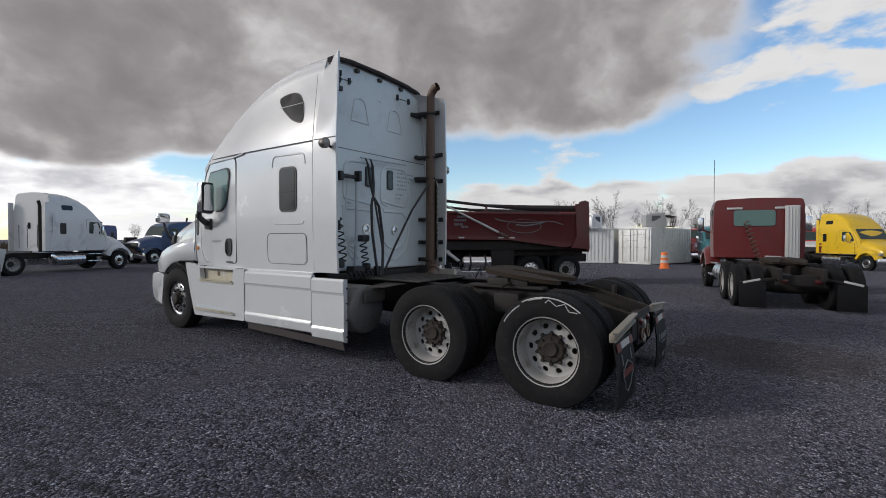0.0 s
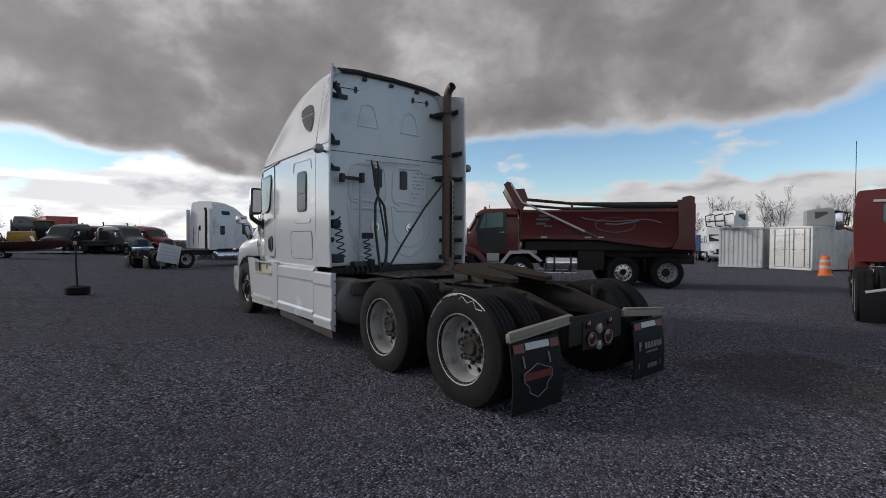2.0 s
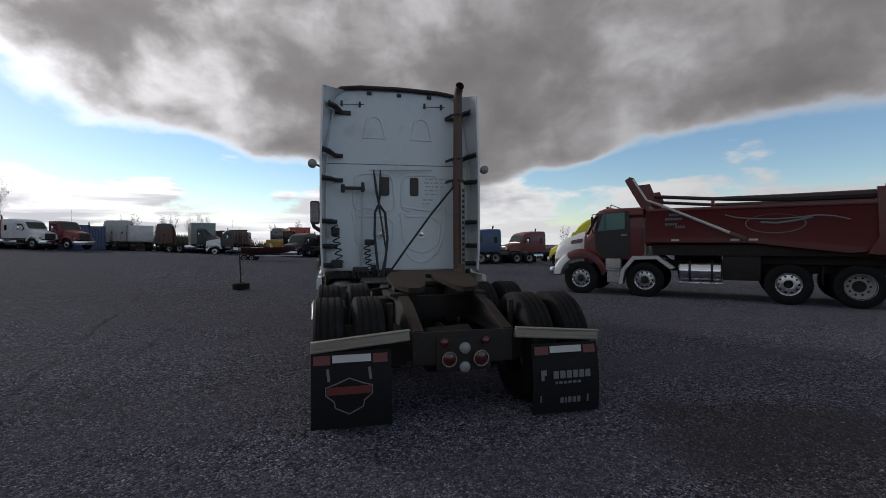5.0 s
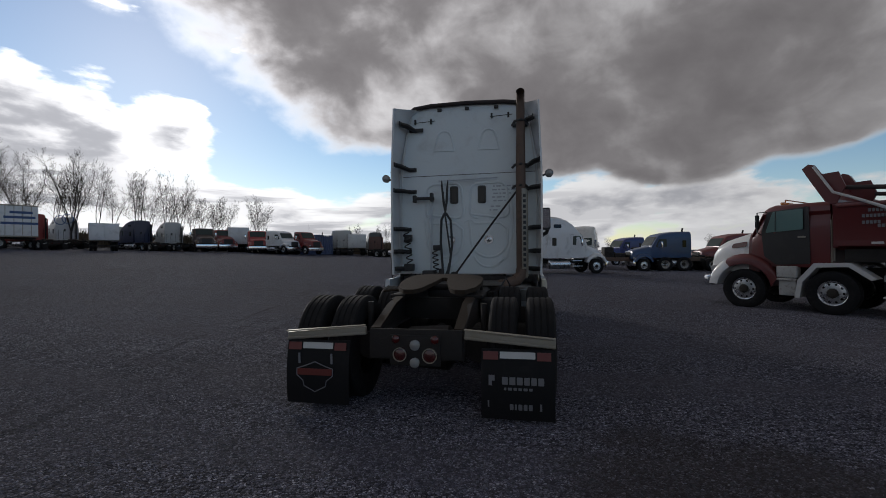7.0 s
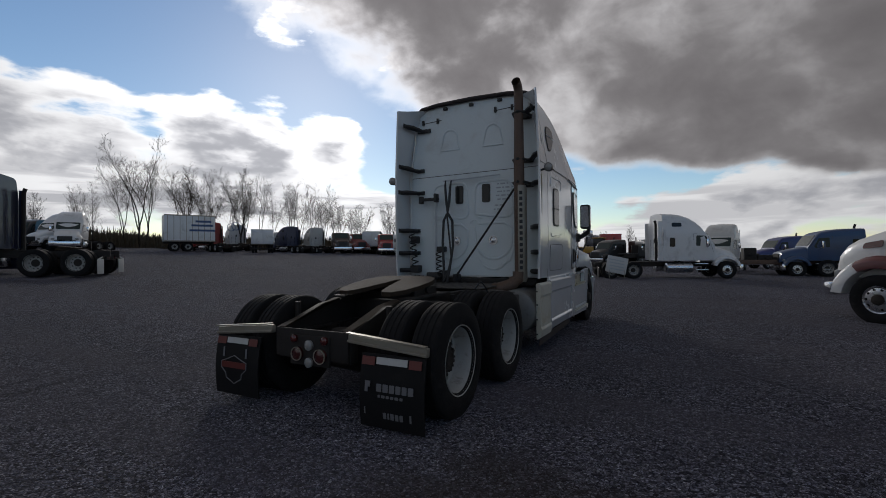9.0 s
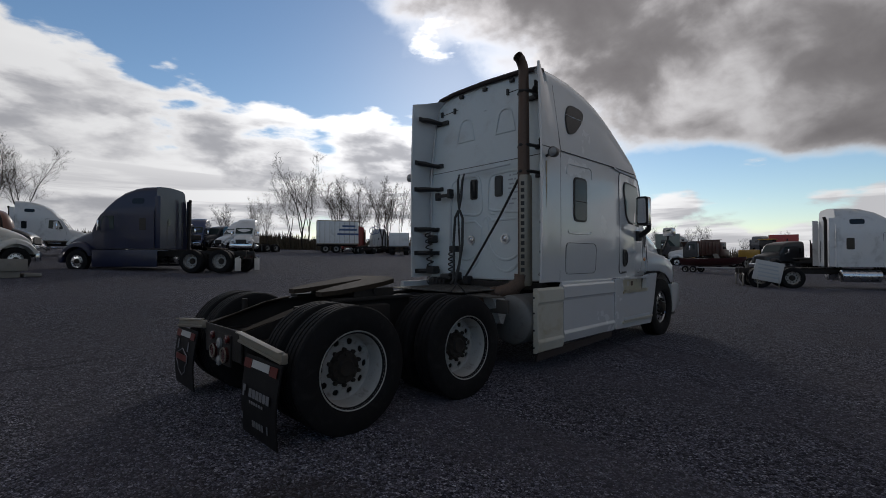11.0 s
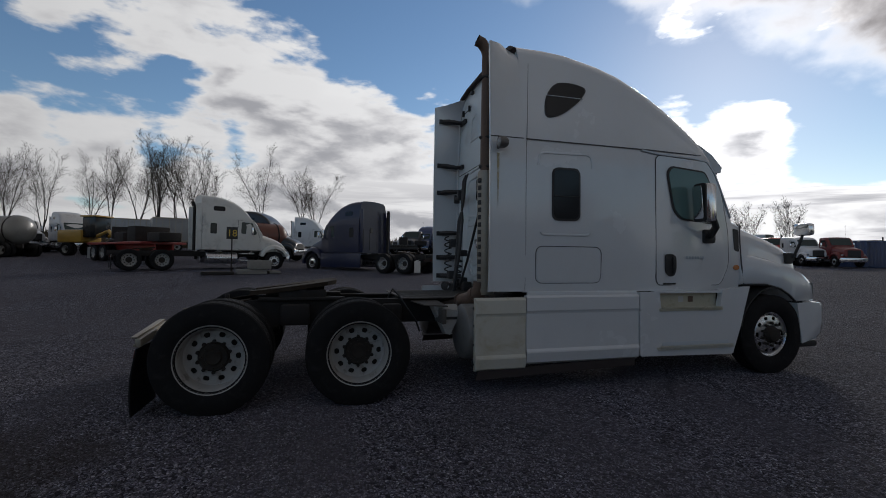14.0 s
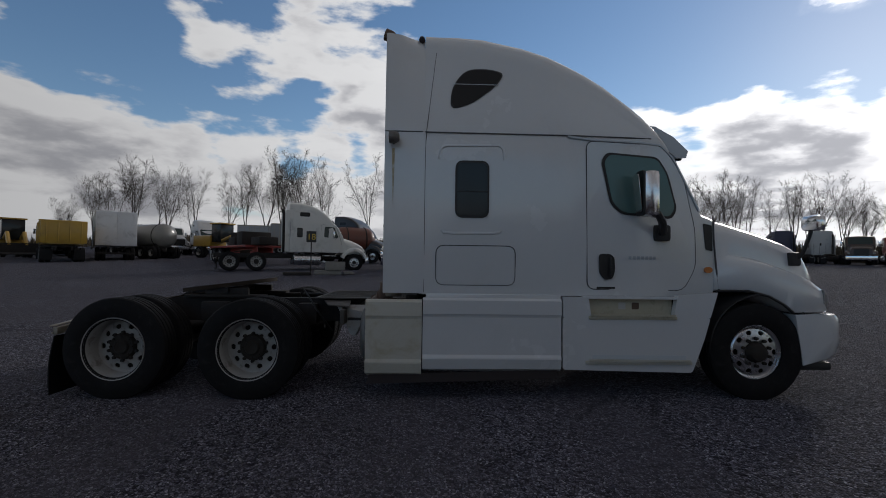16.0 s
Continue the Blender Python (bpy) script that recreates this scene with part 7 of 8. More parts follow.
def small_dump(m, label, color, cabcol, group="parked dump trucks"):
    """A dump truck seen from its tail."""
    t = thing("dump_truck", m, label, "dump truck", group)
    bm, rings = bmesh.new(), []
    for y in (-0.9, 3.6):
        rings.append([(1.05, y, 1.2), (1.22, y, 2.75), (1.12, y, 2.75), (1.0, y, 1.35), (-1.0, y, 1.35), (-1.12, y, 2.75), (-1.22, y, 2.75), (-1.05, y, 1.2)])
    loft(bm, rings)
    part("box_body", bm, M["paint"], t, color=color)
    bm = bmesh.new()
    box(bm, (0, -0.93, 2.0), (2.4, 0.08, 1.5), 0.02)
    for k in range(4):
        box(bm, (-0.9 + 0.6 * k, -0.99, 2.0), (0.07, 0.05, 1.4), 0.01)
    part("tailgate", bm, M["paint"], t, color=color)
    for k in range(6):
        for s in (-1, 1):
            bm = bmesh.new()
            box(bm, (s * 1.2, -0.6 + 0.8 * k, 2.0), (0.1, 0.1, 1.4), 0.01)
            part("side_post", bm, M["paint"], t, color=color)
    bm = bmesh.new()
    box(bm, (0, 3.8, 3.0), (2.3, 0.6, 0.08), 0.02)
    box(bm, (0, 3.6, 2.4), (2.3, 0.08, 1.2), 0.02)
    part("headboard", bm, M["paint"], t, color=color)
    bm = bmesh.new()
    box(bm, (0, 4.8, 1.9), (2.1, 1.3, 1.7), 0.15)
    part("cab_shell", bm, M["paint"], t, color=cabcol)
    bm = bmesh.new()
    box(bm, (0, 6.0, 1.35), (1.7, 1.3, 1.0), 0.2)
    part("bonnet", bm, M["paint"], t, color=cabcol)
    for s in (-1, 1):
        bm = bmesh.new()
        box(bm, (s * 1.06, 4.9, 2.2), (0.02, 0.8, 0.55), 0.005)
        part("door_window", bm, M["glass"], t)
        bm = bmesh.new()
        box(bm, (s * 0.42, 2.6, 0.9), (0.1, 7.4, 0.26), 0.01)
        part("frame_rail", bm, M["frame"], t)
        bm = bmesh.new()
        box(bm, (s * 0.85, -0.75, 0.5), (0.6, 0.03, 0.7), 0.01)
        part("mudflap", bm, M["flap"], t)
        for y in (0.0, 1.3):
            wheel(t, s * 1.06, y)
        wheel(t, s * 1.03, 5.9, dual=False, steer=True)
    return t


def stripped_chassis(m, label):
    t = thing("bare_chassis", m, label, "chassis")
    for s in (-1, 1):
        bm = bmesh.new()
        box(bm, (s * 0.42, 1.5, 0.85), (0.1, 7.0, 0.28), 0.01)
        part("frame_rail", bm, M["rust"], t)
        for y in (-0.6, 0.7):
            wheel(t, s * 1.06, y)
    for y, z, sz in ((0.0, 1.05, (0.9, 1.0, 0.15)), (2.2, 1.15, (1.6, 0.9, 0.6)), (3.6, 1.05, (1.0, 0.8, 0.5)), (4.4, 1.3, (0.9, 0.7, 0.9))):
        bm = bmesh.new()
        box(bm, (0.1, y, z), sz, 0.08)
        tube(bm, [(-0.5, y, z), (0.2, y + 0.3, z + 0.3), (0.7, y - 0.2, z)], 0.05, 6)
        part("frame_scrap", bm, M["frame"], t)
    return t


stripped_chassis(stand(11.2, 30.6, (-0.95, -0.10)), "rusty stripped truck frame with scrap on it")
stripped_chassis(stand(13.8, 32.6, (-0.90, 0.19)), "dark stripped truck frame beside the parked row")


def place(proto, x, y, h, label, color, hood=None, category="truck"):
    t = copy_thing(proto, stand(x, y, h))
    tagged(t, label, category)
    return tint(t, color, hood)


# second and third rows, north and east
place(blue_mid, 19.7, 35.3, (-0.97, -0.22), "dark red mid-roof tractor in the parked row", (0.13, 0.015, 0.014))
place(blue_mid, 13.6, 45.8, (-0.90, -0.44), "royal blue mid-roof tractor behind the blue one", (0.018, 0.03, 0.14))
place(white_far, 6.2, 37.6, (-0.22, -0.98), "old white tractor seen behind the parked row", (0.5, 0.5, 0.48))
place(white_far, 19.3, 22.4, (-0.84, 0.52), "bright yellow high-roof sleeper tractor", (0.60, 0.55, 0.02))
yel = place(white_far, 35.4, -6.3, (-0.82, -0.57), "yellow high-roof tractor with red lower stripes", (0.68, 0.44, 0.015), (0.68, 0.44, 0.015))


def yellow_stripes():
    sh = Shell([(1.6, 1.16), (3.3, 1.16), (4.0, 1.12), (4.65, 1.0)], ROOF["high"])
    for s in (-1, 1):
        for z, w in ((1.30, 0.44), (1.68, 0.10)):
            bm = bmesh.new()
            slab(bm, rect(1.75, z - w / 2, 4.4, z + w / 2, 0.03), 0.004, sh.drape(s, 0.004))
            part("red_stripe", bm, M["tape_red"], yel)


yellow_stripes()
place(blue_mid, 36.6, 0.0, (-0.97, -0.19), "dark teal mid-roof tractor behind the containers", TEAL)
place(red_day, 40.6, 1.5, (-1.00, 0.07), "red day-cab tractor behind the containers", (0.28, 0.02, 0.02))
place(blue_mid, 41.4, -6.9, (-0.97, 0.11), "white tractor with a red roof beyond the day cab", (0.36, 0.02, 0.02), WHITE)
place(white_far, 44.4, 14.3, (-0.81, -0.48), "white sleeper tractor beyond the dump truck", WHITE)
place(blue_mid, 46.1, 11.7, (-0.86, -0.48), "blue tractor beyond the dump truck", BLUE)
place(blue_mid, 52.1, 18.1, (-0.32, -0.94), "old white tractor far beyond the dump truck", WHITE)
# west of the yard
place(white_far, -31.3, -6.6, (0.35, 0.94), "black high-roof tractor behind the white one", BLACK)
place(white_far, -37.8, -3.4, (0.22, 0.97), "white sleeper tractor behind the orange tank", WHITE)
place(white_far, -44.5, -23.1, (0.75, 0.66), "white tractor in the far row by the trees", (0.5, 0.5, 0.5))
ydump = small_dump(stand(-26.0, -22.9, (-0.75, -0.66)), "yellow-brown dump truck with its tail to the yard", (0.42, 0.26, 0.03), (0.06, 0.06, 0.06))
d2 = copy_thing(ydump, stand(-35.0, -30.1, (-0.70, -0.71)))
tagged(d2, "dark brown dump truck beside the yellow one")
tint(d2, (0.03, 0.028, 0.025), names=("box_body", "tailgate", "side_post", "headboard", "cab_shell", "bonnet"))
d3 = copy_thing(ydump, stand(-38.6, -25.1, (-0.76, -0.65)))
tagged(d3, "dark rusty dump truck in the west row")
tint(d3, (0.07, 0.045, 0.03), names=("box_body", "tailgate", "side_post", "headboard", "cab_shell", "bonnet"))
d4 = copy_thing(ydump, stand(-13.5, 56.2, (0.2, 0.98)))
tagged(d4, "brown dump truck in the north row")
tint(d4, (0.10, 0.05, 0.04), names=("box_body", "tailgate", "side_post", "headboard", "cab_shell", "bonnet"))
wbox = box_trailer("box_truck_trailer", stand(-28.5, -21.0, (-0.80, -0.60)), "white box trailer with its doors to the yard", (0.66, 0.67, 0.68), 7.5, 2.5)
tr2 = copy_thing(wbox, stand(-57.4, -24.0, (-0.27, 0.96)))
tagged(tr2, "grey box trailer by the trees")
tint(tr2, (0.28, 0.29, 0.30), names=("box_body", "rear_door"))
tr3 = copy_thing(wbox, stand(-50.1, -17.2, (-0.37, 0.93)))
tagged(tr3, "dull grey box trailer by the trees")
tint(tr3, (0.22, 0.225, 0.23), names=("box_body", "rear_door"))
box_trailer("box_trailer", stand(-47.6, 25.9, (0.45, 0.89)), "white box trailer with faded blue print", (0.64, 0.65, 0.66), 5.0, 2.9, bars=True)


def tank_body(name, m, label, color, length=4.0, r=1.05, z=1.9):
    t = thing(name, m, label, "tank")
    bm = bmesh.new()
    lathe(bm, [(0.0, 0.0), (0.05, r * 0.6), (0.35, r * 0.95), (0.6, r), (length - 0.6, r), (length - 0.25, r * 0.9), (length, r * 0.4), (length, 0.0)], 28)
    bmesh.ops.transform(bm, matrix=Matrix.Translation((0, 0, z)) @ Matrix.Rotation(radians(90), 4, "Z"), verts=bm.verts)
    part("tank", bm, M["paint"], t, color=color)
    for s in (-1, 1):
        bm = bmesh.new()
        box(bm, (s * 0.45, length / 2, 0.75), (0.1, length + 0.6, 0.3), 0.01)
        part("frame_rail", bm, M["frame"], t)
        for y in (0.6, 1.9):
            wheel(t, s * 1.02, y)
    for y in (0.8, length - 0.8):
        bm = bmesh.new()
        box(bm, (0, y, z - r * 0.75), (1.4, 0.2, 0.6), 0.02)
        lathe_r = bmesh.new()
        part("saddle", bm, M["frame"], t)
        lathe(lathe_r, [(-0.04, r + 0.01), (-0.04, r + 0.03), (0.04, r + 0.03), (0.04, r + 0.01)], 28)
        bmesh.ops.transform(lathe_r, matrix=Matrix.Translation((0, y, z)) @ Matrix.Rotation(radians(90), 4, "Z"), verts=lathe_r.verts)
        part("tank_band", lathe_r, M["frame"], t)
    return t


tank_body("tank_trailer", stand(-29.9, -2.5, (0.43, -0.91)), "rusty brown round tank on a bare frame", (0.13, 0.042, 0.026), 3.0, 0.95, 1.75)
tank_body("tank_trailer", stand(-32.8, -19.6, (-0.44, -0.89)), "dull grey tank trailer on a red frame", (0.20, 0.20, 0.19), 4.5, 1.0, 1.9)


def flat_trailer(m, label, color, length=9.0):
    t = thing("flatbed_trailer", m, label, "trailer", "flatbed trailers")
    bm = bmesh.new()
    box(bm, (0, length / 2, 1.05), (2.5, length, 0.14), 0.02)
    part("deck", bm, M["paint"], t, color=color)
    for s in (-1, 1):
        bm = bmesh.new()
        box(bm, (s * 0.5, length / 2, 0.8), (0.12, length, 0.4), 0.02)
        part("frame_rail", bm, M["paint"], t, color=color)
        bm = bmesh.new()
        box(bm, (s * 0.85, -0.2, 0.5), (0.6, 0.03, 0.7), 0.01)
        part("mudflap", bm, M["tape_white"], t)
        for y in (0.7, 2.0):
            wheel(t, s * 1.06, y)
    for k, (y, sz) in enumerate(((3.2, (1.6, 1.2, 0.6)), (5.4, (1.9, 1.0, 0.9)), (7.4, (1.2, 1.4, 0.5)))):
        bm = bmesh.new()
        box(bm, (0.1 * k, y, 1.12 + sz[2] / 2), sz, 0.06)
        part("loaded_scrap", bm, M["frame"], t)
    return t


lowbed = flat_trailer(stand(-29.2, -13.3, (0.75, 0.66)), "red lowbed trailer with white mudflaps", (0.25, 0.03, 0.025), 7.0)
for x, y, h, lab in ((-37.5, -15.3, (0.93, 0.37), "dark flatbed trailer loaded with scrap"), (-49.1, 4.5, (0.22, 0.97), "dark flatbed trailer with loose parts"), (-51.6, 8.2, (-0.40, 0.91), "long black flatbed behind the navy tractor"), (-6.9, 50.9, (0.95, 0.10), "dark flatbed trailer with scrap in the north row")):
    c = copy_thing(lowbed, stand(x, y, h))
    tagged(c, lab)
    tint(c, (0.03, 0.028, 0.026), names=("deck", "frame_rail"))


def loader(m, label, color):
    t = thing("wheel_loader", m, label, "loader", "wheel loaders")
    bm = bmesh.new()
    box(bm, (0, -1.2, 1.5), (1.8, 2.2, 1.0), 0.15)
    part("engine_cover", bm, M["paint"], t, color=color)
    bm = bmesh.new()
    box(bm, (0, 0.4, 2.2), (1.4, 1.2, 1.6), 0.1)
    part("cab_shell", bm, M["glass"], t)
    bm = bmesh.new()
    box(bm, (0, 0.4, 3.05), (1.6, 1.4, 0.12), 0.03)
    part("cab_roof", bm, M["paint"], t, color=color)
    for s in (-1, 1):
        bm = bmesh.new()
        tube(bm, [(s * 0.5, 0.9, 1.5), (s * 0.5, 2.0, 1.9), (s * 0.5, 3.0, 0.9)], 0.14, 8)
        part("lift_arm", bm, M["paint"], t, color=color)
        for y in (-1.3, 1.5):
            wheel(t, s * 0.95, y, 0.5)
    bm = bmesh.new()
    slab(bm, [(3.0, 0.2), (3.9, 0.2), (3.9, 0.28), (3.1, 0.4), (3.05, 1.1), (2.9, 1.1)], 2.4, lambda u, v, w: (w - 1.2, u, v))
    part("bucket", bm, M["frame"], t)
    return t


load1 = loader(stand(-36.3, -17.1, (0.44, 0.89)), "dusty yellow wheel loader in the west row", (0.42, 0.25, 0.04))
copy_thing(load1, stand(-32.0, -31.6, (0.65, 0.75)))
l3 = copy_thing(load1, stand(-6.3, 55.0, (0.9, -0.3)))
tagged(l3, "dark wheel loader with a yellow stripe in the north row")


# the far rows: tractors standing side by side, tails and noses mixed
for x, y, h, kind, col, word in (
        (-18.0, 59.3, (0.30, 0.95), 0, (0.45, 0.45, 0.44), "pale grey"),
        (-14.9, 57.9, (0.20, 0.98), 1, (0.09, 0.035, 0.03), "brown"),
        (-13.7, 64.2, (-0.30, 0.95), 1, (0.03, 0.032, 0.04), "dark"),
        (-9.4, 62.8, (0.80, -0.60), 0, (0.05, 0.055, 0.07), "dark grey"),
        (-3.4, 61.1, (0.70, -0.70), 1, (0.04, 0.03, 0.03), "dark brown"),
        (0.4, 55.0, (0.60, -0.80), 1, (0.16, 0.02, 0.018), "dark red"),
        (0.3, 58.8, (-0.40, -0.90), 2, WHITE, "white"),
        (-45.1, 31.0, (-0.98, 0.20), 0, RED, "dark red"), (-49.1, 37.2, (-0.90, 0.40), 0, (0.5, 0.5, 0.5), "pale grey"), (-41.8, 40.4, (-0.98, 0.20), 0, (0.012, 0.02, 0.06), "navy"),
        (-40.4, 43.0, (-0.90, 0.45), 0, (0.42, 0.42, 0.41), "white"), (-32.0, 47.9, (0.91, -0.38), 1, WHITE, "white"), (-28.8, 48.5, (0.93, -0.38), 2, (0.15, 0.015, 0.015), "dark red"),
        (-25.8, 56.7, (-0.41, 0.90), 0, (0.4, 0.4, 0.4), "pale grey"), (-21.3, 60.5, (-0.50, 0.87), 0, (0.05, 0.055, 0.06), "dark grey"), (-10.1, 52.6, (-0.95, -0.30), 2, (0.03, 0.03, 0.035), "black and white"),
        (-2.7, 53.1, (-0.50, -0.86), 1, BLACK, "black"), (-0.3, 57.0, (0.60, -0.80), 2, RED, "red"), (-1.5, 53.0, (0.50, -0.86), 1, (0.06, 0.065, 0.07), "dark grey"), (1.8, 60.9, (0.48, -0.87), 1, GREY, "grey"),
        (-48.2, 15.4, (-0.76, 0.64), 1, (0.03, 0.13, 0.22), "teal blue"), (-48.3, 18.1, (0.84, -0.54), 0, WHITE, "white"), (-63.0, 23.8, (0.84, -0.54), 1, WHITE, "white"), (-54.6, 15.1, (0.85, -0.53), 0, (0.03, 0.05, 0.12), "dark blue"),
        (-55.5, 35.5, (-0.90, 0.42), 0, (0.05, 0.055, 0.06), "dark grey"),
        (-54.2, 40.5, (-0.85, 0.52), 1, (0.10, 0.018, 0.016), "dark red"),
        (-48.4, 43.8, (-0.80, 0.60), 1, (0.42, 0.42, 0.41), "white"),
        (-40.0, 45.9, (0.75, -0.66), 2, (0.05, 0.028, 0.02), "dark brown"),
        (-40.8, 50.4, (0.80, -0.60), 2, (0.16, 0.02, 0.018), "dark red"),
        (-34.6, 49.8, (0.60, -0.80), 2, (0.30, 0.03, 0.025), "red"),
        (-40.3, 55.6, (-0.60, 0.80), 0, (0.05, 0.055, 0.06), "dark grey"),
        (-29.5, 57.2, (-0.40, 0.92), 1, (0.04, 0.04, 0.045), "black"),
        (-24.3, 55.2, (-0.35, 0.94), 0, (0.42, 0.42, 0.41), "white"),
        (-20.9, 58.6, (-0.30, 0.95), 1, (0.10, 0.03, 0.02), "brown red"),
        (-17.2, 53.5, (0.9, -0.40), 2, (0.04, 0.04, 0.045), "black"),
        (-48.8, 19.4, (0.30, -0.95), 0, WHITE, "white"), (-53.3, 18.8, (0.40, -0.92), 1, (0.04, 0.04, 0.045), "black"), (-54.7, 14.7, (0.40, -0.92), 1, (0.28, 0.29, 0.30), "grey"),
        (-48.1, -25.1, (0.65, 0.75), 1, WHITE, "white"), (-45.0, -27.2, (0.65, 0.75), 2, (0.5, 0.5, 0.5), "pale grey"), (-42.5, -29.6, (0.54, 0.84), 1, (0.05, 0.09, 0.2), "blue"), (-39.6, -34.9, (0.65, 0.75), 2, WHITE, "white"), (-48.6, -33.8, (0.65, 0.75), 1, GREY, "grey"),
        (-37.7, 52.5, (-0.71, 0.69), 1, (0.16, 0.018, 0.016), "dark red"), (-53.1, 12.9, (0.85, -0.52), 2, (0.04, 0.04, 0.045), "black")):
    proto = (white_far, blue_mid, red_day)[kind]
    t = place(proto, x, y, h, word + " " + ("high-roof sleeper", "mid-roof sleeper", "day-cab")[kind] + " tractor in the far parked row", col, WHITE if word.startswith("black and") else None)
    tagged(t, group="far parked row")
for x, y, h, col, lab, long, tall in ((-41.3, 33.9, (-0.75, 0.66), (0.60, 0.61, 0.62), "white van body standing in the far row", 4.2, 1.75), (-36.9, 49.5, (-0.62, 0.79), (0.55, 0.56, 0.57), "white box trailer with its doors to the yard", 7.0, 2.2),
                                (-22.7, 55.8, (-0.41, 0.90), (0.55, 0.55, 0.54), "pale van body in the far row", 4.5, 1.9), (-15.0, 51.8, (-0.30, 0.95), (0.17, 0.20, 0.18), "grey-green box trailer in the north row", 7.0, 2.4), (-4.7, 55.0, (-0.18, 0.98), (0.35, 0.025, 0.02), "red box trailer in the north row", 7.0, 2.5)):
    tagged(box_trailer("box_trailer", stand(x, y, h), lab, col, long, tall), group="far parked row")
for x, y, h in ((-27.2, 50.5, (-0.52, 0.85)), (-26.5, 53.1, (-0.52, 0.85))):
    container(stand(x, y, h), "faded blue shipping container in the far row", (0.035, 0.06, 0.15))


container(stand(51.0, 15.4, (-0.95, 0.31)), "blue shipping container far beyond the dump truck", (0.02, 0.05, 0.15), 3.0)


def boat():
    t = thing("boat_trailer", stand(-6.5, 35.9, (0.98, -0.10)), "dark red motor boat on a pale tandem trailer", "boat")
    bm, rings = bmesh.new(), []
    for y, w, zk, zt in ((-2.6, 0.95, 0.75, 1.55), (0.0, 1.05, 0.65, 1.5), (1.8, 0.85, 0.75, 1.55), (3.0, 0.4, 1.0, 1.65), (3.6, 0.06, 1.4, 1.7)):
        rings.append([(w, y, zt), (w * 0.9, y, zt - 0.35), (w * 0.4, y, zk + 0.1), (0, y, zk), (-w * 0.4, y, zk + 0.1), (-w * 0.9, y, zt - 0.35), (-w, y, zt), (0, y, zt - 0.05)])
    loft(bm, rings)
    part("hull", bm, M["paint"], t, color=(0.05, 0.012, 0.014))
    bm = bmesh.new()
    slab(bm, rect(-0.7, 0.0, 0.7, 0.5, 0.1), 0.02, lambda u, v, w: (u, 0.9 - v * 0.4 + w, 1.5 + v))
    part("wind_shield", bm, M["cabglass"], t)
    for s in (-1, 1):
        bm = bmesh.new()
        tube(bm, [(s * 0.8, -2.6, 0.55), (s * 0.8, 1.8, 0.55), (0.0, 4.4, 0.5)], 0.06, 6)
        part("trailer_rail", bm, M["tape_white"], t)
        for y in (-1.9, -1.1):
            wh = wheel(t, s * 1.0, y, 0.36, dual=False)
            wh.scale = (0.7, 0.7, 0.7)
    t.scale = (0.72, 0.72, 0.72)


boat()


# ---- signs and small things ----
def tyre_stand():
    """A steel post set in an old tyre."""
    t = thing("post_in_tyre", stand(-3.75, 9.90, (0, 1)), "thin steel post standing in an old truck tyre", "post")
    base = part("tyre", W["tyre"], None, t)
    base.matrix_basis = Matrix.Translation((0, 0, 0.11)) @ Matrix.Rotation(radians(90), 4, "Y") @ Matrix.Diagonal((0.7, 0.5, 0.5, 1))
    bm = bmesh.new()
    lathe(bm, [(0.02, 0.0), (0.02, 0.20), (0.16, 0.19), (0.18, 0.0)], 20)
    bmesh.ops.transform(bm, matrix=Matrix.Rotation(radians(-90), 4, "Y"), verts=bm.verts)
    part("concrete_fill", bm, M["concrete"], t)
    bm = bmesh.new()
    tube(bm, [(0, 0, 0.1), (-0.04, 0.0, 1.26)], 0.022, 8)
    part("post", bm, M["frame"], t)
    bm = bmesh.new()
    box(bm, (-0.04, 0, 1.25), (0.07, 0.05, 0.10), 0.01)
    part("post_cap", bm, M["galv"], t)


def row_sign():
    h = (0.97, 0.24)
    t = thing("row_sign", stand(-17.46, -4.1, h), "black and yellow row sign on a post", "sign")
    bm = bmesh.new()
    tube(bm, [(0, 0, 0.0), (0, 0, 2.1)], 0.03, 8)
    part("post", bm, M["frame"], t)
    bm = bmesh.new()
    box(bm, (0, 0.05, 1.88), (0.48, 0.02, 0.56), 0.006)
    face = part("sign_face", bm, M["signface"], t)
    cu = bpy.data.curves.new("lettering", "FONT")
    cu.body, cu.size, cu.extrude, cu.align_x = "18", 0.44, 0.003, "CENTER"
    ob = new("lettering", cu)
    me = bpy.data.meshes.new_from_object(ob.evaluated_get(bpy.context.evaluated_depsgraph_get()))
    bpy.data.objects.remove(ob)
    me.transform(Matrix.Translation((0, 0.066, 1.73)) @ Matrix.Rotation(math.pi, 4, "Z") @ Matrix.Rotation(radians(90), 4, "X"))
    me.materials.append(M["signyellow"])
    part("numeral", me, None, face)
    for k, (x, y, w, hh) in enumerate(((0.9, 0.2, 1.3, 0.22), (0.9, 0.25, 0.95, 0.42), (1.15, 0.6, 0.5, 0.12))):
        lone("concrete_block", box(bmesh.new(), (0, 0, hh / 2), (w, 0.8 + 0.1 * k, hh), 0.03), M["concrete"],
             stand(-17.25 - y, -4.15 + x + 0.35 * k, h, 0.0 if k != 1 else 0.222), "weathered pale concrete block beside the row sign", "block", "concrete blocks")
    lone("timber_pallet", box(bmesh.new(), (0, 0, 0.07), (1.3, 1.0, 0.14), 0.02), M["frame"], stand(-16.9, -4.6, h), "dark weathered timber pallet on the gravel", "pallet")


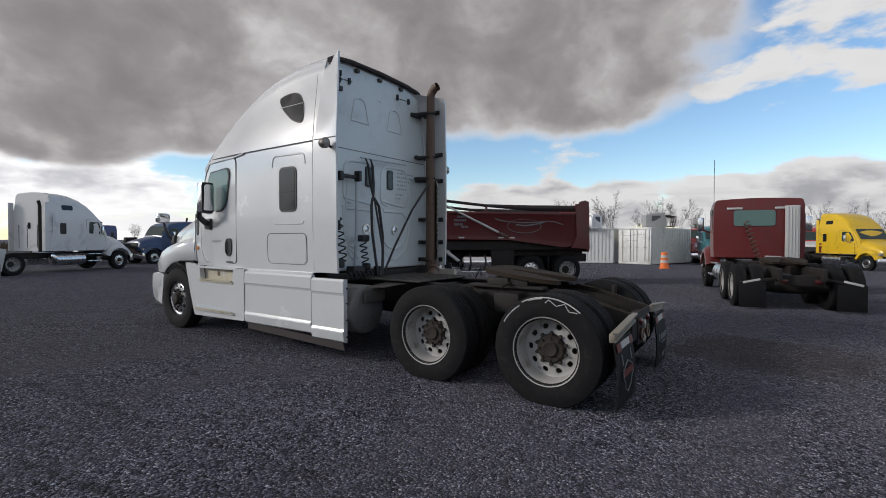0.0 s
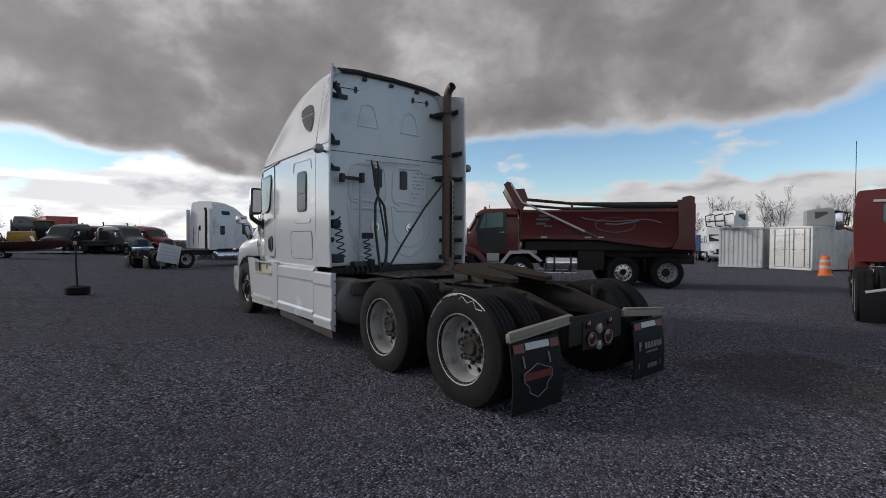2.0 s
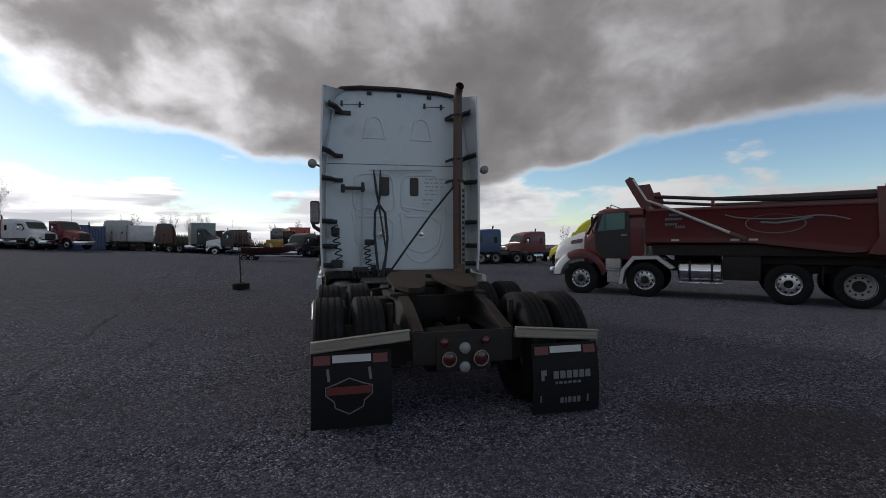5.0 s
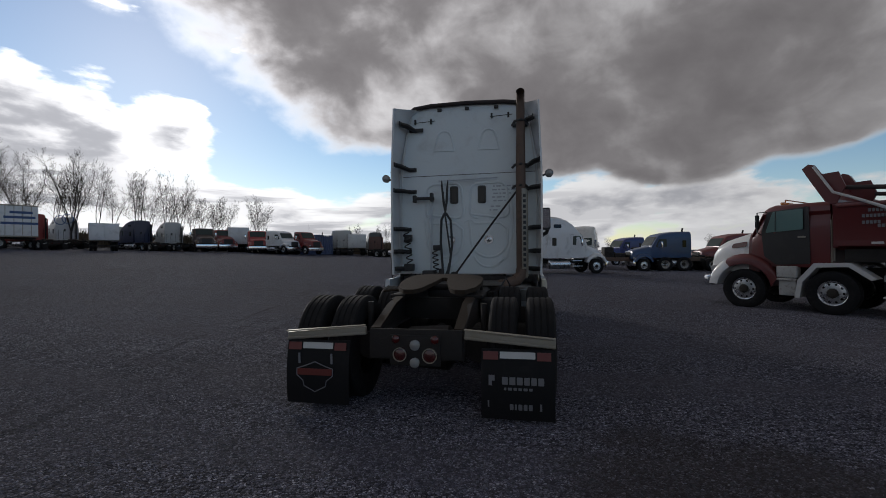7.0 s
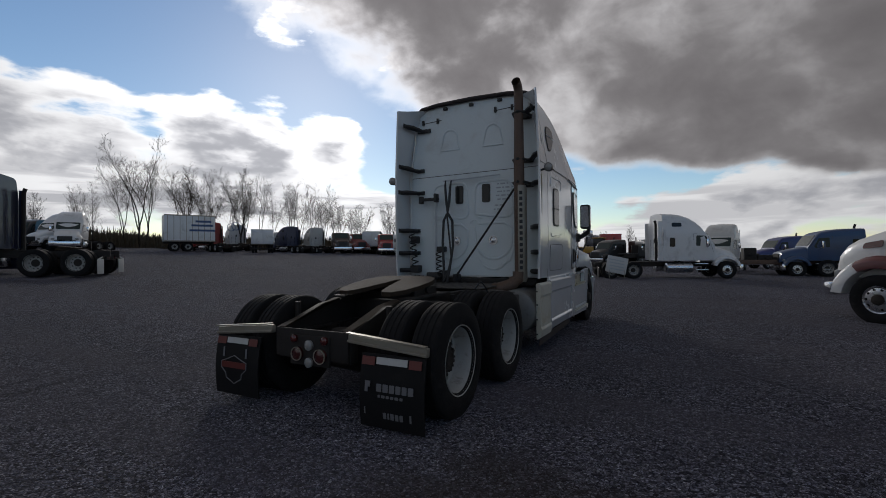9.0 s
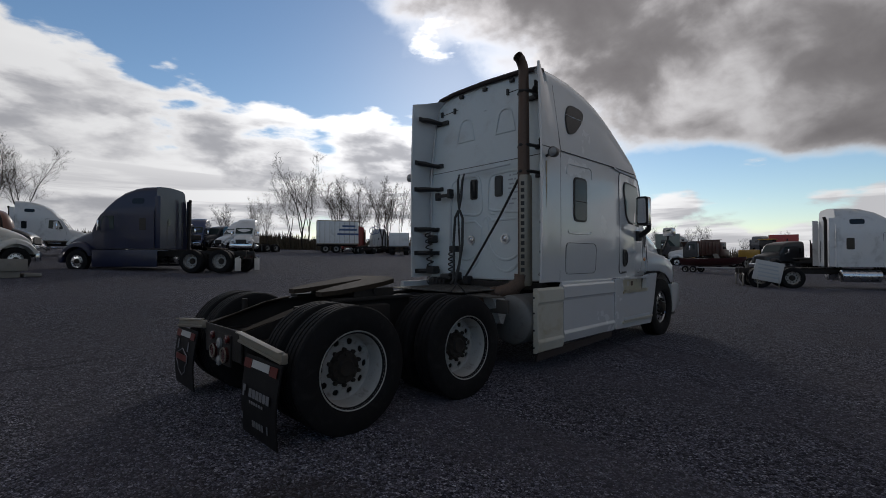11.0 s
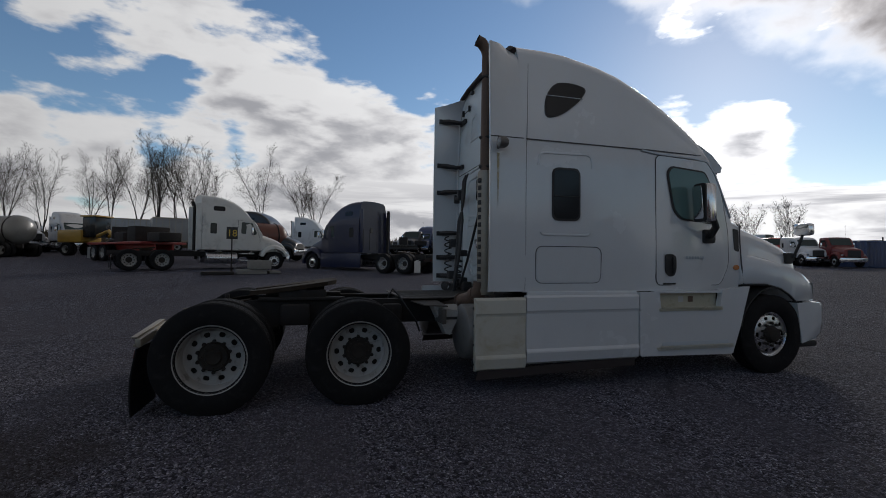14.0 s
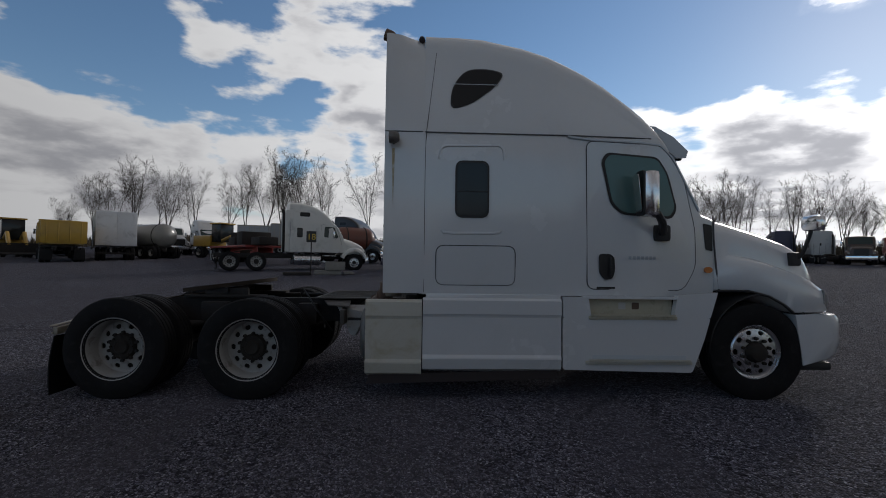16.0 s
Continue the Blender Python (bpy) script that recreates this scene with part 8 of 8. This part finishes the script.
def placard():
    """A white board leaning on the white tractor's rear wheels."""
    m = stand(0.25, 23.16, H)
    t = thing("notice_board", m @ Matrix.Translation((1.20, -0.95, 0.0)), "white notice board leaning by a rear wheel", "board")
    bm = bmesh.new()
    box(bm, (0, 0, 0.75), (0.03, 1.1, 0.9), 0.008, Matrix.Rotation(radians(-12), 3, "X"))
    part("board", bm, M["tape_white"], t)
    bm = bmesh.new()
    for k in range(4):
        box(bm, (0.018, 0.0, 0.50 + 0.17 * k), (0.006, 0.8, 0.06), 0.0, Matrix.Rotation(radians(-12), 3, "X"))
    part("print_bar", bm, M["ink"], t)
    bm = bmesh.new()
    for y in (-0.4, 0.4):
        tube(bm, [(0, y, 0.0), (0, y, 0.5)], 0.02, 6)
    part("leg", bm, M["galv"], t)


tyre_stand()
row_sign()
placard()


# ---- trees ----
def grow(seed, h, spread, stems):
    """A bare deciduous tree: trunk and limbs in one list of pipes, twigs in another."""
    rng = random.Random(seed)
    wood, twig = ([], []), ([], [])

    def pipe(store, pts, rs, seg):
        verts, faces = store
        base = len(verts)
        for i, p in enumerate(pts):
            d = (pts[min(i + 1, len(pts) - 1)] - pts[max(i - 1, 0)]).normalized()
            a = d.cross(Vector((0.3, 1, 0.1))).normalized()
            b = d.cross(a)
            for k in range(seg):
                q = 2 * math.pi * k / seg
                verts.append(tuple(p + rs[i] * (math.cos(q) * a + math.sin(q) * b)))
        for i in range(len(pts) - 1):
            for k in range(seg):
                faces.append((base + i * seg + k, base + i * seg + (k + 1) % seg, base + (i + 1) * seg + (k + 1) % seg, base + (i + 1) * seg + k))

    def limb(p, d, length, r, depth):
        n = (3, 8, 5, 3, 2)[depth]
        pts, rs, q = [p.copy()], [r], d.normalized()
        for i in range(n):
            bend = (0.05, 0.13, 0.20, 0.26, 0.3)[depth]
            q = (q + Vector((rng.uniform(-1, 1), rng.uniform(-1, 1), rng.uniform(-0.35, 0.55))) * bend).normalized()
            pts.append(pts[-1] + q * length / n)
            rs.append(max(0.008, r * (1 - (i + 1) / n * (0.2, 0.86, 0.75, 0.5, 0.3)[depth])))
        pipe(wood if depth < 2 else twig, pts, rs, (7, 5, 3, 3, 3)[depth])
        if depth == 4:
            return
        kids = (stems, rng.randint(17, 20), rng.randint(7, 8), 3)[depth]
        for k in range(kids):
            f = (rng.uniform(0.7, 1.0), 0.22 + 0.78 * (k + rng.random()) / kids, 0.25 + 0.75 * (k + rng.random()) / kids, 0.3 + 0.7 * (k + rng.random()) / kids)[depth]
            i = min(n - 1, int(f * n))
            at = pts[i].lerp(pts[i + 1], min(1.0, f * n - i))
            a = k * 2.4 + rng.uniform(-0.6, 0.6)
            axis = (pts[i + 1] - pts[i]).normalized()
            u = axis.cross(Vector((0.2, 0.9, 0.1))).normalized()
            v = axis.cross(u)
            side = (spread * rng.uniform(0.35, 0.8), rng.uniform(0.45, 0.85), rng.uniform(0.5, 0.9), rng.uniform(0.5, 1.0))[depth]
            out = (math.cos(a) * u + math.sin(a) * v) * side + axis
            out.z += (0.35, 0.2, 0.15, 0.1)[depth]
            size = (h * rng.uniform(0.62, 0.80), h * (0.27 - 0.17 * f) * rng.uniform(0.7, 1.15), length * rng.uniform(0.32, 0.5), length * rng.uniform(0.35, 0.6))[depth]
            limb(at, out, size, max(0.009, rs[i] * (0.68, 0.36, 0.45, 0.5)[depth]), depth + 1)

    limb(Vector((0, 0, -0.2)), Vector((rng.uniform(-0.06, 0.06), rng.uniform(-0.06, 0.06), 1)), h * 0.22, h * 0.0100, 0)
    out = []
    for name, (verts, faces), mat in (("trunk", wood, "bark"), ("crown", twig, "twig")):
        me = bpy.data.meshes.new(name)
        me.from_pydata(verts, [], faces)
        me.materials.append(M[mat])
        me.polygons.foreach_set("use_smooth", [True] * len(me.polygons))
        out.append(me)
    return out


FORMS = [grow(11, 14.0, 0.26, 3), grow(12, 14.0, 0.34, 4), grow(23, 14.0, 0.20, 2), grow(34, 14.0, 0.42, 5), grow(45, 14.0, 0.30, 3), grow(56, 14.0, 0.24, 3)]


def tree(x, y, h, k):
    t = thing("tree", pose(x, y, level(x, y) - 0.1, 0, 0, (k * 77) % 360), "tall leafless tree behind the parked rows" if h > 7 else "small leafless tree far beyond the yard", "tree", "bare trees")
    for name, me in zip(("trunk", "crown"), FORMS[(k * 5 + k // 7) % 6]):
        o = part(name, me, None, t)
        o.scale = (h / 14.0 * (1.0 + 0.08 * (k % 4)), h / 14.0 * (1.0 + 0.08 * (k % 3)), h / 13.3)


NORTHWEST = [(-63, 30, 11), (-63, 33, 12.5), (-61, 37, 12), (-61, 41, 10), (-56, 41, 9.5), (-59, 46, 11), (-55, 48, 9), (-52, 51, 9), (-52, 56, 9), (-49, 56, 8.5), (-48, 62, 8), (-42, 62, 9),
        (-59, 23, 6.8), (-62, 26, 7.6), (-63, 32, 14.1), (-56, 34, 11.8), (-57, 38, 8.1), (-50, 38, 10.4), (-51, 42, 10.4), (-51, 48, 10.4), (-45, 46, 9.6), (-46, 50, 9.6), (-41, 48, 7.4), (-42, 52, 7.6),
        (-39, 58, 7.4), (-36, 92, 6), (-34, 99, 6), (-47, 118, 6.8), (-39, 122, 7.6)]
WEST = [(-61, -46, 11.1), (-66, -46, 12.6), (-71, -46, 14.1), (-67, -40, 12.6), (-71, -41, 13.3), (-67, -35, 11.8), (-73, -32, 12.6), (-78, -31, 15.5), (-73, -26, 15.5), (-78, -25, 17), (-73, -21, 15.5), (-77, -20, 16.3),
        (-82, -18, 15.5), (-77, -9, 15.5), (-82, -3, 14.8), (-76, 0, 13.3), (-65, 21, 6), (-105, -84, 9.6), (-79, -64, 8.9)]
EAST = [(94, 24, 10.3), (95, 22, 11.2), (89, 12, 10.3), (91, 9, 10.3), (103, 7, 8.6), (103, 4, 8.6), (97, -12, 8.6), (97, -16, 7.7), (89, -18, 7.7), (98, 38, 7.7), (93, 34, 8.6), (93, 32, 10.3), (95, 28, 10.3), (101, 17, 8.6), (106, -5, 7.7), (90, -29, 8.6)]
NORTH = [(-41, 144, 9), (-37, 145, 10), (-30, 159, 6), (-18, 148, 8), (-11, 149, 9), (9, 174, 6), (13, 174, 6), (29, 165, 6), (39, 154, 6), (54, 142, 6), (71, 127, 8), (88, 101, 8), (99, 75, 8)]
for i, (x, y, h) in enumerate(NORTHWEST + WEST + EAST + NORTH):
    tree(x, y, h, i)


def brush_belt():
    """Low dead scrub and saplings along the edge of the yard, as thin upright stems and clumps."""
    rng = random.Random(9)
    verts, faces = [], []
    for k in range(5000):
        near = k % 3 == 0
        a = rng.uniform(1.85, 3.75) if near else rng.uniform(0, 6.283)
        r = rng.uniform(68, 88) if near else rng.uniform(88, 118) if rng.random() < 0.65 else rng.uniform(118, 170)
        x, y = r * math.cos(a), r * math.sin(a)
        tall = (1.35 if near else 1.35 if 1.7 < a < 3.9 else 0.75) * (0.55 + 0.6 * noise.noise(Vector((x * 0.06, y * 0.06, 3.0))) + 0.3)
        if tall < 0.3 or (x > 60 and rng.random() < 0.4):
            continue
        z = level(x, y)
        for _ in range(12):
            h, w = tall * rng.uniform(0.6, 2.0), rng.uniform(0.012, 0.035)
            cx, cy, b, q = x + rng.uniform(-1.1, 1.1), y + rng.uniform(-1.1, 1.1), len(verts), rng.uniform(0, 6.3)
            tx, ty = cx + rng.uniform(-0.3, 0.3) * h, cy + rng.uniform(-0.3, 0.3) * h
            for k in range(3):
                verts.append((cx + w * 2.5 * math.cos(q + k * 2.1), cy + w * 2.5 * math.sin(q + k * 2.1), z - 0.1))
            for k in range(3):
                verts.append((cx * 0.4 + tx * 0.6 + w * 3 * math.cos(q + k * 2.1), cy * 0.4 + ty * 0.6 + w * 3 * math.sin(q + k * 2.1), z + h * 0.62))
            verts.append((tx, ty, z + h))
            for k in range(3):
                j = (k + 1) % 3
                faces.append((b + k, b + j, b + 3 + j, b + 3 + k))
                faces.append((b + 3 + k, b + 3 + j, b + 6))
    me = bpy.data.meshes.new("scrub_belt")
    me.from_pydata(verts, [], faces)
    me.materials.append(M["brush"])
    lone("scrub_belt", me, None, Matrix.Identity(4), "low dead brown scrub round the yard", "scrub", kind="stuff")


brush_belt()
